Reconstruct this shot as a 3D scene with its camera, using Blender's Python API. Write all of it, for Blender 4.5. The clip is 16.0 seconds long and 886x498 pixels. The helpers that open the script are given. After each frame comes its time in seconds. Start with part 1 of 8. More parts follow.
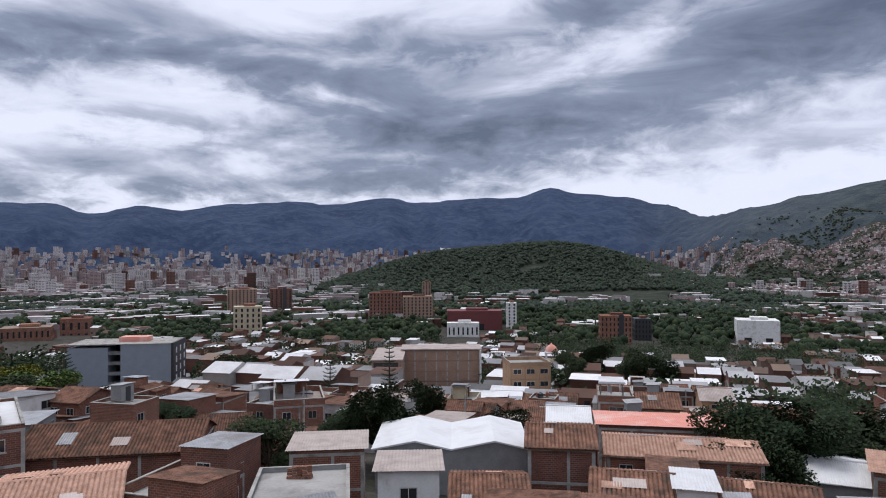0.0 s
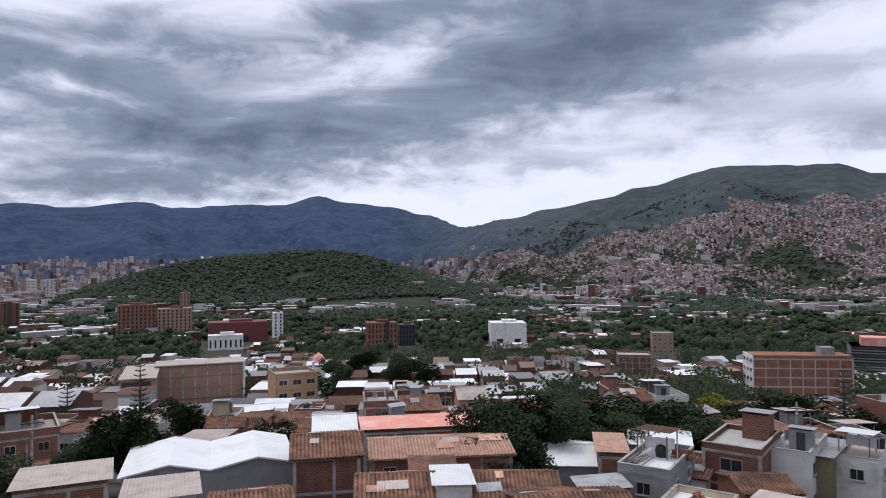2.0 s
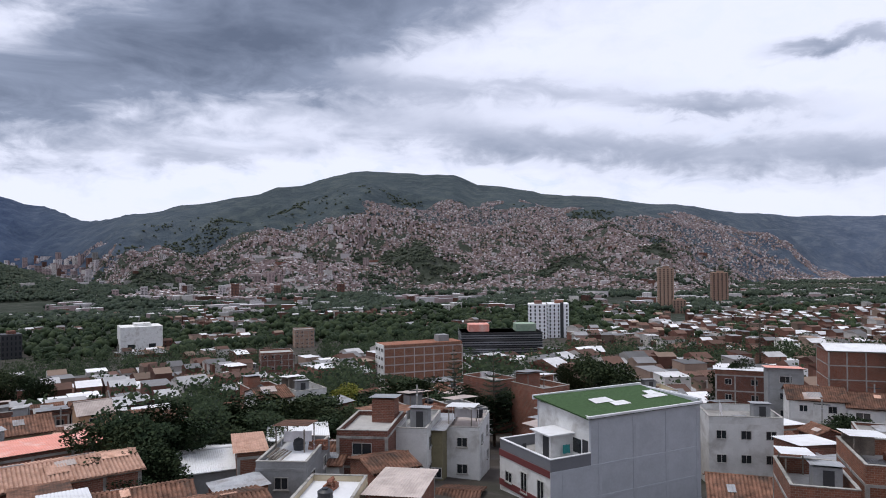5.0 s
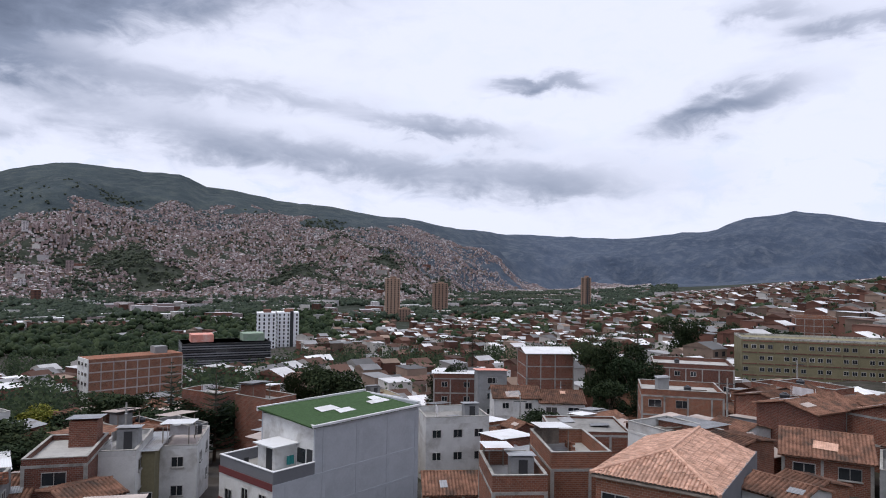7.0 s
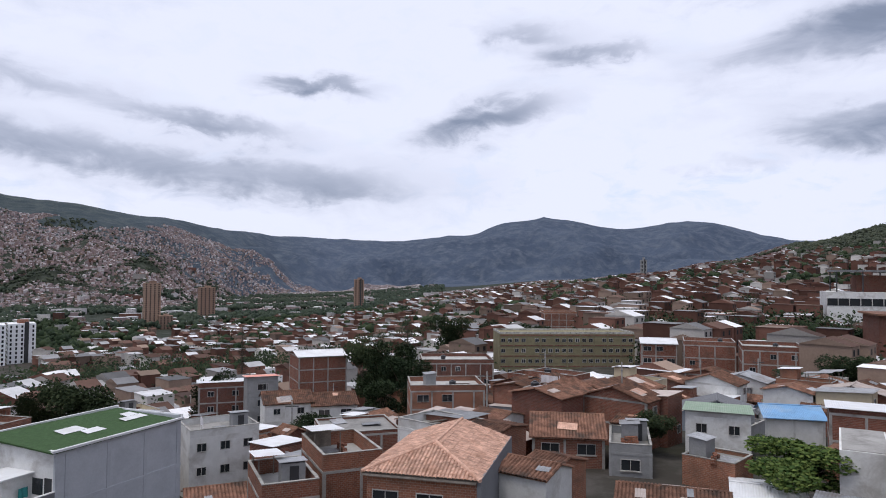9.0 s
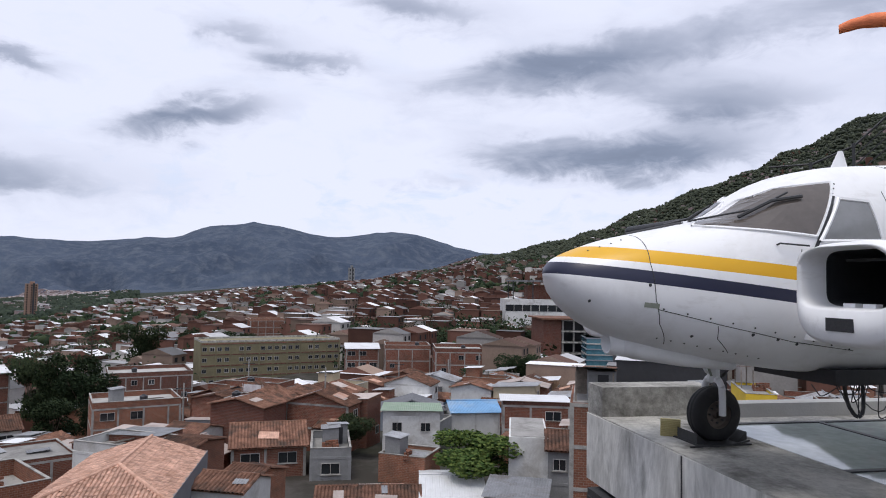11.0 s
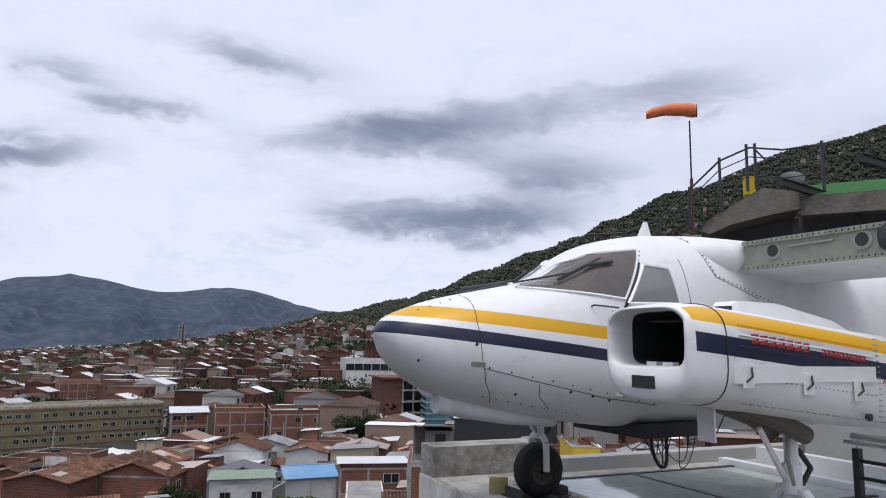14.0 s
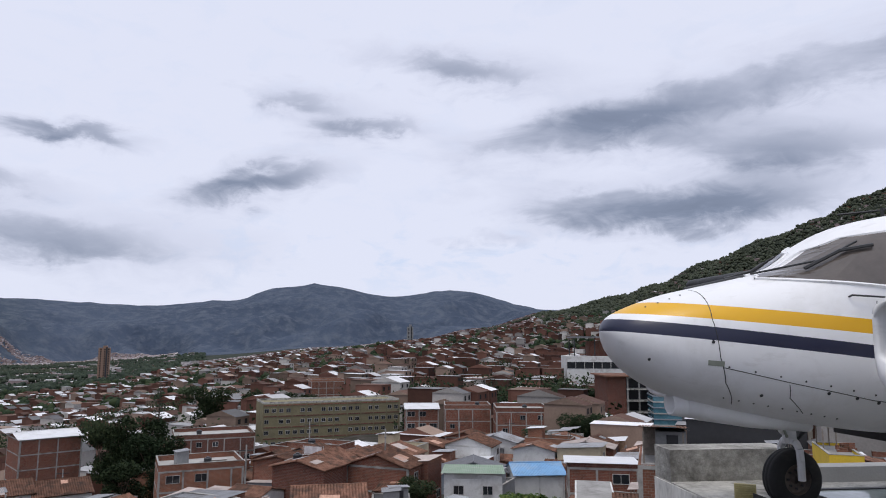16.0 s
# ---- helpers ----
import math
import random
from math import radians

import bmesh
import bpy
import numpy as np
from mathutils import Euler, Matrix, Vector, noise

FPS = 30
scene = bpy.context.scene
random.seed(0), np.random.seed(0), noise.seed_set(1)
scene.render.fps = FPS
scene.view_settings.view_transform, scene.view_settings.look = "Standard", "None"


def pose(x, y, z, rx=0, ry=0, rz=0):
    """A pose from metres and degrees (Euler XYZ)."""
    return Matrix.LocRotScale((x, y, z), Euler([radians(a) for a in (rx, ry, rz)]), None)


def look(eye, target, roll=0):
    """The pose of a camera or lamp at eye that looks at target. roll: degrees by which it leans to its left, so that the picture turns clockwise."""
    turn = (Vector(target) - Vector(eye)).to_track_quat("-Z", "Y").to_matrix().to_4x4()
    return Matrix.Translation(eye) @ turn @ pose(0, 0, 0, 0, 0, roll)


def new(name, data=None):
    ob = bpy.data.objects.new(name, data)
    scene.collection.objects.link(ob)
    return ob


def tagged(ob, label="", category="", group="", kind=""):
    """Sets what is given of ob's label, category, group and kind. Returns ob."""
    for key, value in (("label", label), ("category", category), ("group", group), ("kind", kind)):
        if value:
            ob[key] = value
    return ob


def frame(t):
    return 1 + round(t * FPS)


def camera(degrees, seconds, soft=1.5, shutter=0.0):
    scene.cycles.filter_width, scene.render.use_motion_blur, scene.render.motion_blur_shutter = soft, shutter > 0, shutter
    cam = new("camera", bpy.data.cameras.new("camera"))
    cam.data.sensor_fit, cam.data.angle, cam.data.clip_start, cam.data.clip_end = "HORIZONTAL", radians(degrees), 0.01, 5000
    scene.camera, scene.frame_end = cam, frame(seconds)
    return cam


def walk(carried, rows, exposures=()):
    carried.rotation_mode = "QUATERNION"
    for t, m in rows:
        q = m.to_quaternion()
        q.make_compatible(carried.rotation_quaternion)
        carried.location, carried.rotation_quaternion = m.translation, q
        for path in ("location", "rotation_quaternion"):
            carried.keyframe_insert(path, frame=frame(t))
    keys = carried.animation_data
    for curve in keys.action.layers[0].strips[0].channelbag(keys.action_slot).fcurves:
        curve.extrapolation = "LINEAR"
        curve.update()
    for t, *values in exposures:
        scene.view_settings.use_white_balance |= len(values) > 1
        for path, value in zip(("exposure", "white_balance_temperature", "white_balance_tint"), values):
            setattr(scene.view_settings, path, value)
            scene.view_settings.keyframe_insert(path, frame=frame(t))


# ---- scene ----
cam = camera(66.2, 16.0, soft=1.0)
# seconds, eye x y z, heading clockwise from +y, pitch up, lean to the right
ROWS = [
    (0.0, 0.028, 0.550, -0.006, 0.00, 0.62, 0.24),
    (0.5, 0.063, 0.541, -0.004, 5.52, 0.77, 0.26),
    (1.0, 0.098, 0.533, -0.002, 10.14, 0.97, 0.33),
    (1.5, 0.134, 0.525, 0.000, 14.66, 1.11, 0.34),
    (2.0, 0.170, 0.516, 0.002, 19.39, 1.22, 0.42),
    (2.5, 0.207, 0.506, 0.004, 23.89, 1.22, 0.45),
    (3.0, 0.243, 0.496, 0.005, 28.17, 1.18, 0.51),
    (5.5, 0.416, 0.239, -0.002, 54.45, 0.98, 0.14),
    (6.0, 0.451, 0.218, -0.006, 60.13, 1.24, -0.27),
    (6.5, 0.486, 0.203, -0.005, 65.42, 1.49, -0.65),
    (7.0, 0.520, 0.195, 0.001, 70.99, 1.70, -0.96),
    (7.5, 0.554, 0.184, 0.007, 76.76, 1.83, -0.91),
    (8.0, 0.587, 0.171, 0.010, 81.35, 1.88, -0.67),
    (10.5, 0.457, -0.125, -0.013, 106.66, 2.72, -0.78),
    (11.0, 0.468, -0.204, -0.007, 113.98, 2.99, -1.08),
    (11.5, 0.474, -0.269, -0.005, 120.39, 3.36, -1.23),
    (12.0, 0.474, -0.312, -0.003, 125.03, 3.83, -1.26),
    (12.5, 0.474, -0.328, -0.007, 128.18, 4.65, -1.24),
    (13.0, 0.470, -0.329, -0.005, 129.41, 5.85, -1.22),
    (13.5, 0.465, -0.325, -0.002, 128.95, 7.05, -1.19),
    (14.0, 0.465, -0.316, 0.000, 127.13, 8.13, -1.08),
    (14.5, 0.473, -0.304, 0.001, 124.02, 8.74, -0.92),
    (15.0, 0.477, -0.293, 0.010, 119.49, 8.79, -0.63),
    (15.5, 0.481, -0.281, 0.013, 114.72, 8.47, -0.31),
    (16.0, 0.481, -0.263, 0.012, 109.08, 7.80, -0.17),
]


def heading(az, el=0.0):
    a, e = radians(az), radians(el)
    return Vector((math.sin(a) * math.cos(e), math.cos(a) * math.cos(e), math.sin(e)))


walk(cam, [(t, look((x, y, z), Vector((x, y, z)) + heading(az, el), -lean)) for t, x, y, z, az, el, lean in ROWS],
     exposures=[(0.0, 0.06), (3.0, 0.14), (5.5, 0.15), (8.0, 0.1), (13.0, 0.06), (16.0, -0.06)])

# ---- sky and sun ----
world = bpy.data.worlds.new("overcast_sky")
scene.world = world
world.use_nodes = True
wt = world.node_tree
wt.nodes.clear()


def nd(tree, kind, **kw):
    n = tree.nodes.new(kind)
    for k, v in kw.items():
        if k == "op":
            n.operation = v
        elif k == "blend":
            n.blend_type = v
        elif k == "dtype":
            n.data_type = v
    return n


def put(tree, sock, value):
    if hasattr(value, "is_output"):
        tree.links.new(value, sock)
    else:
        sock.default_value = value


def calc(tree, op, a, b=0.0, clamp=False):
    n = tree.nodes.new("ShaderNodeMath")
    n.operation, n.use_clamp = op, clamp
    put(tree, n.inputs[0], a)
    put(tree, n.inputs[1], b)
    return n.outputs[0]


def mix(tree, fac, a, b, blend="MIX"):
    n = tree.nodes.new("ShaderNodeMix")
    n.data_type, n.blend_type = "RGBA", blend
    put(tree, n.inputs[0], fac)
    for s, v in ((n.inputs[6], a), (n.inputs[7], b)):
        if isinstance(v, tuple):
            v = (*v, 1.0)[:4]
        put(tree, s, v)
    return n.outputs[2]


def ramp(tree, fac, *stops):
    n = tree.nodes.new("ShaderNodeValToRGB")
    while len(n.color_ramp.elements) < len(stops):
        n.color_ramp.elements.new(0.5)
    for e, (p, c) in zip(n.color_ramp.elements, stops):
        e.position = p
        e.color = (c, c, c, 1) if isinstance(c, float) else (*c, 1)
    put(tree, n.inputs[0], fac)
    return n.outputs[0]


def noise_tex(tree, vec, scale, detail=4.0, rough=0.55, distort=0.0):
    n = tree.nodes.new("ShaderNodeTexNoise")
    if vec is not None:
        tree.links.new(vec, n.inputs["Vector"])
    n.inputs["Scale"].default_value, n.inputs["Detail"].default_value = scale, detail
    n.inputs["Roughness"].default_value, n.inputs["Distortion"].default_value = rough, distort
    return n.outputs["Fac"]


def combine(tree, x, y, z=0.0):
    n = tree.nodes.new("ShaderNodeCombineXYZ")
    for s, v in zip(n.inputs, (x, y, z)):
        put(tree, s, v)
    return n.outputs[0]


# banks of cloud: heading, elevation, half width, half height, tilt, thickness
HEAVY = [(3, 10.2, 17, 2.7, 1, 0.85), (20, 13.6, 13, 2.0, 8, 0.7), (33, 17.2, 12, 2.0, 9, 0.6), (38, 22, 16, 3.0, 3, 0.8), (-29, 16.5, 7, 2.2, 10, 0.4), (-12, 14.8, 8, 1.8, -5, 0.55),
         (-4, 17.5, 7, 1.6, 0, 0.4), (-29, 5.6, 10, 1.6, 0, 0.55), (-14, 5.6, 9, 1.2, -2, 0.55), (-7, 7.2, 8, 1.1, -3, 0.4), (12, 19, 8, 1.6, 12, 0.3), (-27, 10.6, 5, 0.9, 0, 0.35), (-55, 12, 14, 6, 0, 0.5)]
BROKEN = [(48, 10.5, 11, 2.0, -4, 0.34), (57, 14, 8, 1.0, -5, 0.26), (30, 8.2, 8, 0.9, 6, 0.22), (43, 14, 8, 1.1, -4, 0.32), (70, 11.6, 7, 0.9, -5, 0.5), (76, 7.3, 12, 1.6, 0, 0.42), (62, 8.9, 9, 1.2, -4, 0.34)]
SMALL = [(80.3, 15.3, 3.4, 0.7, 0, 0.52), (93.4, 12.9, 5.0, 1.3, 16, 0.56), (103.5, 17.6, 3.4, 0.7, 4, 0.34), (125, 17.8, 9.5, 1.7, 9, 0.55), (135, 14.6, 7, 1.7, -3, 0.46), (124, 10.6, 8, 1.5, -4, 0.5),
         (133, 10.8, 6, 1.2, 0, 0.42), (97, 19.8, 5, 1.0, -8, 0.3), (110, 22.5, 7, 1.3, -6, 0.42), (145, 20, 8, 2, 6, 0.4), (112.5, 8.8, 2.6, 0.5, 0, 0.25), (160, 13, 10, 3, 0, 0.4)]


def clouds():
    way = wt.nodes.new("ShaderNodeTexCoord").outputs["Generated"]
    sep = wt.nodes.new("ShaderNodeSeparateXYZ")
    wt.links.new(way, sep.inputs[0])
    x, y, z = sep.outputs
    up = calc(wt, "MAXIMUM", z, 0.0)
    low = calc(wt, "ADD", up, 0.16)
    u, v = calc(wt, "DIVIDE", x, low), calc(wt, "DIVIDE", y, low)
    # the layer of cloud, seen from below, and finer billows near the eye's own scale
    sheet = combine(wt, calc(wt, "MULTIPLY", u, 0.62), v, 6.4)
    big = noise_tex(wt, sheet, 0.8, 5.0, 0.5, 0.4)
    fine = noise_tex(wt, combine(wt, calc(wt, "MULTIPLY", x, 5.5), calc(wt, "MULTIPLY", y, 5.5), calc(wt, "MULTIPLY", z, 20.0)), 0.9, 8.0, 0.55, 0.5)
    wisp = noise_tex(wt, combine(wt, calc(wt, "MULTIPLY", x, 12.0), calc(wt, "MULTIPLY", y, 12.0), calc(wt, "MULTIPLY", z, 26.0)), 1.2, 8.0, 0.6, 0.4)
    deg = 180 / math.pi
    az = calc(wt, "MULTIPLY", calc(wt, "ARCTAN2", x, y), deg)
    el = calc(wt, "MULTIPLY", calc(wt, "ARCSINE", z), deg)
    az = calc(wt, "ADD", az, calc(wt, "MULTIPLY", calc(wt, "SUBTRACT", fine, 0.5), 12.0))
    el = calc(wt, "ADD", el, calc(wt, "MULTIPLY", calc(wt, "SUBTRACT", wisp, 0.5), 4.0))
    spot = combine(wt, az, el, 0.0)
    bank = 0.0
    for a, e, wa, we, tilt, thick in HEAVY + [(*q[:5], q[5] * 0.8) for q in BROKEN + SMALL]:
        mp = wt.nodes.new("ShaderNodeMapping")
        mp.vector_type = "TEXTURE"
        mp.inputs["Location"].default_value, mp.inputs["Rotation"].default_value, mp.inputs["Scale"].default_value = (a, e, 0), (0, 0, radians(tilt)), (wa, we, 1)
        wt.links.new(spot, mp.inputs[0])
        dot = wt.nodes.new("ShaderNodeVectorMath")
        dot.operation = "DOT_PRODUCT"
        wt.links.new(mp.outputs[0], dot.inputs[0])
        wt.links.new(mp.outputs[0], dot.inputs[1])
        bank = calc(wt, "ADD", bank, calc(wt, "MULTIPLY", calc(wt, "POWER", 0.5, dot.outputs["Value"]), thick))
    bank = calc(wt, "MULTIPLY", calc(wt, "SUBTRACT", 1.0, calc(wt, "POWER", 0.27, bank)), 1.08)
    # how far the view turns from the heavy bank of cloud to the thin one
    away = calc(wt, "ADD", calc(wt, "MULTIPLY", x, 0.86), calc(wt, "MULTIPLY", y, -0.5))
    thin = calc(wt, "MULTIPLY", calc(wt, "ADD", away, 0.46), 1.3, True)
    thick_side = calc(wt, "SUBTRACT", 1.0, thin)
    grain = calc(wt, "ADD", calc(wt, "MULTIPLY", calc(wt, "SUBTRACT", fine, 0.5), 1.0), calc(wt, "MULTIPLY", calc(wt, "SUBTRACT", big, 0.5), 0.8))
    grain = calc(wt, "ADD", grain, calc(wt, "MULTIPLY", calc(wt, "SUBTRACT", wisp, 0.5), 0.5))
    amount = calc(wt, "ADD", calc(wt, "ADD", calc(wt, "MULTIPLY", thick_side, 0.75), 0.25), calc(wt, "MULTIPLY", bank, 0.6))
    body = calc(wt, "ADD", bank, calc(wt, "MULTIPLY", grain, amount))
    body = calc(wt, "ADD", body, calc(wt, "MULTIPLY", thick_side, -0.05))
    cloud = ramp(wt, body, (0.04, (0.83, 0.865, 1.03)), (0.20, (0.73, 0.765, 0.93)), (0.35, (0.48, 0.52, 0.66)), (0.54, (0.262, 0.306, 0.425)), (0.95, (0.122, 0.15, 0.225)))
    # thin places where the blue shows through, low over the ridges
    blue = calc(wt, "MULTIPLY", calc(wt, "MULTIPLY", ramp(wt, wisp, (0.52, 0.0), (0.66, 1.0)), thin), calc(wt, "MULTIPLY", ramp(wt, up, (0.05, 0.0), (0.12, 1.0), (0.2, 0.2)), 0.6))
    cloud = mix(wt, calc(wt, "MULTIPLY", blue, calc(wt, "SUBTRACT", 1.0, calc(wt, "MULTIPLY", body, 3.0, True))), cloud, (0.60, 0.74, 1.0))
    sky = wt.nodes.new("ShaderNodeTexSky")
    sky.sky_type, sky.sun_disc = "NISHITA", False
    sky.sun_elevation, sky.sun_rotation = radians(SUN_UP), radians(SUN_AZ)
    clear = mix(wt, 1.0, sky.outputs[0], (0.10, 0.10, 0.10), "MULTIPLY")
    whole = mix(wt, 0.95, clear, cloud)
    bg, out = wt.nodes.new("ShaderNodeBackground"), wt.nodes.new("ShaderNodeOutputWorld")
    wt.links.new(whole, bg.inputs[0])
    bg.inputs[1].default_value = 0.97
    wt.links.new(bg.outputs[0], out.inputs[0])


SUN_UP, SUN_AZ = 72.0, 322.0
clouds()
sun_data = bpy.data.lights.new("sun", "SUN")
sun_data.energy, sun_data.angle, sun_data.color = 1.5, radians(22), (1.0, 0.95, 0.88)
sun = new("sun", sun_data)
sun.matrix_world = look(heading(SUN_AZ, SUN_UP) * 50, (0, 0, 0))


# ---- materials ----
def mat(name, col, rough=0.8, var=0.25, scale=1.2, bump=0.15, bscale=25.0, metal=0.0, stain=None, stain_amt=0.5, stain_scale=0.35, per=0.0, island=0.0, stretch=(1, 1, 1)):
    m = bpy.data.materials.new(name)
    m.use_nodes = True
    t = m.node_tree
    b = t.nodes["Principled BSDF"]
    vec = t.nodes.new("ShaderNodeTexCoord").outputs["Object"]
    mp = t.nodes.new("ShaderNodeMapping")
    mp.inputs["Scale"].default_value = stretch
    t.links.new(vec, mp.inputs[0])
    rnd = t.nodes.new("ShaderNodeObjectInfo").outputs["Random"]
    vec = mp.outputs[0]
    shift = t.nodes.new("ShaderNodeVectorMath")
    shift.operation = "ADD"
    t.links.new(vec, shift.inputs[0])
    t.links.new(combine(t, calc(t, "MULTIPLY", rnd, 37.0), calc(t, "MULTIPLY", rnd, 91.0), 0.0), shift.inputs[1])
    vec = shift.outputs[0]
    f1 = noise_tex(t, vec, scale, 5.0, 0.6)
    f2 = noise_tex(t, vec, scale * 9, 4.0, 0.6)
    f = calc(t, "ADD", calc(t, "MULTIPLY", f1, 0.6), calc(t, "MULTIPLY", f2, 0.4))
    lo, hi = tuple(c * (1 - var) for c in col), tuple(min(1.0, c * (1 + var)) for c in col)
    c = mix(t, ramp(t, f, (0.36, 0.0), (0.64, 1.0)), lo, hi)
    if stain:
        s = ramp(t, noise_tex(t, vec, stain_scale, 6.0, 0.65, 0.4), (0.5, 0.0), (0.66, 1.0))
        c = mix(t, calc(t, "MULTIPLY", s, stain_amt), c, stain)
    if per or island:
        r = rnd if per else t.nodes.new("ShaderNodeNewGeometry").outputs["Random Per Island"]
        k = per or island
        c = mix(t, 1.0, c, ramp(t, r, (0.0, 1.0 - k), (1.0, 1.0)), "MULTIPLY")
    t.links.new(c, b.inputs["Base Color"])
    b.inputs["Roughness"].default_value, b.inputs["Metallic"].default_value = rough, metal
    b.inputs["Specular IOR Level"].default_value = 0.18 if rough >= 0.85 else 0.5
    if bump:
        bp = t.nodes.new("ShaderNodeBump")
        bp.inputs["Strength"].default_value, bp.inputs["Distance"].default_value = bump, 0.05
        t.links.new(noise_tex(t, vec, bscale, 4.0), bp.inputs["Height"])
        t.links.new(bp.outputs[0], b.inputs["Normal"])
    return m


def brick_mat(name, c1, c2, mortar, stain=(0.10, 0.075, 0.06), wide=0.33, tall=0.16):
    m = mat(name, c1, 0.9, bump=0)
    t = m.node_tree
    b = t.nodes["Principled BSDF"]
    co = t.nodes.new("ShaderNodeTexCoord").outputs["Object"]
    sep = t.nodes.new("ShaderNodeSeparateXYZ")
    t.links.new(co, sep.inputs[0])
    br = t.nodes.new("ShaderNodeTexBrick")
    t.links.new(combine(t, calc(t, "ADD", sep.outputs[0], sep.outputs[1]), sep.outputs[2]), br.inputs[0])
    for k, v in (("Color1", (*c1, 1)), ("Color2", (*c2, 1)), ("Mortar", (*mortar, 1)), ("Scale", 1.0), ("Mortar Size", 0.012), ("Brick Width", wide), ("Row Height", tall)):
        br.inputs[k].default_value = v
    rnd = t.nodes.new("ShaderNodeObjectInfo").outputs["Random"]
    big = noise_tex(t, co, 0.5, 6.0, 0.65, 0.3)
    c = mix(t, calc(t, "MULTIPLY", ramp(t, big, (0.48, 0.0), (0.7, 1.0)), 0.6), br.outputs["Color"], stain)
    c = mix(t, calc(t, "MULTIPLY", ramp(t, noise_tex(t, co, 3.0, 4.0), (0.5, 0.0), (0.72, 1.0)), 0.35), c, tuple(min(1, v * 1.5) for v in c1))
    c = mix(t, 1.0, c, ramp(t, rnd, (0.0, (0.62, 0.62, 0.66)), (0.5, (0.88, 0.80, 0.77)), (1.0, (1.06, 1.02, 0.98))), "MULTIPLY")
    t.links.new(c, b.inputs["Base Color"])
    bp = t.nodes.new("ShaderNodeBump")
    bp.inputs["Strength"].default_value, bp.inputs["Distance"].default_value = 0.5, 0.02
    bp.invert = True
    t.links.new(br.outputs["Fac"], bp.inputs["Height"])
    t.links.new(bp.outputs[0], b.inputs["Normal"])
    return m


def glass_mat(name, col, rough=0.08, spec=0.6):
    m = mat(name, col, rough, 0.2, 0.8, 0.0)
    m.node_tree.nodes["Principled BSDF"].inputs["Specular IOR Level"].default_value = spec
    return m


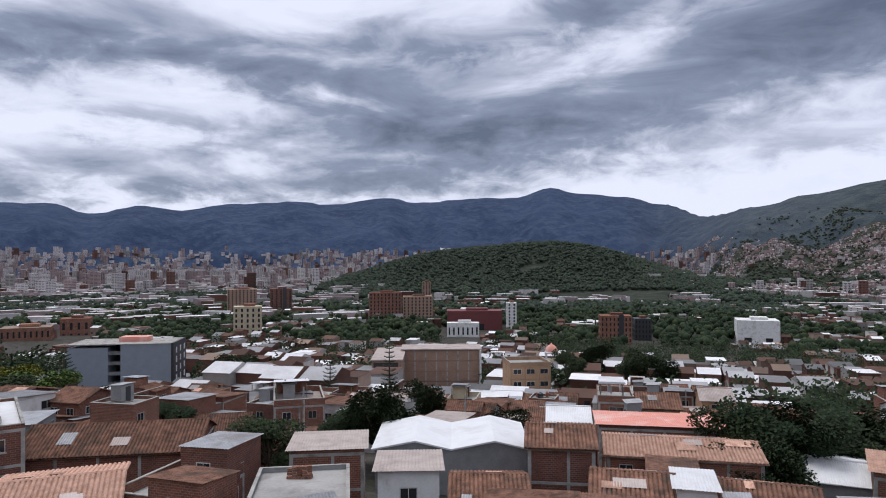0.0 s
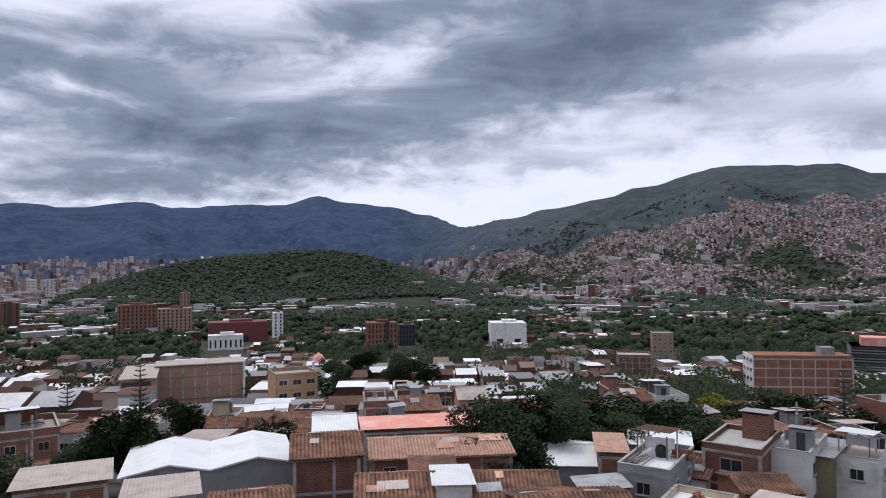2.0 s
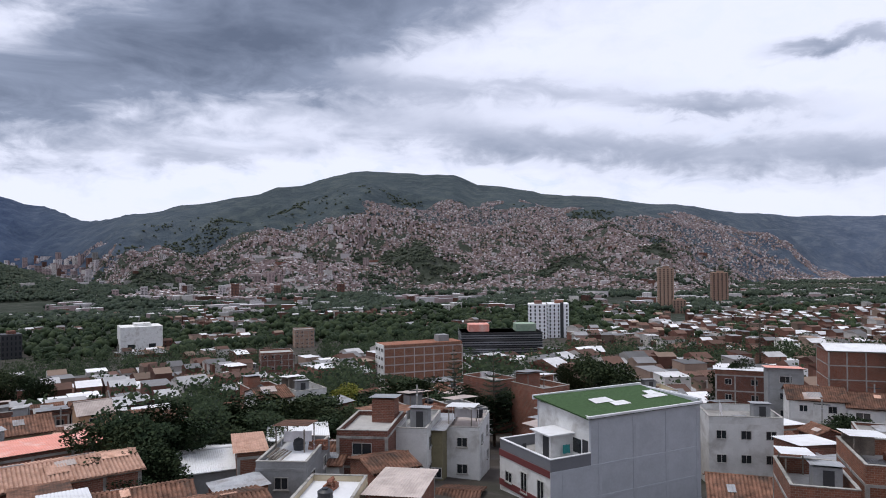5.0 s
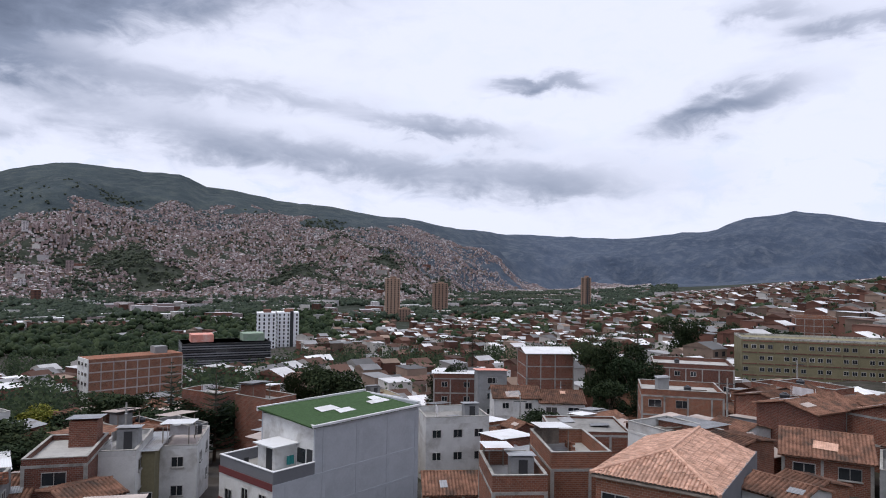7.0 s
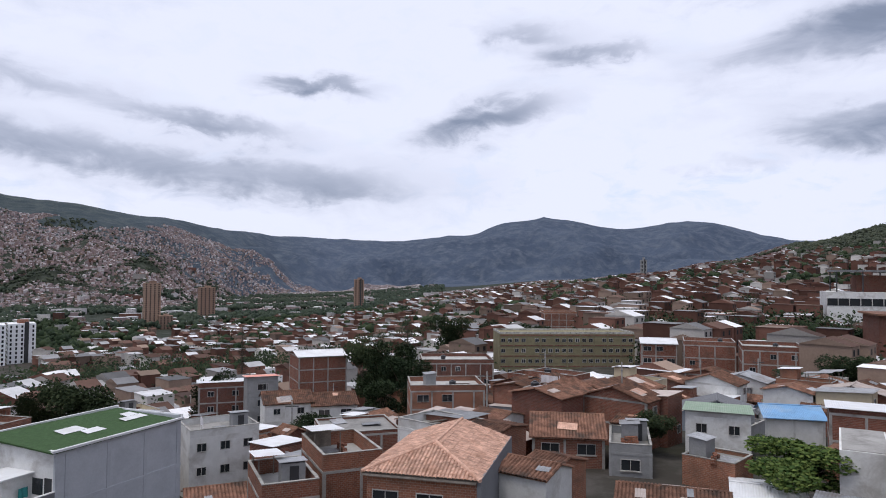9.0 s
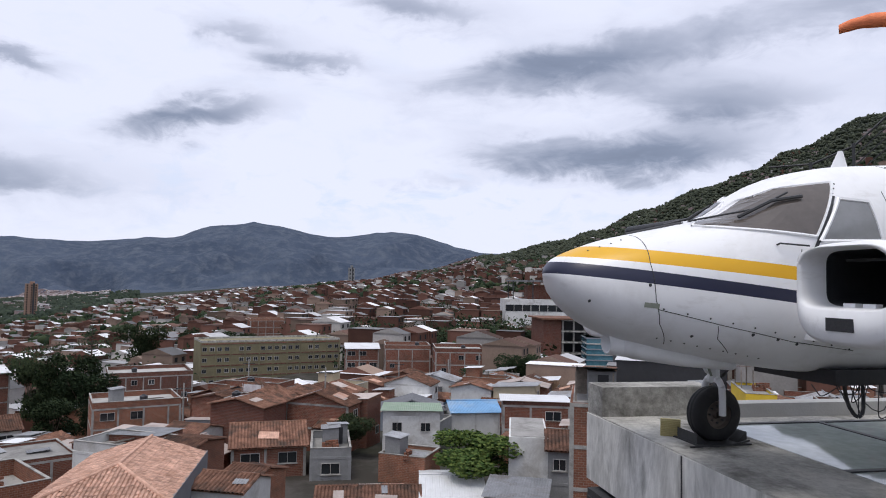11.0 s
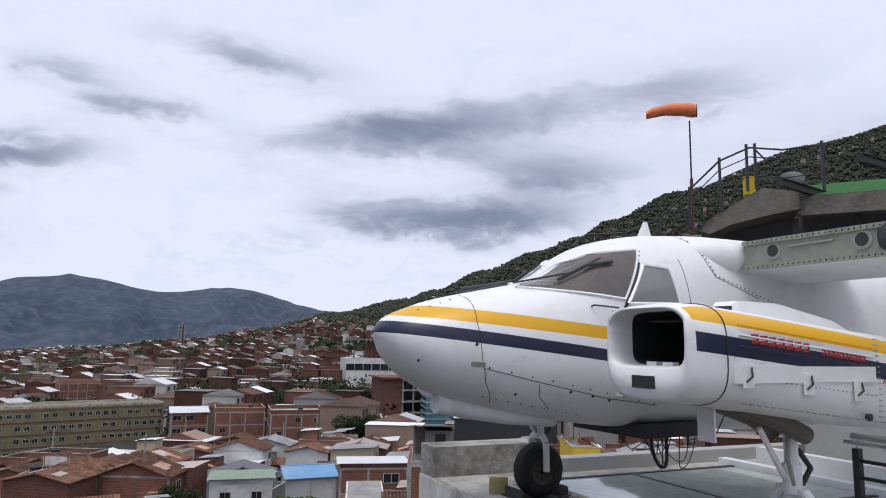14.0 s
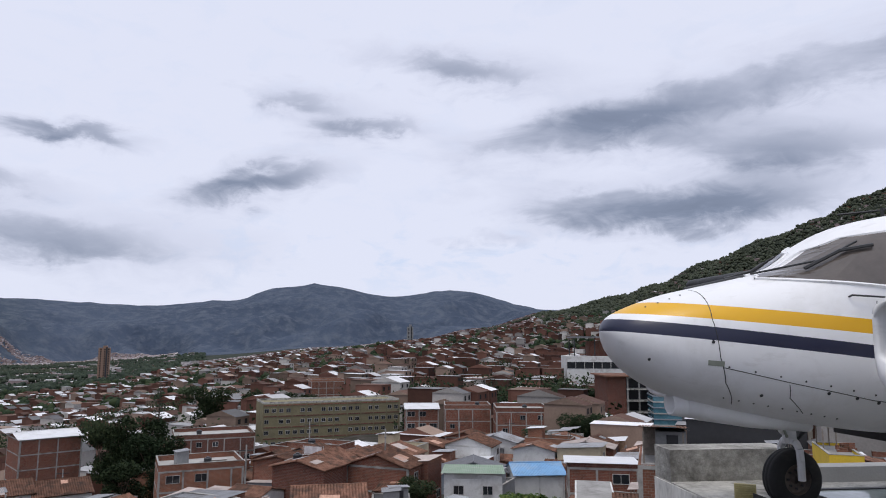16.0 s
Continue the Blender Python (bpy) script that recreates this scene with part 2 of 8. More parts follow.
M = {
    "brick": brick_mat("hollow_clay_brick", (0.245, 0.105, 0.073), (0.165, 0.07, 0.05), (0.3, 0.255, 0.22)),
    "brick2": brick_mat("orange_clay_brick", (0.30, 0.138, 0.088), (0.23, 0.102, 0.068), (0.34, 0.28, 0.23)),
    "tan": brick_mat("tan_block", (0.34, 0.235, 0.18), (0.30, 0.205, 0.16), (0.34, 0.28, 0.23), (0.22, 0.155, 0.12), 0.4, 0.2),
    "white": mat("white_wash", (0.70, 0.70, 0.69), 0.85, 0.1, 0.8, 0.15, stain=(0.32, 0.29, 0.26), stain_amt=0.55, per=0.22),
    "cream": mat("cream_render", (0.62, 0.53, 0.38), 0.85, 0.1, 0.8, 0.15, stain=(0.28, 0.23, 0.18), stain_amt=0.4, per=0.25),
    "brightw": mat("white_tower_paint", (0.80, 0.81, 0.83), 0.8, 0.05, 0.3, 0.1),
    "ochre": mat("ochre_render", (0.42, 0.27, 0.17), 0.85, 0.12, 0.8, 0.15, stain=(0.2, 0.14, 0.09), per=0.2),
    "olive": mat("olive_yellow_render", (0.215, 0.192, 0.118), 0.88, 0.14, 0.5, 0.15, stain=(0.13, 0.115, 0.08), stain_amt=0.5),
    "greyr": mat("grey_cement_render", (0.27, 0.275, 0.28), 0.9, 0.16, 0.7, 0.25, stain=(0.17, 0.17, 0.17), stain_amt=0.5, per=0.15),
    "greyp": mat("grey_painted_block", (0.40, 0.42, 0.455), 0.8, 0.08, 0.6, 0.2, 8.0, stain=(0.31, 0.325, 0.355), stain_amt=0.5),
    "greyd": mat("dark_grey_paint", (0.15, 0.155, 0.17), 0.8, 0.08, 0.6, 0.1),
    "slate": mat("slate_blue_render", (0.24, 0.27, 0.31), 0.8, 0.08, 0.6, 0.1),
    "maroon": mat("maroon_paint", (0.14, 0.035, 0.036), 0.7, 0.1),
    "black": mat("black_cladding", (0.03, 0.031, 0.035), 0.55, 0.15),
    "slabc": mat("slab_concrete", (0.62, 0.61, 0.58), 0.92, 0.3, 1.4, 0.5, 14.0, stain=(0.13, 0.125, 0.11), stain_amt=0.8, stain_scale=1.3, stretch=(1, 1, 0.3)),
    "conc": mat("raw_concrete", (0.34, 0.33, 0.31), 0.92, 0.2, 0.9, 0.35, 14.0, stain=(0.12, 0.115, 0.105), stain_amt=0.75, stain_scale=0.6),
    "concd": mat("weathered_concrete", (0.43, 0.42, 0.39), 0.93, 0.34, 1.3, 0.5, 12.0, stain=(0.055, 0.052, 0.045), stain_amt=0.85, stain_scale=0.9),
    "terrace": mat("pale_cement_terrace", (0.42, 0.41, 0.395), 0.9, 0.14, 0.5, 0.2, stain=(0.19, 0.18, 0.17), stain_amt=0.6, per=0.45),
    "clay": mat("clay_roof_tile", (0.205, 0.108, 0.075), 0.9, 0.6, 1.3, 0.4, 9.0, stain=(0.065, 0.05, 0.042), stain_amt=0.9, stain_scale=0.45, per=0.5),
    "clayn": mat("new_clay_roof_tile", (0.60, 0.37, 0.28), 0.85, 0.3, 2.2, 0.3, 9.0, stain=(0.36, 0.19, 0.125), stain_amt=0.6, stain_scale=0.8, island=0.35),
    "zinc": mat("zinc_sheet", (0.36, 0.37, 0.39), 0.5, 0.25, 0.9, 0.1, 6.0, 0.35, stain=(0.17, 0.13, 0.1), stain_amt=0.6, per=0.5),
    "wsheet": mat("white_metal_sheet", (0.70, 0.71, 0.73), 0.55, 0.06, 0.6, 0.05, stain=(0.5, 0.49, 0.47), stain_amt=0.5, per=0.12),
    "fibre": mat("pinkish_fibre_cement", (0.50, 0.43, 0.40), 0.9, 0.14, 1.0, 0.15, stain=(0.25, 0.21, 0.19), per=0.3),
    "salmon": mat("salmon_sheet", (0.66, 0.27, 0.21), 0.7, 0.1, 0.8, 0.05, stain=(0.7, 0.6, 0.56)),
    "bluer": mat("blue_sheet", (0.16, 0.33, 0.55), 0.6, 0.15, 0.8, 0.05, stain=(0.33, 0.4, 0.48)),
    "greenr": mat("green_sheet", (0.22, 0.30, 0.22), 0.75, 0.12, 0.8, 0.05, stain=(0.35, 0.36, 0.32)),
    "turf": mat("green_roof_felt", (0.045, 0.085, 0.035), 0.95, 0.25, 3.0, 0.3, 60.0),
    "turf2": mat("artificial_turf", (0.04, 0.135, 0.04), 0.95, 0.2, 3.0, 0.4, 80.0),
    "pane": glass_mat("dark_window_glass", (0.022, 0.026, 0.03)),
    "bglass": glass_mat("blue_green_glass", (0.08, 0.19, 0.24), 0.12),
    "frame": mat("window_frame_paint", (0.55, 0.54, 0.52), 0.6, 0.1, bump=0.0, per=0.6),
    "steel": mat("dark_painted_steel", (0.03, 0.031, 0.033), 0.5, 0.15, 6.0, 0.05),
    "inox": mat("brushed_stainless", (0.62, 0.63, 0.64), 0.28, 0.08, 4.0, 0.0, metal=1.0),
    "plank": mat("weathered_timber", (0.27, 0.235, 0.2), 0.9, 0.35, 2.0, 0.3, stretch=(1, 8, 1), per=0.4),
    "bark": mat("tree_bark", (0.115, 0.09, 0.07), 0.95, 0.3, 4.0, 0.5, 18.0),
    "asphalt": mat("asphalt", (0.065, 0.065, 0.068), 0.9, 0.2, 1.0, 0.25, 30.0),
    "tank": mat("black_plastic_tank", (0.02, 0.022, 0.028), 0.45, 0.15),
    "taxi": mat("yellow_car_paint", (0.75, 0.5, 0.03), 0.25, 0.03, bump=0.0),
    "yellow": mat("yellow_wall_paint", (0.68, 0.48, 0.04), 0.75, 0.1),
    "orange": mat("orange_fabric", (0.85, 0.24, 0.10), 0.8, 0.12, 3.0, 0.2),
    "rubber": mat("tyre_rubber", (0.017, 0.017, 0.018), 0.75, 0.25, 5.0, 0.15, stain=(0.06, 0.055, 0.05), stain_amt=0.4, stain_scale=3.0),
    "cloth": mat("washed_cloth", (0.6, 0.58, 0.6), 0.9, 0.15),
    "teal": mat("teal_cloth", (0.04, 0.22, 0.22), 0.9, 0.2),
}


def leaf_mat(name, dark, light):
    m = mat(name, dark, 0.75, 0.3, 0.6, 0.0, island=0.45)
    t = m.node_tree
    b = t.nodes["Principled BSDF"]
    r = t.nodes.new("ShaderNodeNewGeometry").outputs["Random Per Island"]
    o = t.nodes.new("ShaderNodeObjectInfo").outputs["Random"]
    c = mix(t, ramp(t, r, (0.25, 0.0), (1.0, 1.0)), dark, light)
    c = mix(t, 1.0, c, ramp(t, o, (0.0, (0.75, 0.85, 0.8)), (1.0, (1.2, 1.1, 1.0))), "MULTIPLY")
    t.links.new(c, b.inputs["Base Color"])
    b.inputs["Specular IOR Level"].default_value = 0.12
    return m


M["leaf"] = leaf_mat("dark_tree_leaves", (0.016, 0.028, 0.014), (0.042, 0.058, 0.028))
M["leaf2"] = leaf_mat("fresh_tree_leaves", (0.04, 0.075, 0.02), (0.14, 0.18, 0.05))
M["leafy"] = leaf_mat("yellow_green_leaves", (0.09, 0.11, 0.02), (0.26, 0.25, 0.06))
M["pine"] = leaf_mat("araucaria_needles", (0.014, 0.026, 0.016), (0.045, 0.06, 0.035))


# ---- building blocks ----
def done(bm, name, material, parent=None, smooth=False):
    me = bpy.data.meshes.new(name)
    bm.to_mesh(me)
    bm.free()
    for x in material if isinstance(material, (list, tuple)) else (material,):
        me.materials.append(M[x] if isinstance(x, str) else x)
    if smooth:
        me.shade_smooth()
    ob = new(name, me)
    ob.parent = parent
    return ob


def part(name, bm, material, parent, label="", smooth=False):
    ob = done(bm, name, material, parent, smooth)
    return tagged(ob, label=label) if label else ob


def thing(name, at, turn, label, category, group=""):
    ob = new(name)
    ob.empty_display_size = 0.3
    ob.matrix_basis = pose(*at, 0, 0, turn)
    return tagged(ob, label, category, group)


def box(bm, x0, x1, y0, y1, z0, z1, slot=0):
    v = [bm.verts.new(p) for p in product((x0, x1), (y0, y1), (z0, z1))]
    for a in ((0, 1, 3, 2), (4, 6, 7, 5), (0, 4, 5, 1), (2, 3, 7, 6), (0, 2, 6, 4), (1, 5, 7, 3)):
        bm.faces.new([v[i] for i in a]).material_index = slot
    return v


def product(*axes):
    out = [()]
    for a in axes:
        out = [o + (v,) for o in out for v in a]
    return out


def B(*boxes):
    bm = bmesh.new()
    for b in boxes:
        box(bm, *b)
    return bm


def tube(bm, a, b, r0, r1=None, n=8, cap=True):
    a, b = Vector(a), Vector(b)
    r1 = r0 if r1 is None else r1
    d = (b - a).normalized()
    s = d.orthogonal().normalized()
    t = d.cross(s)
    rings = []
    for c, r in ((a, r0), (b, r1)):
        rings.append([bm.verts.new(c + r * (math.cos(2 * math.pi * i / n) * s + math.sin(2 * math.pi * i / n) * t)) for i in range(n)])
    for i in range(n):
        bm.faces.new((rings[0][i], rings[0][(i + 1) % n], rings[1][(i + 1) % n], rings[1][i]))
    if cap:
        bm.faces.new(rings[0][::-1])
        bm.faces.new(rings[1])


def loft(bm, rings, close=True, cap0=False, cap1=False):
    vs = [[bm.verts.new(p) for p in r] for r in rings]
    n = len(rings[0])
    for a, b in zip(vs, vs[1:]):
        for i in range(n if close else n - 1):
            bm.faces.new((a[i], a[(i + 1) % n], b[(i + 1) % n], b[i]))
    if cap0:
        bm.faces.new(vs[0][::-1])
    if cap1:
        bm.faces.new(vs[-1])
    return vs


def at(az, d, z=0.0):
    return Vector((d * math.sin(radians(az)), d * math.cos(radians(az)), z))


def rise(el, d):
    return d * math.tan(radians(el))


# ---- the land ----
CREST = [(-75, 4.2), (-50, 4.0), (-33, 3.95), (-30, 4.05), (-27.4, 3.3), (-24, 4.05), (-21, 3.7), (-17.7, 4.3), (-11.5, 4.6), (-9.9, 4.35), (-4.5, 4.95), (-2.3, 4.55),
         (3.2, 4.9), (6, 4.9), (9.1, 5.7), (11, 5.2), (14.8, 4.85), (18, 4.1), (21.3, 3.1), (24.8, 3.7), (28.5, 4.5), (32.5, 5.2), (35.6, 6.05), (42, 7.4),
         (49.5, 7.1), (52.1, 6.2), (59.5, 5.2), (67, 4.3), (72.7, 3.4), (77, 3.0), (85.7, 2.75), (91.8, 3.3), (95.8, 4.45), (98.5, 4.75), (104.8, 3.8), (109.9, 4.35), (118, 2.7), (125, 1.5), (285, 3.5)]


HILL = [(78, -2.4), (90, -1.7), (100, -0.7), (107, 0.0), (112, 0.9), (118, 2.3), (124, 3.6), (126.4, 4.4), (130.7, 6.15), (135, 7.75), (138.6, 8.95), (141, 10.25), (146.6, 12.4), (156.4, 15.1), (162.8, 16.0), (200, 18.0), (285, 3.0)]


def smooth(a, b, x):
    t = min(1.0, max(0.0, (x - a) / (b - a)))
    return t * t * (3 - 2 * t)


def along_list(rows, az):
    i = next((k for k, (a, _) in enumerate(rows) if a >= az), len(rows))
    i = min(max(i, 1), len(rows) - 1)
    (a0, e0), (a1, e1) = rows[i - 1], rows[i]
    return e0 + (e1 - e0) * smooth(a0, a1, az)


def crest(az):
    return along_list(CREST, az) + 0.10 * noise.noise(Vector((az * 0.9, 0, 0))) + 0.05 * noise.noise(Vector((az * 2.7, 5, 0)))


def ground(x, y):
    r = math.hypot(x, y)
    az = math.degrees(math.atan2(x, y))
    if az < -75:
        az += 360
    elif az > 285:
        az -= 360
    down = r * math.cos(radians(az - 15))
    z = -19.0 - 5.5 * smooth(60, 165, r) * smooth(58, 75, az)
    down -= 10 + 36 * (1 - smooth(40, 75, az))
    if down > 0:
        z -= 61 * (1 - math.exp(-down / 330))
    if az > 78:
        # the hillside behind rises towards the south-east
        e = along_list(HILL, az)
        z += (min(r, 1500) * math.tan(radians(e)) - z) * smooth(180, 1500, r) * smooth(78, 92, az)
    # the wooded hill in the valley
    hx, hy = 285, 1690
    along, across = (x - hx), (y - hy)
    z += 106 * math.exp(-((along / 290) ** 2 + (across / 260) ** 2)) + 52 * math.exp(-(((x + 60) / 200) ** 2 + ((y - 1690) / 220) ** 2))
    # mountains round the valley
    west = smooth(17, 26, az) * (1 - smooth(66, 80, az))
    start, top = 3000 - 1500 * west, 4500 - 1100 * west
    if az > 119:
        f = 1 - smooth(119, 128, az)
    else:
        f = 1.0
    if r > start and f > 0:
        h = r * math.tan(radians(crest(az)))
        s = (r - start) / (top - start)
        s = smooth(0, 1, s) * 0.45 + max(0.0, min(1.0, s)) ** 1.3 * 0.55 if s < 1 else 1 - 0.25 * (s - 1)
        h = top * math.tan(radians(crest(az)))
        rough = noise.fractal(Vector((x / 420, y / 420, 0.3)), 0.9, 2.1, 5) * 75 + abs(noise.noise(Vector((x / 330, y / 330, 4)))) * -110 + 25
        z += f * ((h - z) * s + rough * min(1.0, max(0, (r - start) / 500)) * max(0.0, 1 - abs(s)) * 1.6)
    return z


def land(name, r0, r1, nr, material, a0=-75, a1=285, na=360, ring=True):
    me = bpy.data.meshes.new(name)
    rs = [r0 * (r1 / r0) ** (i / nr) for i in range(nr + 1)]
    vs, fs = [], []
    for r in rs:
        for j in range(na if ring else na + 1):
            p = at(a0 + (a1 - a0) * j / na, r)
            vs.append((p.x, p.y, ground(p.x, p.y)))
    for i in range(nr):
        for j in range(na):
            n = na if ring else na + 1
            k = (j + 1) % n
            fs.append((i * n + j, i * n + k, (i + 1) * n + k, (i + 1) * n + j))
    me.from_pydata(vs, [], fs)
    me.materials.append(material)
    me.shade_smooth()
    return new(name, me)


def land_mat(name, cols, scale, bump, dist):
    m = mat(name, cols[0], 0.95, 0.3, scale, 0)
    t = m.node_tree
    b = t.nodes["Principled BSDF"]
    co = t.nodes.new("ShaderNodeTexCoord").outputs["Object"]
    f1, f2 = noise_tex(t, co, scale, 7.0, 0.62, 0.3), noise_tex(t, co, scale * 7, 6.0, 0.65)
    c = mix(t, ramp(t, f1, (0.38, 0.0), (0.62, 1.0)), cols[0], cols[1])
    c = mix(t, ramp(t, f2, (0.45, 0.0), (0.68, 1.0)), c, cols[2])
    t.links.new(c, b.inputs["Base Color"])
    b.inputs["Specular IOR Level"].default_value = 0.1
    bp = t.nodes.new("ShaderNodeBump")
    bp.inputs["Strength"].default_value, bp.inputs["Distance"].default_value = bump, dist
    t.links.new(calc(t, "ADD", f2, calc(t, "MULTIPLY", f1, 3.0)), bp.inputs["Height"])
    t.links.new(bp.outputs[0], b.inputs["Normal"])
    return m


M["town"] = land_mat("town_ground", ((0.055, 0.047, 0.042), (0.034, 0.038, 0.028), (0.09, 0.082, 0.076)), 0.03, 0.3, 0.5)
M["valley"] = land_mat("wooded_valley_floor", ((0.022, 0.03, 0.021), (0.034, 0.04, 0.03), (0.06, 0.066, 0.055)), 0.006, 0.6, 6.0)
# blue distance haze over the mountain woods is painted into these colours
M["slope"] = land_mat("hazy_wooded_mountain", ((0.050, 0.068, 0.104), (0.068, 0.089, 0.130), (0.102, 0.122, 0.156)), 0.0026, 0.7, 26.0)


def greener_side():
    """The nearer western range is greener than the haze-tinted far ones, with a slow change between."""
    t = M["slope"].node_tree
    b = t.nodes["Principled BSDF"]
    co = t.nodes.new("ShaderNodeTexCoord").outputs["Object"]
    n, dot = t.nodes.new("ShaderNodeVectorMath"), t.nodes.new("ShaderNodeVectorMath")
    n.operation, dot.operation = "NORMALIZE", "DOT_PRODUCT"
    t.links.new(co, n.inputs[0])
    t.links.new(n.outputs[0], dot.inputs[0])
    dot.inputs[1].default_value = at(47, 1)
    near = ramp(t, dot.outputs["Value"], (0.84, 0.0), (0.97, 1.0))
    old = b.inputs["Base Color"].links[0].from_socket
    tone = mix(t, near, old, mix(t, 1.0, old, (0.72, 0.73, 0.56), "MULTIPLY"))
    # the northern range is the darkest, its painted haze a deeper blue
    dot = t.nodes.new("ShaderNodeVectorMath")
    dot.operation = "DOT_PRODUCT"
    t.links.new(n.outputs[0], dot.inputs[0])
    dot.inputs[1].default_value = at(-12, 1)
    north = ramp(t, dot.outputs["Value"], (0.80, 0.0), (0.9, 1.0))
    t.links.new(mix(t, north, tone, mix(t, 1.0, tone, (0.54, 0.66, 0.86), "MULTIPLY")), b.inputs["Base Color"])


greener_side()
tagged(land("ground", 1.5, 700, 60, M["town"], na=240), kind="structure")
tagged(land("ground_valley", 700, 2400, 50, M["valley"], na=540), kind="structure")
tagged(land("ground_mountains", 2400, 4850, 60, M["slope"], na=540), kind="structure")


# ---- houses ----
def ribbed(bm, p, ex, ey, w, d, pitch, amp, slot=0, rows=1):
    """A ribbed sheet from corner p along ex (across the ribs) and ey (down the slope)."""
    n = max(2, int(w / pitch))
    up = ex.cross(ey).normalized()
    if up.z < 0:
        up = -up
    prof = ((0.0, 0.0), (0.25, 0.85), (0.5, 1.0), (0.75, 0.85))
    xs = [(i + f, h) for i in range(n) for f, h in prof] + [(n, 0.0)]
    grid = []
    for j in range(rows + 1):
        sag = 0.0 if j in (0, rows) else -0.02
        grid.append([bm.verts.new(p + ex * (w * x / n) + ey * (d * j / rows) + up * (amp * h + sag)) for x, h in xs])
    for a, b in zip(grid, grid[1:]):
        for i in range(len(xs) - 1):
            bm.faces.new((a[i], a[i + 1], b[i + 1], b[i])).material_index = slot


def roof_gable(w, d, h, z, over, tile=True, patches=0, seed=0):
    """Two slopes with the ridge along x; material slots: tile, wall, patch sheet."""
    rnd = random.Random(seed)
    bm = bmesh.new()
    rise_, half = h, d / 2 + over
    run = math.hypot(half, rise_ * half / (d / 2))
    for s in (-1, 1):
        ex, ey = Vector((1, 0, 0)), Vector((0, s * half, -rise_ * half / (d / 2))).normalized()
        ribbed(bm, Vector((-w / 2 - over, 0, z + rise_ + 0.06)), Vector((1, 0, 0)), ey, w + 2 * over, run, 0.3 if tile else 0.2, 0.12 if tile else 0.03, rows=4)
        box_at = [(-w / 2 - over, w / 2 + over)]
        for x0, x1 in box_at:
            v = [bm.verts.new(q) for q in ((x0, 0, z + rise_), (x1, 0, z + rise_), (x1, s * half, z - rise_ * over / (d / 2)), (x0, s * half, z - rise_ * over / (d / 2)))]
            bm.faces.new(v)
        for _ in range(patches):
            x, q, b = rnd.uniform(-w / 2, w / 2 - 2.4), rnd.uniform(0.0, 0.55), rnd.uniform(0.5, 2.4)
            skew = Matrix.Rotation(rnd.uniform(-0.12, 0.12), 3, ex.cross(ey))
            ribbed(bm, Vector((x, 0, z + rise_ + 0.17)) + ey * run * q, skew @ ex, skew @ ey, b, min(run * rnd.uniform(0.2, 0.44), 2.6), 0.18, 0.03, slot=rnd.choice((1, 2, 3)))
    # ridge cap
    for s in (-1, 1):
        tube(bm, (-w / 2 - over, 0, z + rise_ + 0.09), (w / 2 + over, 0, z + rise_ + 0.09), 0.12, n=6) if s == 1 else None
    return bm


WINDOWS = {}


def window_set(kind):
    """Shared meshes of a window: frame, pane and sill, 1 m wide and high before scaling."""
    if kind not in WINDOWS:
        w, h = {"small": (1.0, 1.0), "wide": (1.7, 1.1), "tall": (0.9, 1.9), "slit": (0.5, 1.5)}[kind]
        f = B((-w / 2 - 0.06, -w / 2, -0.03, 0.07, 0, h), (w / 2, w / 2 + 0.06, -0.03, 0.07, 0, h), (-w / 2, w / 2, -0.03, 0.07, h - 0.06, h),
              (-w / 2, w / 2, -0.03, 0.07, 0, 0.06), (-0.025, 0.025, -0.02, 0.05, 0.06, h - 0.06))
        me = []
        for nm, bm, m in (("frame", f, "frame"), ("pane", B((-w / 2, w / 2, -0.02, 0.015, 0.06, h - 0.06)), "pane"), ("sill", B((-w / 2 - 0.14, w / 2 + 0.14, -0.03, 0.13, -0.08, 0)), "conc")):
            d = bpy.data.meshes.new(nm)
            bm.to_mesh(d)
            bm.free()
            d.materials.append(M[m])
            me.append(d)
        WINDOWS[kind] = me
    return WINDOWS[kind]


def window(parent, x, y, z, turn, kind="small", sill=True):
    f, p, s = window_set(kind)
    ob = new("window", f)
    ob.parent = parent
    ob.matrix_basis = pose(x, y, z, 0, 0, turn)
    q = new("pane", p)
    q.parent = ob
    if sill:
        q = new("sill", s)
        q.parent = ob
    return ob


def face_windows(parent, w, d, sides, z0, floors, storey, kind, every, rnd, skip=0.2, sill=True):
    for s in sides:
        span = w if s in "fb" else d
        n = max(1, int(span / every))
        for fl, i in product(range(floors), range(n)):
            if rnd.random() < skip:
                continue
            u = (i + 0.5) / n * span - span / 2
            z = z0 + fl * storey + (0.35 if kind == "tall" else 1.0)
            x, y, a = {"f": (u, -d / 2, 180), "b": (u, d / 2, 0), "l": (-w / 2, u, 90), "r": (w / 2, u, -90)}[s]
            window(parent, x, y, z, a, kind, sill)


def water_tank(x, y, z, r=0.6, h=1.1, m="tank", label="black plastic water tank on a roof"):
    ob = thing("water_tank", (x, y, z), 0, label, "water tank", "roof tanks")
    bm = bmesh.new()
    prof = ((0, r * 0.86), (0.04, r * 0.88), (h * 0.42, r * 0.95), (h * 0.45, r), (h * 0.5, r), (h * 0.53, r * 0.95), (h * 0.86, r), (h, r * 0.62))
    loft(bm, [[(q * math.cos(i * math.pi / 8), q * math.sin(i * math.pi / 8), zz) for i in range(16)] for zz, q in prof], cap0=True, cap1=True)
    part("body", bm, m, ob, smooth=False)
    bm = bmesh.new()
    tube(bm, (0, 0, h), (0, 0, h + 0.1), r * 0.45, r * 0.4, 12)
    part("lid", bm, m, ob)
    return ob


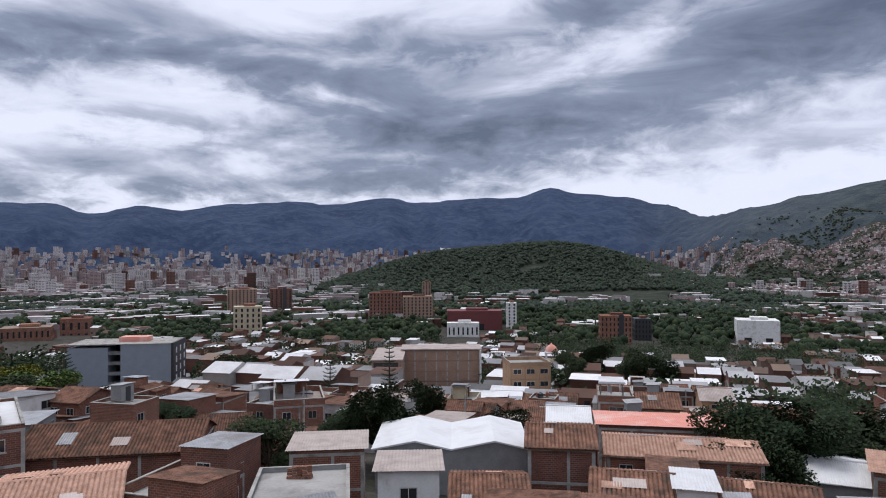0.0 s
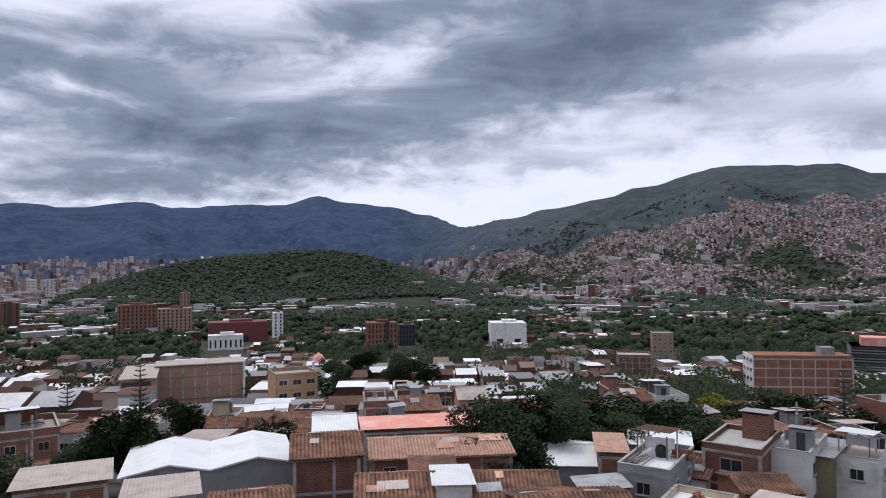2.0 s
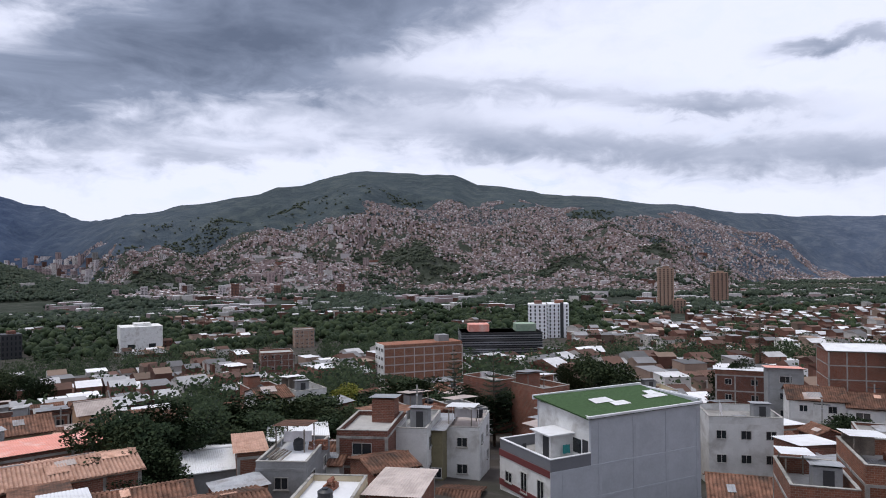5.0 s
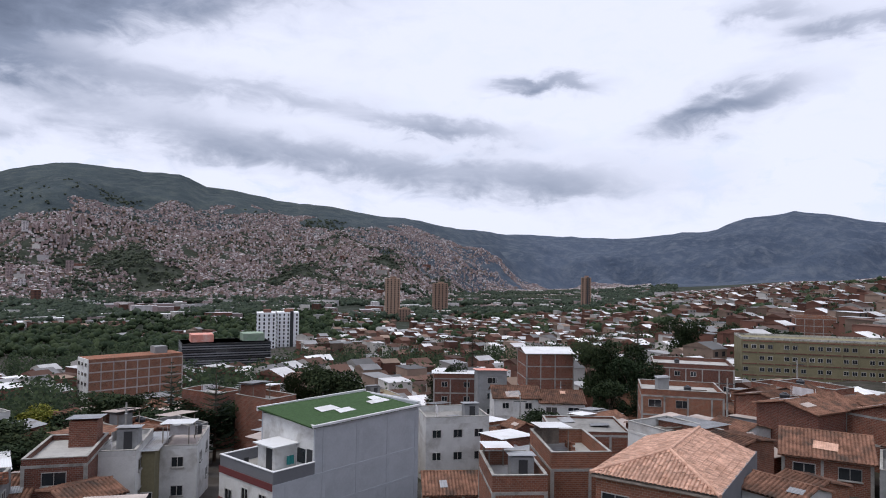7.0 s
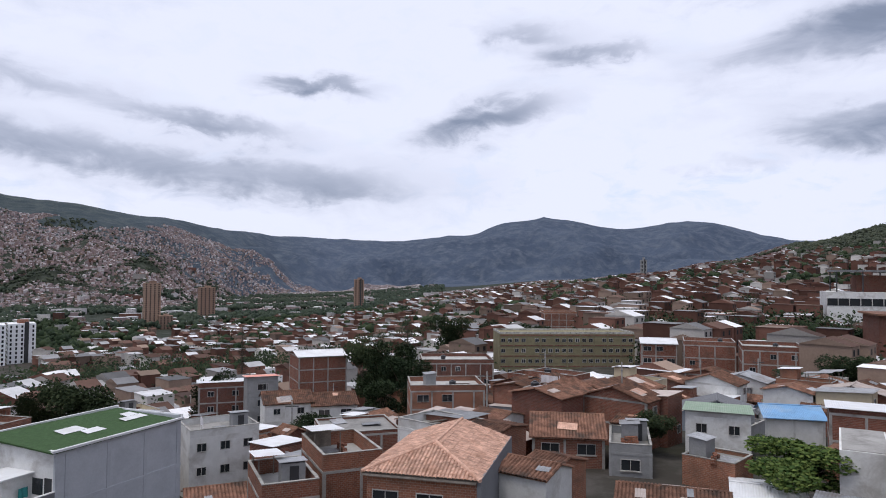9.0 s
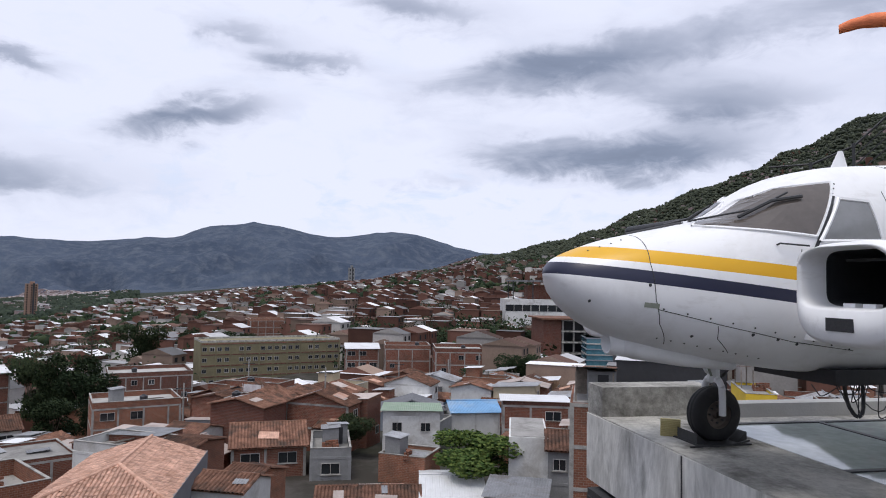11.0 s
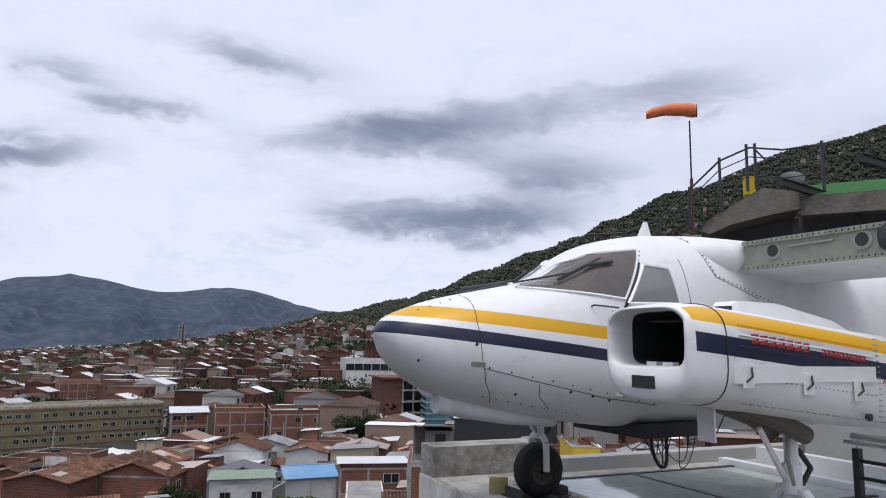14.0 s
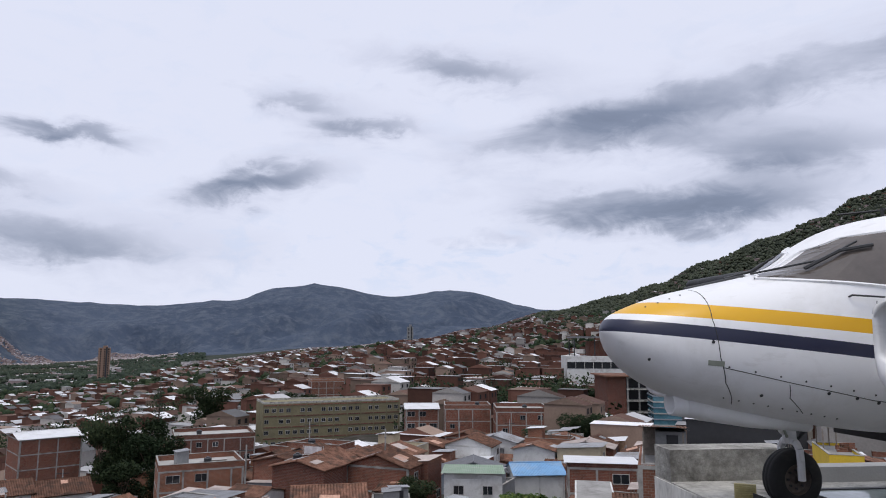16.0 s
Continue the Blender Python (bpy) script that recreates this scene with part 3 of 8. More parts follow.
HOUSE_LABEL = {"brick": "bare clay-brick house", "brick2": "orange brick house", "white": "whitewashed house", "cream": "cream rendered house", "greyr": "grey cement house",
               "ochre": "ochre painted house", "tan": "tan block building", "slate": "slate-blue rendered house", "olive": "olive-yellow block of flats", "greyp": "grey painted building"}
ROOF_LABEL = {"gable": "with a weathered clay-tile roof", "shed": "with a ribbed sheet-metal roof", "flat": "with a flat cement terrace", "metal": "with a low metal gable roof"}


def house(x, y, turn, w, d, top, wall="brick", roof="gable", base=None, sides="fbr", floors=None, storey=2.7, pitch=1.3, roofmat=None, kind="small", every=3.0,
          skip=0.25, frame_=True, seed=0, label=None, group="hillside houses", tank=None, over=0.35, parapet=0.8, windows=True, head=False, patches=None, name="house"):
    """A house of w by d with its eaves at height top; its base goes into the ground."""
    rnd = random.Random(seed)
    base = min(ground(x, y), top - 2.6) - 0.8 if base is None else base
    ob = thing(name, (x, y, base), turn, label or f"{HOUSE_LABEL.get(wall, 'rendered house')} {ROOF_LABEL[roof]} among close neighbours", name.replace("_", " "), group)
    h = top - base
    floors = floors or max(1, int(h / storey))
    bm = bmesh.new()
    sec = [(-d / 2, 0), (d / 2, 0), (d / 2, h)] + ([(0, h + pitch)] if roof in ("gable", "metal") else []) + [(-d / 2, h)]
    loft(bm, [[(xx, yy, zz) for yy, zz in sec] for xx in (-w / 2, w / 2)], cap0=True, cap1=True)
    part("wall", bm, wall, ob)
    if frame_:
        bm = bmesh.new()
        e = 0.03
        for xx in [(-w / 2 - e, -w / 2 + 0.25), (w / 2 - 0.25, w / 2 + e)] + [(u - 0.12, u + 0.12) for u in np.arange(-w / 2 + 3.2, w / 2 - 1.6, 3.2)]:
            for ys in ((-d / 2 - e, -d / 2 + 0.2), (d / 2 - 0.2, d / 2 + e)):
                box(bm, *xx, *ys, 0, h - 0.02)
        for k in range(1, floors + 1):
            zz = h - (floors - k) * storey
            e2 = e + 0.005
            for b in ((-w / 2 - e2, w / 2 + e2, -d / 2 - e2, -d / 2 + 0.1), (-w / 2 - e2, w / 2 + e2, d / 2 - 0.1, d / 2 + e2), (-w / 2 - e2, -w / 2 + 0.1, -d / 2 + 0.1, d / 2 - 0.1), (w / 2 - 0.1, w / 2 + e2, -d / 2 + 0.1, d / 2 - 0.1)):
                box(bm, *b, zz - 0.24, zz - 0.005)
        part("concrete_frame", bm, "conc" if wall in ("brick", "brick2", "tan") else wall, ob)
    if roof == "gable":
        part("roof", roof_gable(w, d, pitch, h, over, True, rnd.choice((0, 1, 1, 2)) if patches is None else patches, seed), [roofmat or "clay", "zinc", "clayn", "fibre"], ob)
    elif roof == "metal":
        part("roof", roof_gable(w, d, pitch, h, over, False, 0, seed), [roofmat or "wsheet", "zinc"], ob)
    elif roof == "shed":
        bm = bmesh.new()
        ey = Vector((0, d + 2 * over, -pitch * 0.6)).normalized()
        ribbed(bm, Vector((-w / 2 - over, -d / 2 - over, h + pitch * 0.6 + 0.08)), Vector((1, 0, 0)), ey, w + 2 * over, math.hypot(d + 2 * over, pitch * 0.6), 0.22, 0.035)
        part("roof", bm, roofmat or "zinc", ob)
        bm = bmesh.new()
        for s in (-1, 1):
            v = [bm.verts.new(q) for q in ((s * w / 2, -d / 2, h), (s * w / 2, d / 2, h), (s * w / 2, -d / 2, h + pitch * 0.6))]
            bm.faces.new(v)
        v = [bm.verts.new(q) for q in ((-w / 2, -d / 2, h), (w / 2, -d / 2, h), (w / 2, -d / 2, h + pitch * 0.6), (-w / 2, -d / 2, h + pitch * 0.6))]
        bm.faces.new(v)
        part("upper_wall", bm, wall, ob)
    else:
        part("terrace_floor", B((-w / 2 + 0.16, w / 2 - 0.16, -d / 2 + 0.16, d / 2 - 0.16, h, h + 0.06)), roofmat or "terrace", ob)
        if parapet:
            t = 0.15
            part("parapet", B((-w / 2, w / 2, -d / 2, -d / 2 + t, h, h + parapet), (-w / 2, w / 2, d / 2 - t, d / 2, h, h + parapet), (-w / 2, -w / 2 + t, -d / 2 + t, d / 2 - t, h, h + parapet), (w / 2 - t, w / 2, -d / 2 + t, d / 2 - t, h, h + parapet)), wall, ob)
            t = 0.2
            part("coping", B((-w / 2 - 0.03, w / 2 + 0.03, -d / 2 - 0.03, -d / 2 + t, h + parapet, h + parapet + 0.06), (-w / 2 - 0.03, w / 2 + 0.03, d / 2 - t, d / 2 + 0.03, h + parapet, h + parapet + 0.06),
                             (-w / 2 - 0.03, -w / 2 + t, -d / 2 + t, d / 2 - t, h + parapet, h + parapet + 0.06), (w / 2 - t, w / 2 + 0.03, -d / 2 + t, d / 2 - t, h + parapet, h + parapet + 0.06)), "conc", ob)
        if rnd.random() < 0.55 and windows and group == "hillside houses" and w < 9:
            x0, x1 = -w / 2 + 0.3, -w / 2 + rnd.uniform(0.45, 0.8) * w
            y0, y1 = rnd.choice(((-d / 2 + 0.3, -0.2), (0.2, d / 2 - 0.3)))
            bm = bmesh.new()
            ribbed(bm, Vector((x0 - 0.3, y0 - 0.3, h + 2.35)), Vector((1, 0, 0)), Vector((0, 1, -0.1)).normalized(), x1 - x0 + 0.6, y1 - y0 + 0.6, 0.2, 0.03)
            part("lean_to_roof", bm, rnd.choice(("zinc", "wsheet", "fibre", "clay", "zinc")), ob)
            for q in product((x0, x1 - 0.1), (y0, y1 - 0.1)):
                part("lean_to_post", B((q[0], q[0] + 0.1, q[1], q[1] + 0.1, h + 0.06, h + 2.0)), "plank", ob)
            if rnd.random() < 0.6:
                part("lean_to_wall", B((x0, x1, y1 - 0.12, y1, h + 0.06, h + 1.9)), rnd.choice(("brick", "brick2", "plank")), ob)
        if head:
            sx = rnd.choice((-1, 1)) * (w / 2 - 1.5)
            part("stair_head", B((sx - 1.1, sx + 1.1, d / 2 - 3.0, d / 2 - 0.5, h + 0.06, h + 2.3)), wall, ob)
            bm = bmesh.new()
            ribbed(bm, Vector((sx - 1.4, d / 2 - 3.4, h + 2.55)), Vector((1, 0, 0)), Vector((0, 1, -0.08)).normalized(), 2.8, 3.2, 0.2, 0.03)
            part("stair_roof", bm, rnd.choice(("zinc", "wsheet", "fibre")), ob)
    if windows:
        face_windows(ob, w, d, sides, h - floors * storey, floors, storey, kind, every, rnd, skip, math.hypot(x, y) < 75)
    if roof == "flat" and windows and not head and h < 40 and math.hypot(x, y) < 128:
        LITTER.append((x, y, base + h + 0.06, turn, w, d, seed))
    if tank if tank is not None else (roof == "flat" and rnd.random() < 0.4):
        c = Matrix.Rotation(radians(turn), 3, "Z") @ Vector((rnd.uniform(-w / 4, w / 4), rnd.uniform(-d / 4, d / 4), 0))
        water_tank(x + c.x, y + c.y, base + h + 0.06 if roof == "flat" else base + h, 0.55, 1.05)
    return ob


LITTER = []  # flat roofs on which things lie about
KEEP = []  # footprints that later houses stay clear of
GUARD = []  # landmarks that lower houses in front leave in sight: headings, distance, elevation


def sight(az, r, half=2.5):
    e = 90.0
    for a0, a1, d, el in GUARD:
        if r < d and a0 - half < az < a1 + half:
            e = min(e, el)
    return e


def wide(az0, az1, dist, el, depth, **kw):
    """A house whose front spans az0..az1 at that distance, facing the viewpoint."""
    a = (az0 + az1) / 2
    w = 2 * dist * math.tan(radians((az1 - az0) / 2))
    p = at(a, dist + depth / 2)
    turn = kw.pop("turn", -a)
    GUARD.append((az0, az1, dist, el - kw.pop("drop", 1.5)))
    KEEP.append((p.x, p.y, max(w, depth) / 2 + 2, radians(turn), w / 2 + 1, depth / 2 + 1))
    pitched = kw.get("roof") in ("gable", "metal")
    top = rise(el, dist + depth / 2) - kw.get("pitch", 1.3) if pitched else rise(el, dist)
    return house(p.x, p.y, turn, w, depth, top, **kw)


# nearest houses below the viewpoint
wide(-38, -31.3, 62, -11.9, 12, wall="brick", roof="flat", roofmat="wsheet", parapet=0.3, seed=1, sides="f", tank=False, label="brick house with a pale terrace and low parapet")
wide(-33.6, -24.6, 47, -15.6, 10, turn=22, wall="brick2", roof="gable", roofmat="clayn", pitch=0.9, seed=2, sides="fr", kind="wide", patches=2, label="brick house with an orange clay-tile roof and zinc patches", tank=False)
wide(-31.5, -18.6, 62, -12.3, 8.5, turn=9, wall="brick", roof="gable", pitch=1.5, seed=3, sides="r", kind="tall", patches=2, label="long brick building with concrete ribs and a dark clay-tile roof", tank=False)
wide(-15.9, -7.4, 41, -20.0, 8, turn=8, wall="greyr", roof="flat", parapet=0.35, seed=5, sides="", frame_=False, roofmat="terrace", label="grey cement building with a wide empty terrace", tank=False)
wide(-5.4, -0.3, 43, -17.6, 5, turn=2, wall="white", roof="shed", roofmat="fibre", pitch=0.5, seed=6, sides="f", frame_=False, label="small white house with a corrugated fibre-cement roof", tank=False)
wide(-12.4, -6.4, 53, -15.7, 6, turn=6, wall="brick", roof="shed", roofmat="fibre", pitch=0.4, seed=7, sides="", label="low brick house with a corrugated pale roof", tank=False)
wide(0.5, 7.0, 46, -17.6, 9, turn=-2, wall="brick", roof="gable", pitch=1.2, seed=8, sides="f", label="low brick house with a dark clay-tile roof", tank=False)
wide(6.9, 12.3, 56, -13.7, 8, turn=-8, wall="brick", roof="gable", pitch=0.8, seed=9, sides="f", every=3.4, skip=0.6, patches=1, label="three-storey brick house with a clay-tile roof", tank=False)
wide(13.0, 24.7, 60, -14.2, 7, turn=-12, wall="brick", roof="gable", roofmat="clayn", pitch=0.7, seed=10, sides="f", skip=0.8, patches=4, label="long brick house with a pinkish clay-tile roof and pale patches", tank=False)
wide(12.1, 18.4, 48, -16.9, 6, turn=-13, wall="brick", roof="gable", pitch=0.8, seed=11, sides="f", skip=0.5, patches=2, label="low brick row house with dark clay tiles", tank=False)
wide(18.5, 21.4, 48, -18.0, 5, turn=-16, wall="white", roof="shed", roofmat="wsheet", pitch=0.4, seed=112, sides="", label="narrow white house with pale loose sheets", tank=False)
wide(21.5, 28.6, 49, -16.8, 6, turn=-20, wall="brick", roof="gable", pitch=0.8, seed=113, sides="f", skip=0.5, patches=2, label="low brick row house with worn clay tiles and loose sheets", tank=False)
wide(12.4, 22.7, 72, -13.6, 7, turn=-10, wall="brick", roof="shed", roofmat="salmon", pitch=0.5, seed=12, sides="", label="brick building with a salmon-pink sheet roof", tank=False)
wide(8.6, 12.0, 76, -12.2, 12, turn=-9, wall="white", roof="metal", roofmat="wsheet", pitch=1.4, seed=13, sides="", label="hall with a white ribbed metal roof", tank=False)
wide(27.6, 31.7, 66, -14.6, 9, turn=-24, wall="greyr", roof="metal", roofmat="wsheet", pitch=0.7, seed=14, sides="fl", label="grey house with a white metal roof beside trees", tank=False)
wide(31.8, 34.0, 63, -15.3, 8, turn=-30, wall="brick2", roof="shed", roofmat="clayn", pitch=0.6, seed=15, sides="f", label="orange brick house with an orange sheet roof", tank=False)
wide(34.4, 39.0, 78, -13.2, 8, turn=-36, wall="white", roof="metal", roofmat="wsheet", pitch=0.6, seed=115, sides="", label="low shed with a white metal roof before trees", tank=False)
wide(-34, -30.0, 86, -12.0, 9, turn=16, wall="greyr", roof="shed", pitch=0.8, seed=16, sides="fr")
wide(-29.6, -26.9, 84, -12.0, 8, turn=12, wall="white", roof="gable", seed=17, sides="fr", label="white house with a stepped gable and clay tiles")
wide(-14.0, -9.9, 90, -12.0, 9, turn=14, wall="brick", roof="flat", seed=18, sides="fr", roofmat="fibre", label="brick house with an unfinished terrace")
wide(-20.6, -15.6, 88, -12.3, 9, turn=12, wall="brick", roof="gable", seed=19, sides="fr", kind="tall")
wide(34.4, 38.6, 56, -16.4, 8, turn=-52, wall="greyr", roof="flat", parapet=0.5, roofmat="wsheet", seed=21, sides="fr", label="grey house with a cluttered roof terrace")
wide(38.6, 41.0, 62, -14.8, 8, turn=-54, wall="white", roof="gable", pitch=0.8, seed=22, sides="fl", patches=2, label="white house with worn clay tiles")
wide(40.6, 44.9, 63, -14.3, 8, turn=-56, wall="brick", roof="flat", parapet=0.5, seed=23, head=True, sides="fl", kind="wide", label="brick house with roof rooms and white balconies")
wide(45.2, 48.0, 66, -14.2, 8, turn=-58, wall="white", roof="flat", roofmat="terrace", parapet=0.5, seed=24, sides="flr", kind="wide", frame_=False, label="white house with tall dark windows")
wide(48.1, 49.2, 68, -14.2, 8, turn=-59, wall="olive", roof="shed", roofmat="zinc", pitch=0.4, seed=125, sides="fl", frame_=False, label="narrow green-fronted house with a sheet roof")
wide(49.3, 52.2, 70, -14.0, 8, turn=-60, wall="white", roof="flat", roofmat="fibre", parapet=0.3, seed=25, sides="flr", kind="small", frame_=False, label="white house with brown shutters and a sheet roof")
wide(36.5, 41.8, 47, -20.0, 7, turn=-54, wall="cream", roof="flat", parapet=0.5, seed=26, sides="f", roofmat="wsheet", label="yellowish house with a sheet-covered terrace")
wide(43.0, 47.4, 50, -19.2, 7, turn=-58, wall="brick", roof="shed", roofmat="fibre", pitch=0.5, seed=28, sides="f", label="brick house with a patched sheet roof")
wide(48.2, 51.6, 58, -18.6, 7, turn=-60, wall="greyr", roof="gable", pitch=0.8, seed=29, sides="f", label="low grey house with dark clay tiles")
wide(69.2, 74.6, 84, -12.6, 7, drop=4.5, turn=-58, wall="white", roof="flat", seed=24, sides="fr", kind="small", every=2.0, skip=0.05, frame_=False, label="white three-storey house with brown ledges and a broken tile terrace")
wide(75.2, 79.0, 112, -9.5, 8, turn=-70, wall="white", roof="gable", seed=25, sides="fr", skip=0.1)
wide(79.0, 82.6, 112, -9.7, 9, turn=-74, wall="white", roof="gable", seed=26, sides="fr", skip=0.1, kind="wide")
wide(77.6, 81.6, 152, -6.3, 10, turn=-66, wall="brick", roof="metal", pitch=0.8, seed=27, sides="r", kind="wide", every=3.4, skip=0, label="five-storey brick house with white balconies")
wide(70.3, 74.0, 130, -9.0, 9, turn=-70, wall="brick", roof="shed", roofmat="wsheet", seed=28, sides="f", skip=0.1)
wide(73.9, 76.3, 122, -8.6, 6, turn=-68, wall="greyr", roof="shed", roofmat="salmon", pitch=1.0, seed=29, sides="f", kind="wide", label="narrow green-fronted house with a pink sheet roof")
wide(74.6, 79.2, 52, -17.6, 7, turn=-66, wall="brick2", roof="flat", parapet=1.2, seed=31, sides="", tank=False, label="unfinished brick house with open roof walls")
wide(79.0, 84.0, 57, -15.6, 8, turn=-66, wall="brick2", roof="flat", parapet=1.3, seed=32, sides="l", tank=False, label="unfinished brick house with an open terrace")
wide(79.6, 86.0, 77, -13.0, 8, turn=-72, wall="brick", roof="flat", parapet=0.3, seed=33, sides="f", skip=0.7, tank=False, label="brick house with a broad pale cement roof")
wide(97.2, 103.0, 70, -11.2, 8, drop=3.2, turn=-98, wall="brick", roof="gable", pitch=1.5, seed=35, sides="f", kind="wide", every=2.4, skip=0, patches=2, label="brick house with open balconies and a clay-tile roof", tank=False)
wide(69.6, 75.6, 60, -16.3, 6, turn=-66, wall="brick", roof="gable", pitch=1.0, seed=131, sides="", patches=1, label="low house with a dark old clay-tile roof", tank=False)
wide(110.0, 113.3, 95, -9.3, 9, turn=-22, wall="slate", roof="gable", roofmat="greyd", pitch=1.3, seed=36, sides="rlf", frame_=False, patches=0, label="slate-blue house with a grey gable roof", tank=False)
wide(109.3, 114.0, 78, -10.8, 8, drop=2.5, turn=-112, wall="white", roof="shed", roofmat="greenr", pitch=0.9, seed=37, sides="f", skip=0.1, frame_=False, label="white house with a faded green sheet roof", tank=False)
wide(103.4, 106.7, 68, -13.9, 8, turn=-104, wall="greyr", roof="flat", seed=38, sides="f", kind="wide", label="narrow grey house with a cluttered terrace")
wide(104.0, 112.5, 56, -16.2, 7, turn=-108, wall="brick", roof="gable", pitch=0.9, seed=39, sides="", patches=3, label="low brick house with patched clay tiles", tank=False)
wide(112.5, 117.5, 58, -15.3, 8, turn=-112, wall="brick", roof="metal", pitch=0.7, seed=40, sides="", roofmat="wsheet", label="low brick hall with a white sheet roof", tank=False)
wide(119.6, 122.8, 62, -12.2, 9, turn=-120, wall="white", roof="flat", parapet=0.0, seed=41, sides="", windows=False, frame_=False, label="plain off-white blind wall of a tall house", tank=False)
wide(122.8, 124.6, 60, -11.6, 8, turn=-122, wall="greyr", roof="gable", pitch=0.8, seed=42, sides="f", label="narrow cement house with dark clay tiles", tank=False)
wide(124.5, 129.5, 46, -9.3, 8, turn=-126, wall="brick2", roof="flat", parapet=0.0, seed=43, sides="", label="tall orange brick house against the roof slab", tank=False)
wide(114.6, 118.6, 94, -9.5, 6, turn=-104, wall="white", roof="metal", roofmat="bluer", pitch=1.0, seed=44, sides="", label="hall with a faded blue sheet roof", tank=False)
wide(119.0, 124.5, 80, -9.7, 7, turn=-118, wall="brick", roof="shed", roofmat="wsheet", pitch=0.7, seed=45, sides="f", kind="wide", label="brick house with an open terrace under white sheets", tank=False)
wide(106.0, 108.7, 165, -5.0, 10, turn=-104, wall="brick", roof="metal", pitch=0.8, seed=46, sides="f", kind="wide", every=2.4, skip=0.05)
wide(109.2, 113.0, 160, -5.4, 10, turn=-108, wall="brick", roof="flat", seed=47, sides="f", skip=0.5)
wide(113.3, 117.6, 150, -5.6, 12, turn=-110, wall="brick", roof="flat", seed=48, sides="f", skip=0.85)
wide(88.0, 94.0, 150, -7.4, 12, turn=-86, wall="brick", roof="flat", seed=49, sides="f", skip=0.6)
wide(87.0, 93.2, 104, -9.6, 9, turn=-84, wall="brick2", roof="flat", seed=50, sides="f", kind="wide", skip=0.4)
wide(98.2, 100.9, 300, -3.2, 13, turn=-92, wall="brick2", roof="flat", seed=51, sides="", label="tall orange brick cube of flats")
wide(5.2, 8.6, 150, -9.1, 9, turn=6, wall="ochre", roof="flat", seed=52, sides="fr", kind="wide", every=2.8, skip=0, label="ochre four-storey flats with wide windows")
wide(36.3, 37.9, 500, -5.75, 14, turn=-30, wall="tan", roof="flat", seed=53, sides="f", skip=0.2, label="slim tan residential tower")
wide(33.6, 36.2, 330, -7.6, 14, turn=-30, wall="brick", roof="flat", seed=54, sides="f", skip=0.5)


# ---- landmarks ----
def slab_building(name, az0, az1, dist, el, base, depth, turn, wall, label, category="building"):
    a = (az0 + az1) / 2
    w = 2 * dist * math.tan(radians((az1 - az0) / 2))
    p = at(a, dist + depth / 2)
    KEEP.append((p.x, p.y, max(w, depth) / 2 + 3, radians(turn), w / 2 + 2, depth / 2 + 2))
    GUARD.append((az0, az1, dist, el - (2.9 if dist < 260 else 3.3 if dist in (500, 510) else 1.6)))
    top = rise(el, dist)
    base = min(base, ground(p.x, p.y) - 0.5)
    ob = thing(name, (p.x, p.y, base), turn, label, category)
    return ob, w, depth, top - base


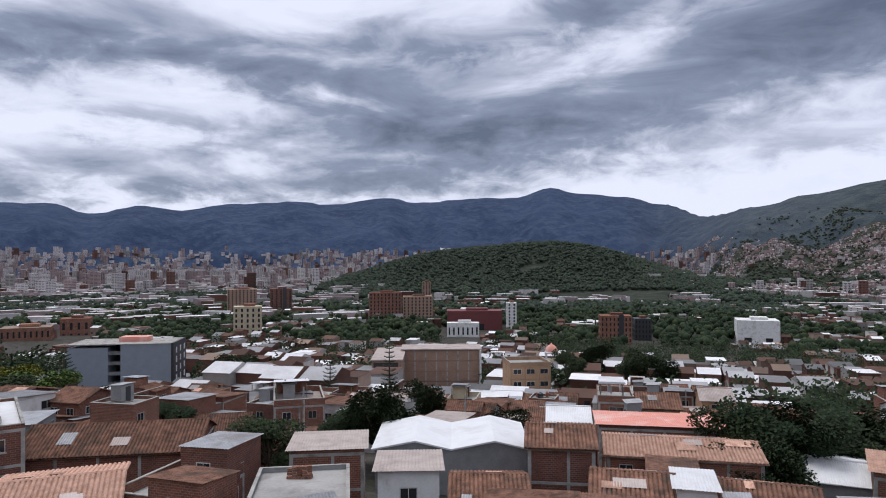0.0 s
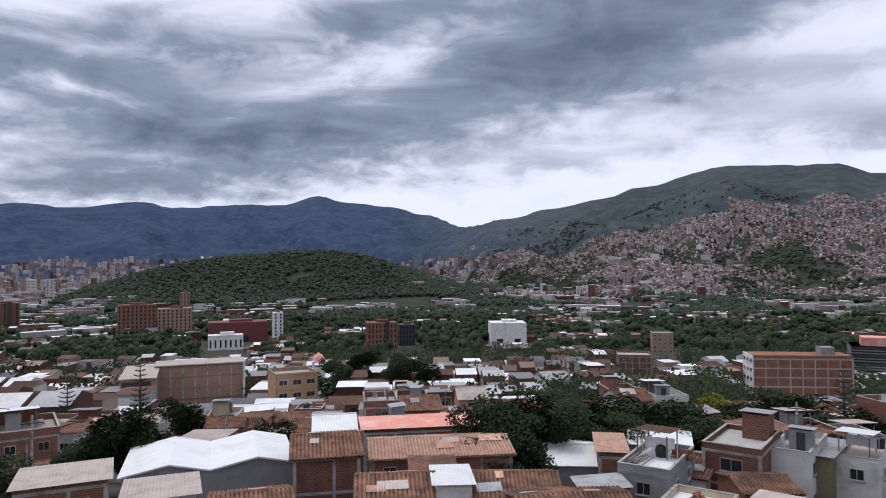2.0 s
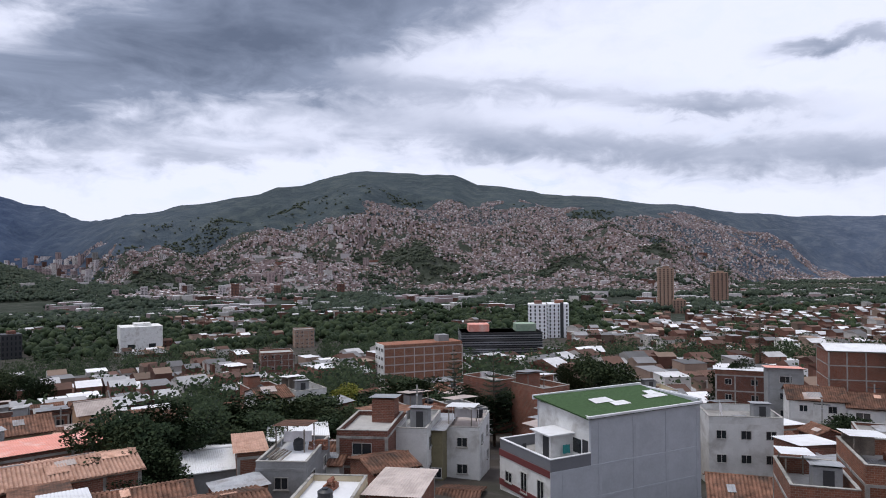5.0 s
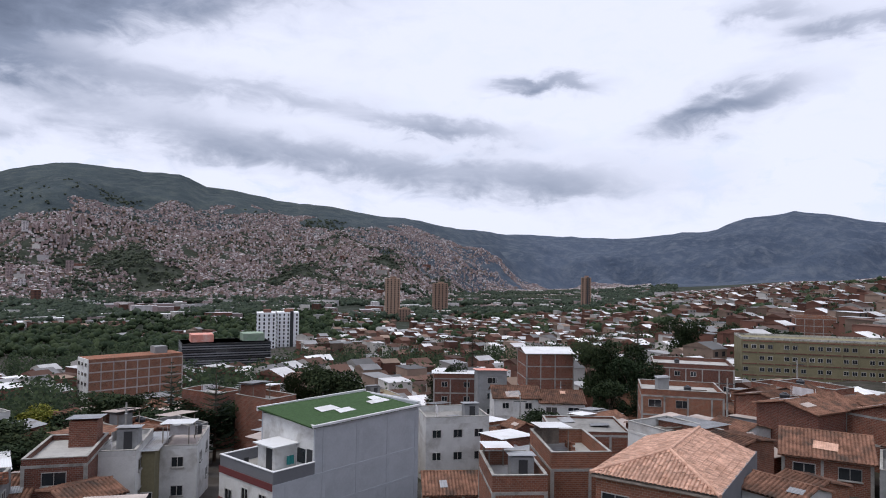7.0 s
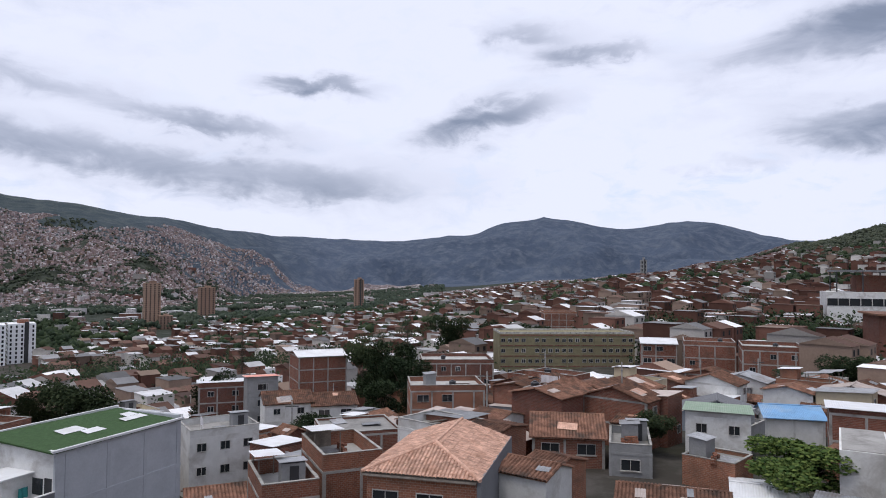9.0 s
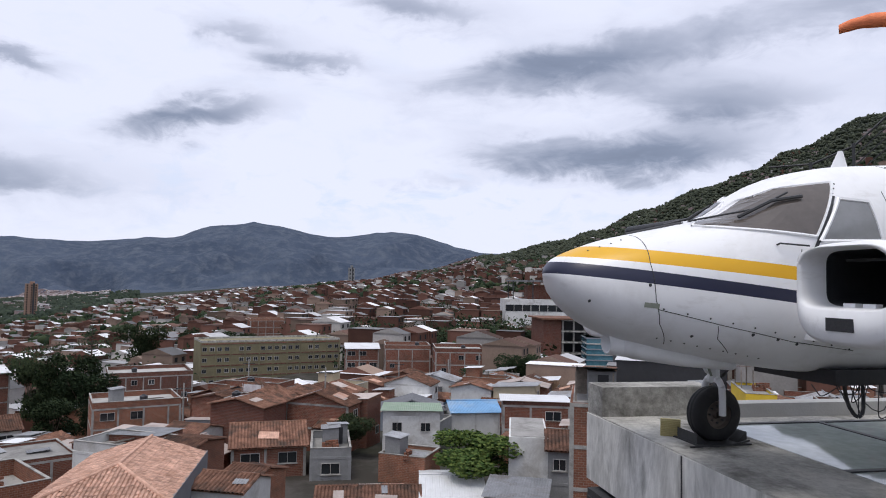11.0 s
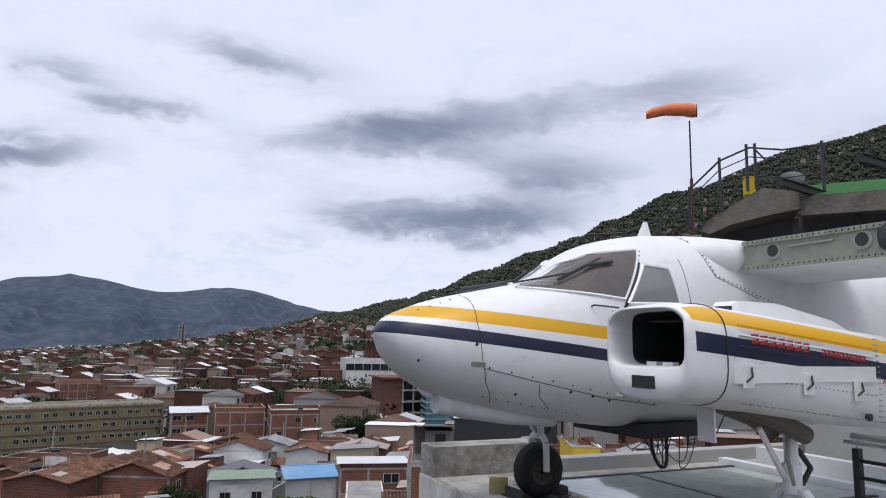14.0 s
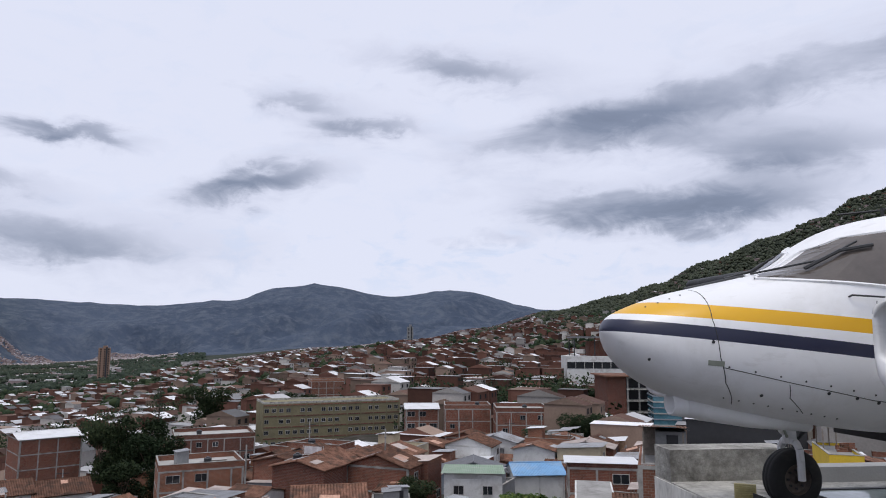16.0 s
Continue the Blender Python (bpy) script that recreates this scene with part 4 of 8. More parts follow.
def grey_roof_house():
    """Grey party wall, white front with maroon bands, roof terrace and green felt roof."""
    a, b = at(57.5, 60), at(69.2, 72)
    long = (b - a).length
    turn = math.degrees(math.atan2(b.y - a.y, b.x - a.x))
    base = ground(a.x, a.y) - 3
    ob = thing("apartment_house", (a.x, a.y, base), turn, "grey rendered house with maroon bands and a green felt roof", "house")
    KEEP.append((*(a + (b - a) / 2).xy, 12, radians(turn), 10, 10))
    zt, zu, d = -17.4 - base, -14.3 - base, 8.2
    part("wall", B((0, long, 0, d, 0, zt - 1.05)), "greyp", ob)
    for q in ((4.4, long, 0.02, 0.22, zt - 1.05, zu), (4.4, long, d - 0.2, d, zt - 1.05, zu + 0.4), (long - 0.2, long, 0.22, d - 0.2, zt - 1.05, zu + 0.4)):
        part("upper_wall", B(q), "greyp", ob)
    part("terrace_wall", B((4.4, 4.6, 0.22, d - 0.2, zt - 1.05, zu + 0.1)), "white", ob, "white terrace wall")
    part("terrace_floor", B((0.15, 4.4, 0.15, d - 0.15, zt - 1.05, zt - 1.0)), "terrace", ob)
    part("parapet", B((0, 4.4, 0, 0.15, zt - 1.05, zt), (0, 0.15, 0.15, d - 0.15, zt - 1.05, zt), (0, 4.4, d - 0.15, d, zt - 1.05, zt)), "greyd", ob)
    part("coping", B((-0.05, 4.4, -0.05, 0.2, zt, zt + 0.07), (-0.05, 0.2, 0.2, d - 0.2, zt, zt + 0.07), (-0.05, 4.4, d - 0.2, d + 0.05, zt, zt + 0.07)), "wsheet", ob)
    # pilasters and floor bands on the blind wall
    bm = bmesh.new()
    for k in range(5):
        x = 1.4 + k * (long - 1.8) / 4
        box(bm, x - 0.18, x + 0.18, -0.025, 0.0, 0, zt - 1.06 if x < 4.4 else zu - 0.3)
    for k in range(5):
        box(bm, 0, long, -0.03, 0.0, zt - 1.3 - 2.8 * k, zt - 1.05 - 2.8 * k)
    part("wall_frame", bm, "greyp", ob)
    # roof: a low white-edged sheet of green felt with pale repairs
    bm = bmesh.new()
    v = [bm.verts.new(q) for q in ((4.0, -0.1, zu + 0.05), (long + 0.1, -0.1, zu + 0.05), (long + 0.1, d + 0.2, zu + 0.45), (4.0, d + 0.2, zu + 0.6), (4.0, -0.1, zu - 0.07), (long + 0.1, -0.1, zu - 0.07), (long + 0.1, d + 0.2, zu + 0.3), (4.0, d + 0.2, zu + 0.45))]
    for f in ((0, 1, 2, 3), (7, 6, 5, 4), (0, 4, 5, 1), (1, 5, 6, 2), (2, 6, 7, 3), (3, 7, 4, 0)):
        bm.faces.new([v[i] for i in f])
    part("roof", bm, "turf", ob, "green felt roof")
    part("roof_edge", B((4.0, long + 0.15, -0.2, 0.05, zu + 0.0, zu + 0.2), (4.0, long + 0.15, d + 0.1, d + 0.35, zu + 0.25, zu + 0.68), (long + 0.05, long + 0.25, 0.05, d + 0.1, zu + 0.05, zu + 0.45)), "wsheet", ob)
    for x, y, w, h in ((8.0, 3.6, 2.6, 1.5), (9.3, 2.3, 2.2, 1.2), (14.2, 3.2, 3.0, 1.1), (15.5, 4.4, 1.6, 1.2)):
        bm = bmesh.new()
        z = zu + 0.09 + y / d * 0.5
        q = [bm.verts.new(p) for p in ((x, y, z), (x + w, y + 0.2, z - 0.03), (x + w - 0.2, y + h, z + 0.1 * h), (x + 0.1, y + h - 0.15, z + 0.1 * h + 0.02))]
        bm.faces.new(q)
        part("roof_patch", bm, "wsheet", ob, "pale repair sheet")
    # terrace room and doors
    part("terrace_room", B((2.0, 4.4, 2.6, 5.2, zt - 1.0, zt + 1.25)), "white", ob)
    part("terrace_room_roof", B((1.6, 4.6, 2.3, 5.5, zt + 1.25, zt + 1.37)), "wsheet", ob)
    part("terrace_door", B((1.97, 2.0, 3.0, 3.9, zt - 1.0, zt + 1.05)), "black", ob)
    part("terrace_window", B((4.36, 4.4, 1.35, 2.5, zt - 0.4, zt + 0.9)), "pane", ob)
    part("side_door", B((4.36, 4.4, 0.35, 1.15, zt - 1.0, zt + 1.0)), "black", ob)
    # street front
    part("front_wall", B((-0.06, 0, 0, d, 0, zt - 1.05)), "white", ob)
    bm = bmesh.new()
    for k in range(5):
        box(bm, -0.12, -0.06, -0.02, d + 0.02, zt - 1.55 - 2.8 * k, zt - 0.95 - 2.8 * k)
    part("maroon_band", bm, "maroon", ob)
    for k in range(1, 5):
        for y in (1.4, 4.0, 6.6):
            window(ob, -0.06, y, zt - 1.55 - 2.8 * k + (0.35 if y < 5 else 0.6), 90, "tall" if y < 5 else "small")
    for name, p, lab, m in (("laundry", (3.4, 2.2, zt - 0.4), "teal and dark clothes drying on a terrace rack", "teal"), ("chair", (1.2, 5.6, zt - 1.0), "dark chair on a roof terrace", "steel")):
        w = Matrix.Translation((a.x, a.y, base)) @ pose(0, 0, 0, 0, 0, turn) @ Vector(p)
        t = thing(name, w, turn, lab, name)
        if name == "chair":
            part("seat", B((-0.22, 0.22, -0.22, 0.22, 0.42, 0.47)), m, t)
            part("backrest", B((-0.22, 0.22, 0.18, 0.22, 0.47, 0.95)), m, t)
            for q in product((-0.2, 0.16), (-0.2, 0.16)):
                part("leg", B((q[0], q[0] + 0.04, q[1], q[1] + 0.04, 0, 0.42)), m, t)
        else:
            bm = bmesh.new()
            loft(bm, [[(x, 0.05 * math.sin(x * 14 + z * 3), z) for x in np.linspace(-0.4, 0.4, 12)] for z in (0.0, 0.4, 0.8)], close=False)
            part("cloth", bm, m, t)
            bm = bmesh.new()
            tube(bm, (-0.6, 0, 0.82), (0.6, 0, 0.82), 0.015)
            for s in (-0.6, 0.6):
                tube(bm, (s, 0, -0.6), (s, 0, 0.82), 0.015)
            part("rack", bm, "inox", t)


grey_roof_house()


def tiled_hip_house():
    """The near house with a pale new clay-tile hip roof."""
    eave, h = -13.0, 1.25
    a, b = at(83.2, 45.9), at(93.0, 43.6)
    w, d = (b - a).length, 12.0
    turn = math.degrees(math.atan2(b.y - a.y, b.x - a.x))
    base = ground(a.x, a.y) - 2
    z = eave - base
    ob = thing("house", (a.x, a.y, base), turn, "brick house with a pale new clay-tile hip roof", "house", "hillside houses")
    c = (a + b) / 2 + Matrix.Rotation(radians(turn), 3, "Z") @ Vector((0, d / 2, 0))
    KEEP.append((c.x, c.y, 9, radians(turn), w / 2 + 1, d / 2 + 1))
    part("wall", B((0.3, w - 0.25, 0.3, d - 0.2, 0, z - 0.1)), "brick2", ob)
    part("side_wall", B((w - 0.25, w + 0.05, 0.1, d + 0.1, 0, z + 0.12)), "greyd", ob, "dark grey party wall")
    part("eave_board", B((0, w - 0.3, 0.0, 0.25, z - 0.2, z - 0.06), (0, 0.25, 0.25, d, z - 0.2, z - 0.06)), "plank", ob)

    def course(name, spots):
        """Arched tiles laid row over row up each line of the slope."""
        bm = bmesh.new()
        rnd = random.Random(len(spots))
        for p, q, side in spots:
            n = max(1, round((q - p).length / 0.42))
            up = side.cross(q - p).normalized()
            up = up if up.z > 0 else -up
            for k in range(n):
                e0, e1 = p.lerp(q, k / n), p.lerp(q, (k + 1.12) / n)
                j = up * rnd.uniform(-0.012, 0.02)
                r = [[e + side * u + up * v + j for u, v in ((-0.13, 0.0), (-0.07, 0.085), (0.07, 0.085), (0.13, 0.0))] for e in (e0 + up * 0.035, e1)]
                loft(bm, r, close=False)
        part(name, bm, "clayn", ob)

    m = w / 2
    step = 0.255
    for sx, name in ((0, "slope"), (1, "slope")):
        spots = []
        for i in range(int(d / step)):
            y = (i + 0.5) * step
            f = min(1.0, y / m)
            x0, x1 = (0.0, m * f) if sx == 0 else (w, w - m * f)
            spots.append((Vector((x0, y, z)), Vector((x1, y, z + h * f)), Vector((0, 1, 0))))
        course(name, spots)
    spots = []
    for i in range(int(w / step)):
        x = (i + 0.5) * step
        f = min(x, w - x) / m
        spots.append((Vector((x, 0, z)), Vector((x, m * f, z + h * f)), Vector((1, 0, 0))))
    course("slope", spots)
    bm = bmesh.new()
    for q in (((0, 0, z), (m, m, z + h)), ((w, 0, z), (m, m, z + h)), ((m, m, z + h), (m, d, z + h))):
        tube(bm, *[(p[0], p[1], p[2] + 0.07) for p in q], 0.13, n=8)
    part("ridge", bm, "clayn", ob)
    bm = bmesh.new()
    v = [bm.verts.new(p) for p in ((0, 0, z - 0.05), (w, 0, z - 0.05), (w, d, z - 0.05), (0, d, z - 0.05), (m, m, z + h - 0.05), (m, d, z + h - 0.05))]
    for f in ((0, 1, 4), (1, 2, 5, 4), (3, 0, 4, 5), (2, 3, 5)):
        bm.faces.new([v[i] for i in f])
    part("roof_boarding", bm, "plank", ob)
    for x in (1.6, 4.6):
        window(ob, x, 0.3, z - 2.2, 180, "wide")


tiled_hip_house()


def warehouse():
    ob, w, d, h = slab_building("warehouse", -5.7, 7.0, 62, -15.7, -27, 9, -1, "greyr", "grey block warehouse with a wavy white sheet roof", "warehouse")
    part("wall", B((-w / 2, w / 2, -d / 2, d / 2, 0, h)), "greyr", ob)
    bm = bmesh.new()
    n = 44
    def wave(x):
        u = (x / w + 0.5) * 2.0 % 1.0
        return 0.75 * (1 - abs(u - 0.55) / 0.55 if u < 0.55 else 1 - (u - 0.55) / 0.45)
    for y0, y1, k in ((-d / 2 - 0.2, d / 2 + 0.3, 1.0),):
        rows = [[(-w / 2 - 0.3 + (w + 0.6) * i / n, y, h + 0.1 + wave(-w / 2 + w * i / n) + (y + d / 2) * 0.01) for i in range(n + 1)] for y in np.linspace(y0, y1, 7)]
        loft(bm, rows, close=False)
        loft(bm, [[(x, y0, z), (x, y0, z - 0.15)] for x, y, z in rows[0]], close=False)
    part("roof", bm, "wsheet", ob)
    bm = bmesh.new()
    loft(bm, [[(-w / 2 + w * i / n, -d / 2 - 0.02, h - 0.05), (-w / 2 + w * i / n, -d / 2 - 0.02, h + 0.06 + wave(-w / 2 + w * i / n))] for i in range(n + 1)], close=False)
    part("front_wall", bm, "greyr", ob)


warehouse()


def grey_block():
    ob, w, d, h = slab_building("office_block", -28.6, -20.9, 215, -6.6, -45, 14, 7, "greyp", "grey office block with a black slit-window end", "building")
    for x0, x1 in ((-w / 2, -w / 2 + w * 0.38), (-w / 2 + w * 0.5, w / 2 - 0.6)):
        part("wall", B((x0, x1, -d / 2, d / 2, 0, h - (0.8 if x0 == -w / 2 else 0))), "slate", ob)
    bm = bmesh.new()
    for k in range(6):
        z = h - 2.9 * (k + 1)
        box(bm, -w / 2 + w * 0.38, -w / 2 + w * 0.5, -d / 2 + 0.6, d / 2, z, z + 0.35)
        box(bm, -w / 2 + w * 0.38, -w / 2 + w * 0.5, -d / 2 + 0.5, -d / 2 + 0.6, z, z + 1.0)
    part("balcony", bm, "zinc", ob)
    part("core", B((-w / 2 + w * 0.38, -w / 2 + w * 0.5, 0, d / 2, 0, h)), "black", ob)
    part("end_wall", B((w / 2 - 0.6, w / 2 + 0.1, -d / 2 - 0.1, d / 2 + 0.1, 0, h + 0.3)), "black", ob, "black end facade")
    for k, j in product(range(6), range(3)):
        part("slit_window", B((w / 2 + 0.1, w / 2 + 0.16, -d / 2 + 2.5 + j * 4.4, -d / 2 + 3.7 + j * 4.4, h - 2.7 * (k + 1) - 0.2, h - 2.7 * (k + 1) + 1.5)), "wsheet", ob)
    part("roof_edge", B((-w / 2 - 0.1, w / 2 - 0.6, -d / 2 - 0.15, d / 2 + 0.15, h, h + 0.25)), "conc", ob)
    part("roof_room", B((-2, 6, -2, 3, h + 0.25, h + 1.6)), "salmon", ob)


grey_block()


def u_block():
    ob, w, d, h = slab_building("block_of_flats", -3.3, 3.0, 200, -7.8, -42, 10, 1, "brick", "brown block shell with a concrete grid and a tan wing", "building")
    part("wall", B((-w / 2, w / 2, -d / 2, d / 2, 0, h)), "tan", ob)
    for k in range(8):
        x = -w / 2 + w * k / 7
        part("column", B((x - 0.2, x + 0.2, -d / 2 - 0.06, -d / 2, 0, h)), "conc", ob)
    for k in range(5):
        part("beam", B((-w / 2, w / 2, -d / 2 - 0.07, -d / 2, h - 0.4 - 3.0 * k, h - 3.0 * k)), "tan", ob)
    part("end_wall", B((w / 2, w / 2 + 0.5, -d / 2 - 1.5, d / 2, 0, h)), "white", ob)
    part("wing", B((-w / 2 - 8, -w / 2 - 0.1, -d / 2 - 16, d / 2 - 2, 0, h - 0.6)), "tan", ob, "tan block wing")
    part("wing_opening", B((-w / 2 - 7.6, -w / 2 - 1, -d / 2 - 16.1, -d / 2 - 16.0, h - 7, h - 4.4), (-w / 2 - 7.6, -w / 2 - 1, -d / 2 - 16.1, -d / 2 - 16.0, h - 3.6, h - 1.2)), "black", ob)
    part("roof_sheet", B((-w / 2 - 8.4, -w / 2 + 0.3, -d / 2 - 16.4, d / 2 - 2, h - 0.6, h - 0.3), (-w / 2 - 1, w / 2 + 0.8, -d / 2 - 0.4, d / 2 + 0.4, h, h + 0.3)), "fibre", ob)


u_block()


def gridded_block():
    ob, w, d, h = slab_building("block_of_flats", 43.2, 50.2, 235, -7.0, -46, 9, -26, "brick2", "orange brick slab block with a pale concrete grid and white end", "building")
    part("wall", B((-w / 2, w / 2, -d / 2, d / 2, 0, h)), "brick2", ob)
    for k in range(9):
        x = -w / 2 + w * k / 8
        part("column", B((x - 0.18, x + 0.18, -d / 2 - 0.08, -d / 2, 0, h - 1)), "fibre", ob)
    for k in range(6):
        part("beam", B((-w / 2, w / 2, -d / 2 - 0.09, -d / 2, h - 1.4 - 2.8 * k, h - 1.0 - 2.8 * k)), "fibre", ob)
    part("end_wall", B((-w / 2 - 0.3, -w / 2, -d / 2 - 0.1, d / 2 + 0.1, 0, h)), "white", ob)
    for k, y in product(range(5), (-3.0, 0.0, 3.0)):
        window(ob, -w / 2 - 0.3, y, h - 2.9 * (k + 1) + 0.6, 90, "wide")
    part("roof_room", B((w / 2 - 8, w / 2 - 4, -2, 2, h, h + 2.2)), "greyr", ob)


gridded_block()


def dark_office():
    ob, w, d, h = slab_building("office_block", 50.0, 56.8, 330, -6.15, -60, 20, -46, "black", "dark office block with horizontal louvre bands", "building")
    part("wall", B((-w / 2, w / 2, -d / 2, d / 2, 0, h)), "pane", ob)
    for k in range(int(h / 1.1)):
        part("louvre", B((-w / 2 - 0.25, w / 2 + 0.25, -d / 2 - 0.25, d / 2 + 0.25, h - 1.1 * k - 0.5, h - 1.1 * k)), "greyd" if k % 3 else "black", ob)
    part("roof_room", B((-w / 2 + 4, -w / 2 + 14, -5, 5, h, h + 3.5)), "salmon", ob, "salmon roof room")
    part("roof_hall", B((w / 2 - 12, w / 2 - 2, -5, 5, h, h + 3.5)), "greenr", ob, "pale green roof room")


dark_office()


def tower(az0, az1, dist, el, depth, turn, wall, stripe, label, floors, cols, lifts=True):
    a = (az0 + az1) / 2
    ob, w, d, h = slab_building("tower", az0, az1, dist, el, -85, depth, turn, wall, label, "tower")
    part("wall", B((-w / 2, w / 2, -d / 2, d / 2, 0, h)), wall, ob)
    bm = bmesh.new()
    cw = w / cols
    for i, k in product(range(cols), range(floors)):
        x, z = -w / 2 + (i + 0.5) * cw, h - (k + 1) * h / floors * 0.96
        box(bm, x - cw * 0.17, x + cw * 0.17, -d / 2 - 0.08, -d / 2, z, z + h / floors * 0.6)
    nd_ = max(1, int(d / cw))
    for i, k, s in product(range(nd_), range(floors), (-1, 1)):
        y, z = -d / 2 + (i + 0.5) * d / nd_, h - (k + 1) * h / floors * 0.96
        box(bm, *sorted((s * w / 2, s * (w / 2 + 0.08))), y - cw * 0.13, y + cw * 0.13, z, z + h / floors * 0.6)
    part("glazing", bm, "pane", ob)["kind"] = "stuff"
    if stripe:
        part("stripe", B((w * 0.08, w * 0.24, -d / 2 - 0.3, -d / 2, 0, h + 1)), stripe, ob)
    part("roof_room", B((-w * 0.15, w * 0.25, -d / 4, d / 4, h, h + max(2.0, h * 0.04))), "brick" if lifts else wall, ob)
    return ob


tower(55.8, 57.3, 500, -3.8, 16, -54, "brightw", None, "white residential tower with balconies", 18, 4)
tower(57.4, 59.1, 510, -3.75, 16, -54, "brightw", "black", "white residential tower with a black vertical stripe", 18, 5)
tower(66.2, 67.4, 930, -0.85, 16, -60, "tan", None, "tall tan brick residential tower", 26, 4, False)
tower(67.3, 68.3, 920, -3.4, 16, -60, "tan", None, "tan brick residential tower", 14, 4, False)
tower(70.2, 71.4, 1100, -1.2, 18, -62, "tan", None, "pale brick residential tower", 20, 4, False)
tower(82.5, 83.3, 1100, -0.5, 15, -80, "tan", "black", "brown residential tower with a white stripe", 22, 3, False)
tower(106.1, 106.6, 1250, 1.25, 9, -100, "greyr", "black", "slim pale tower on the hill", 16, 2, False)
tower(-17.1, -14.9, 520, -4.0, 14, 14, "cream", None, "cream office tower with dark window strips", 12, 5)
tower(-17.6, -15.3, 860, -2.6, 22, 14, "tan", None, "pale pink apartment tower", 20, 8)
tower(-14.3, -12.5, 900, -2.6, 22, 14, "brick", "black", "dark red apartment tower", 20, 5)
tower(-1.75, -1.05, 1150, -2.15, 14, 2, "tan", None, "slim tan apartment tower", 20, 3)
tower(-6.2, -3.5, 760, -3.0, 16, 5, "brick", None, "red brick apartment slab", 11, 9)
tower(-3.4, -0.9, 800, -3.35, 16, 3, "tan", None, "brown brick apartment slab tower", 10, 8)
tower(12.9, 15.4, 520, -4.9, 14, -6, "brick2", "black", "red brick apartment tower with a dark core", 10, 8)
tower(15.6, 16.9, 560, -5.1, 14, -8, "black", None, "dark glass office block", 9, 5)
tower(5.3, 6.1, 620, -3.9, 12, 0, "white", None, "white slab tower with a blind wall", 14, 2)
tower(0.3, 4.9, 640, -4.6, 26, 0, "maroon", None, "shopping hall clad in dark red panels", 1, 1, False)
tower(0.3, 3.0, 560, -5.6, 12, 0, "white", None, "white low office building", 3, 7, False)
tower(23.2, 26.2, 560, -5.0, 24, -18, "white", None, "white industrial hall with a grey side", 1, 2, False)
tower(-33.0, -29.8, 560, -5.0, 22, 24, "brick2", None, "brown brick office block", 5, 9, False)
tower(-29.3, -27.3, 620, -4.5, 20, 22, "brick", None, "brown brick church hall", 4, 4, False)


def olive_flats():
    ob, w, d, h = slab_building("block_of_flats", 94.2, 105.4, 186, -4.85, -27, 12, -86, "olive", "olive-yellow block of flats with brown floor bands", "building")
    part("wall", B((-w / 2, w / 2, -d / 2, d / 2, 0, h)), "olive", ob)
    for k in range(5):
        part("floor_band", B((-w / 2 - 0.05, w / 2 + 0.05, -d / 2 - 0.1, -d / 2, h - 0.5 - 2.75 * k, h - 0.25 - 2.75 * k)), "brick", ob)
    for k in range(11):
        x = -w / 2 + w * k / 10
        part("pilaster", B((x - 0.15, x + 0.15, -d / 2 - 0.14, -d / 2 - 0.1, 0, h)), "olive", ob)
    for k, i in product(range(4), range(20)):
        if (i * 7 + k) % 10 < 8:
            window(ob, -w / 2 + w * (i + 0.5) / 20, -d / 2, h - 2.75 * (k + 1) + 0.55, 180, "small", False)
    part("parapet", B((-w / 2, w / 2, -d / 2, -d / 2 + 0.2, h, h + 0.5), (-w / 2, w / 2, d / 2 - 0.2, d / 2, h, h + 0.5), (-w / 2, -w / 2 + 0.2, -d / 2 + 0.2, d / 2 - 0.2, h, h + 0.5), (w / 2 - 0.2, w / 2, -d / 2 + 0.2, d / 2 - 0.2, h, h + 0.5)), "concd", ob)


olive_flats()


def white_hall():
    ob, w, d, h = slab_building("hall", 118.9, 128, 330, -1.1, -26, 22, -112, "white", "white hall with a band of windows below a dark shed", "building")
    part("wall", B((-w / 2, w / 2, -d / 2, d / 2, 0, h)), "white", ob)
    part("window_band", B((-w / 2 - 0.1, w / 2 + 0.1, -d / 2 - 0.1, -d / 2, h - 5.6, h - 2.6)), "pane", ob)
    for k in range(14):
        x = -w / 2 + w * k / 13
        part("mullion", B((x - 0.15, x + 0.15, -d / 2 - 0.25, -d / 2 - 0.1, h - 5.6, h - 2.6)), "frame", ob)
    part("shed_roof", B((-w / 2 + 3, w / 2, -d / 2 + 2, d / 2, h + 8.5, h + 9.2)), "zinc", ob)
    for x, y in product(np.linspace(-w / 2 + 4, w / 2 - 1, 6), (-d / 2 + 3, d / 2 - 1)):
        part("post", B((x - 0.25, x + 0.25, y - 0.25, y + 0.25, h, h + 8.5)), "steel", ob)
    part("shed_room", B((-w / 2 + 12, w / 2 - 2, -2, d / 2 - 2, h, h + 7)), "brick", ob)


white_hall()


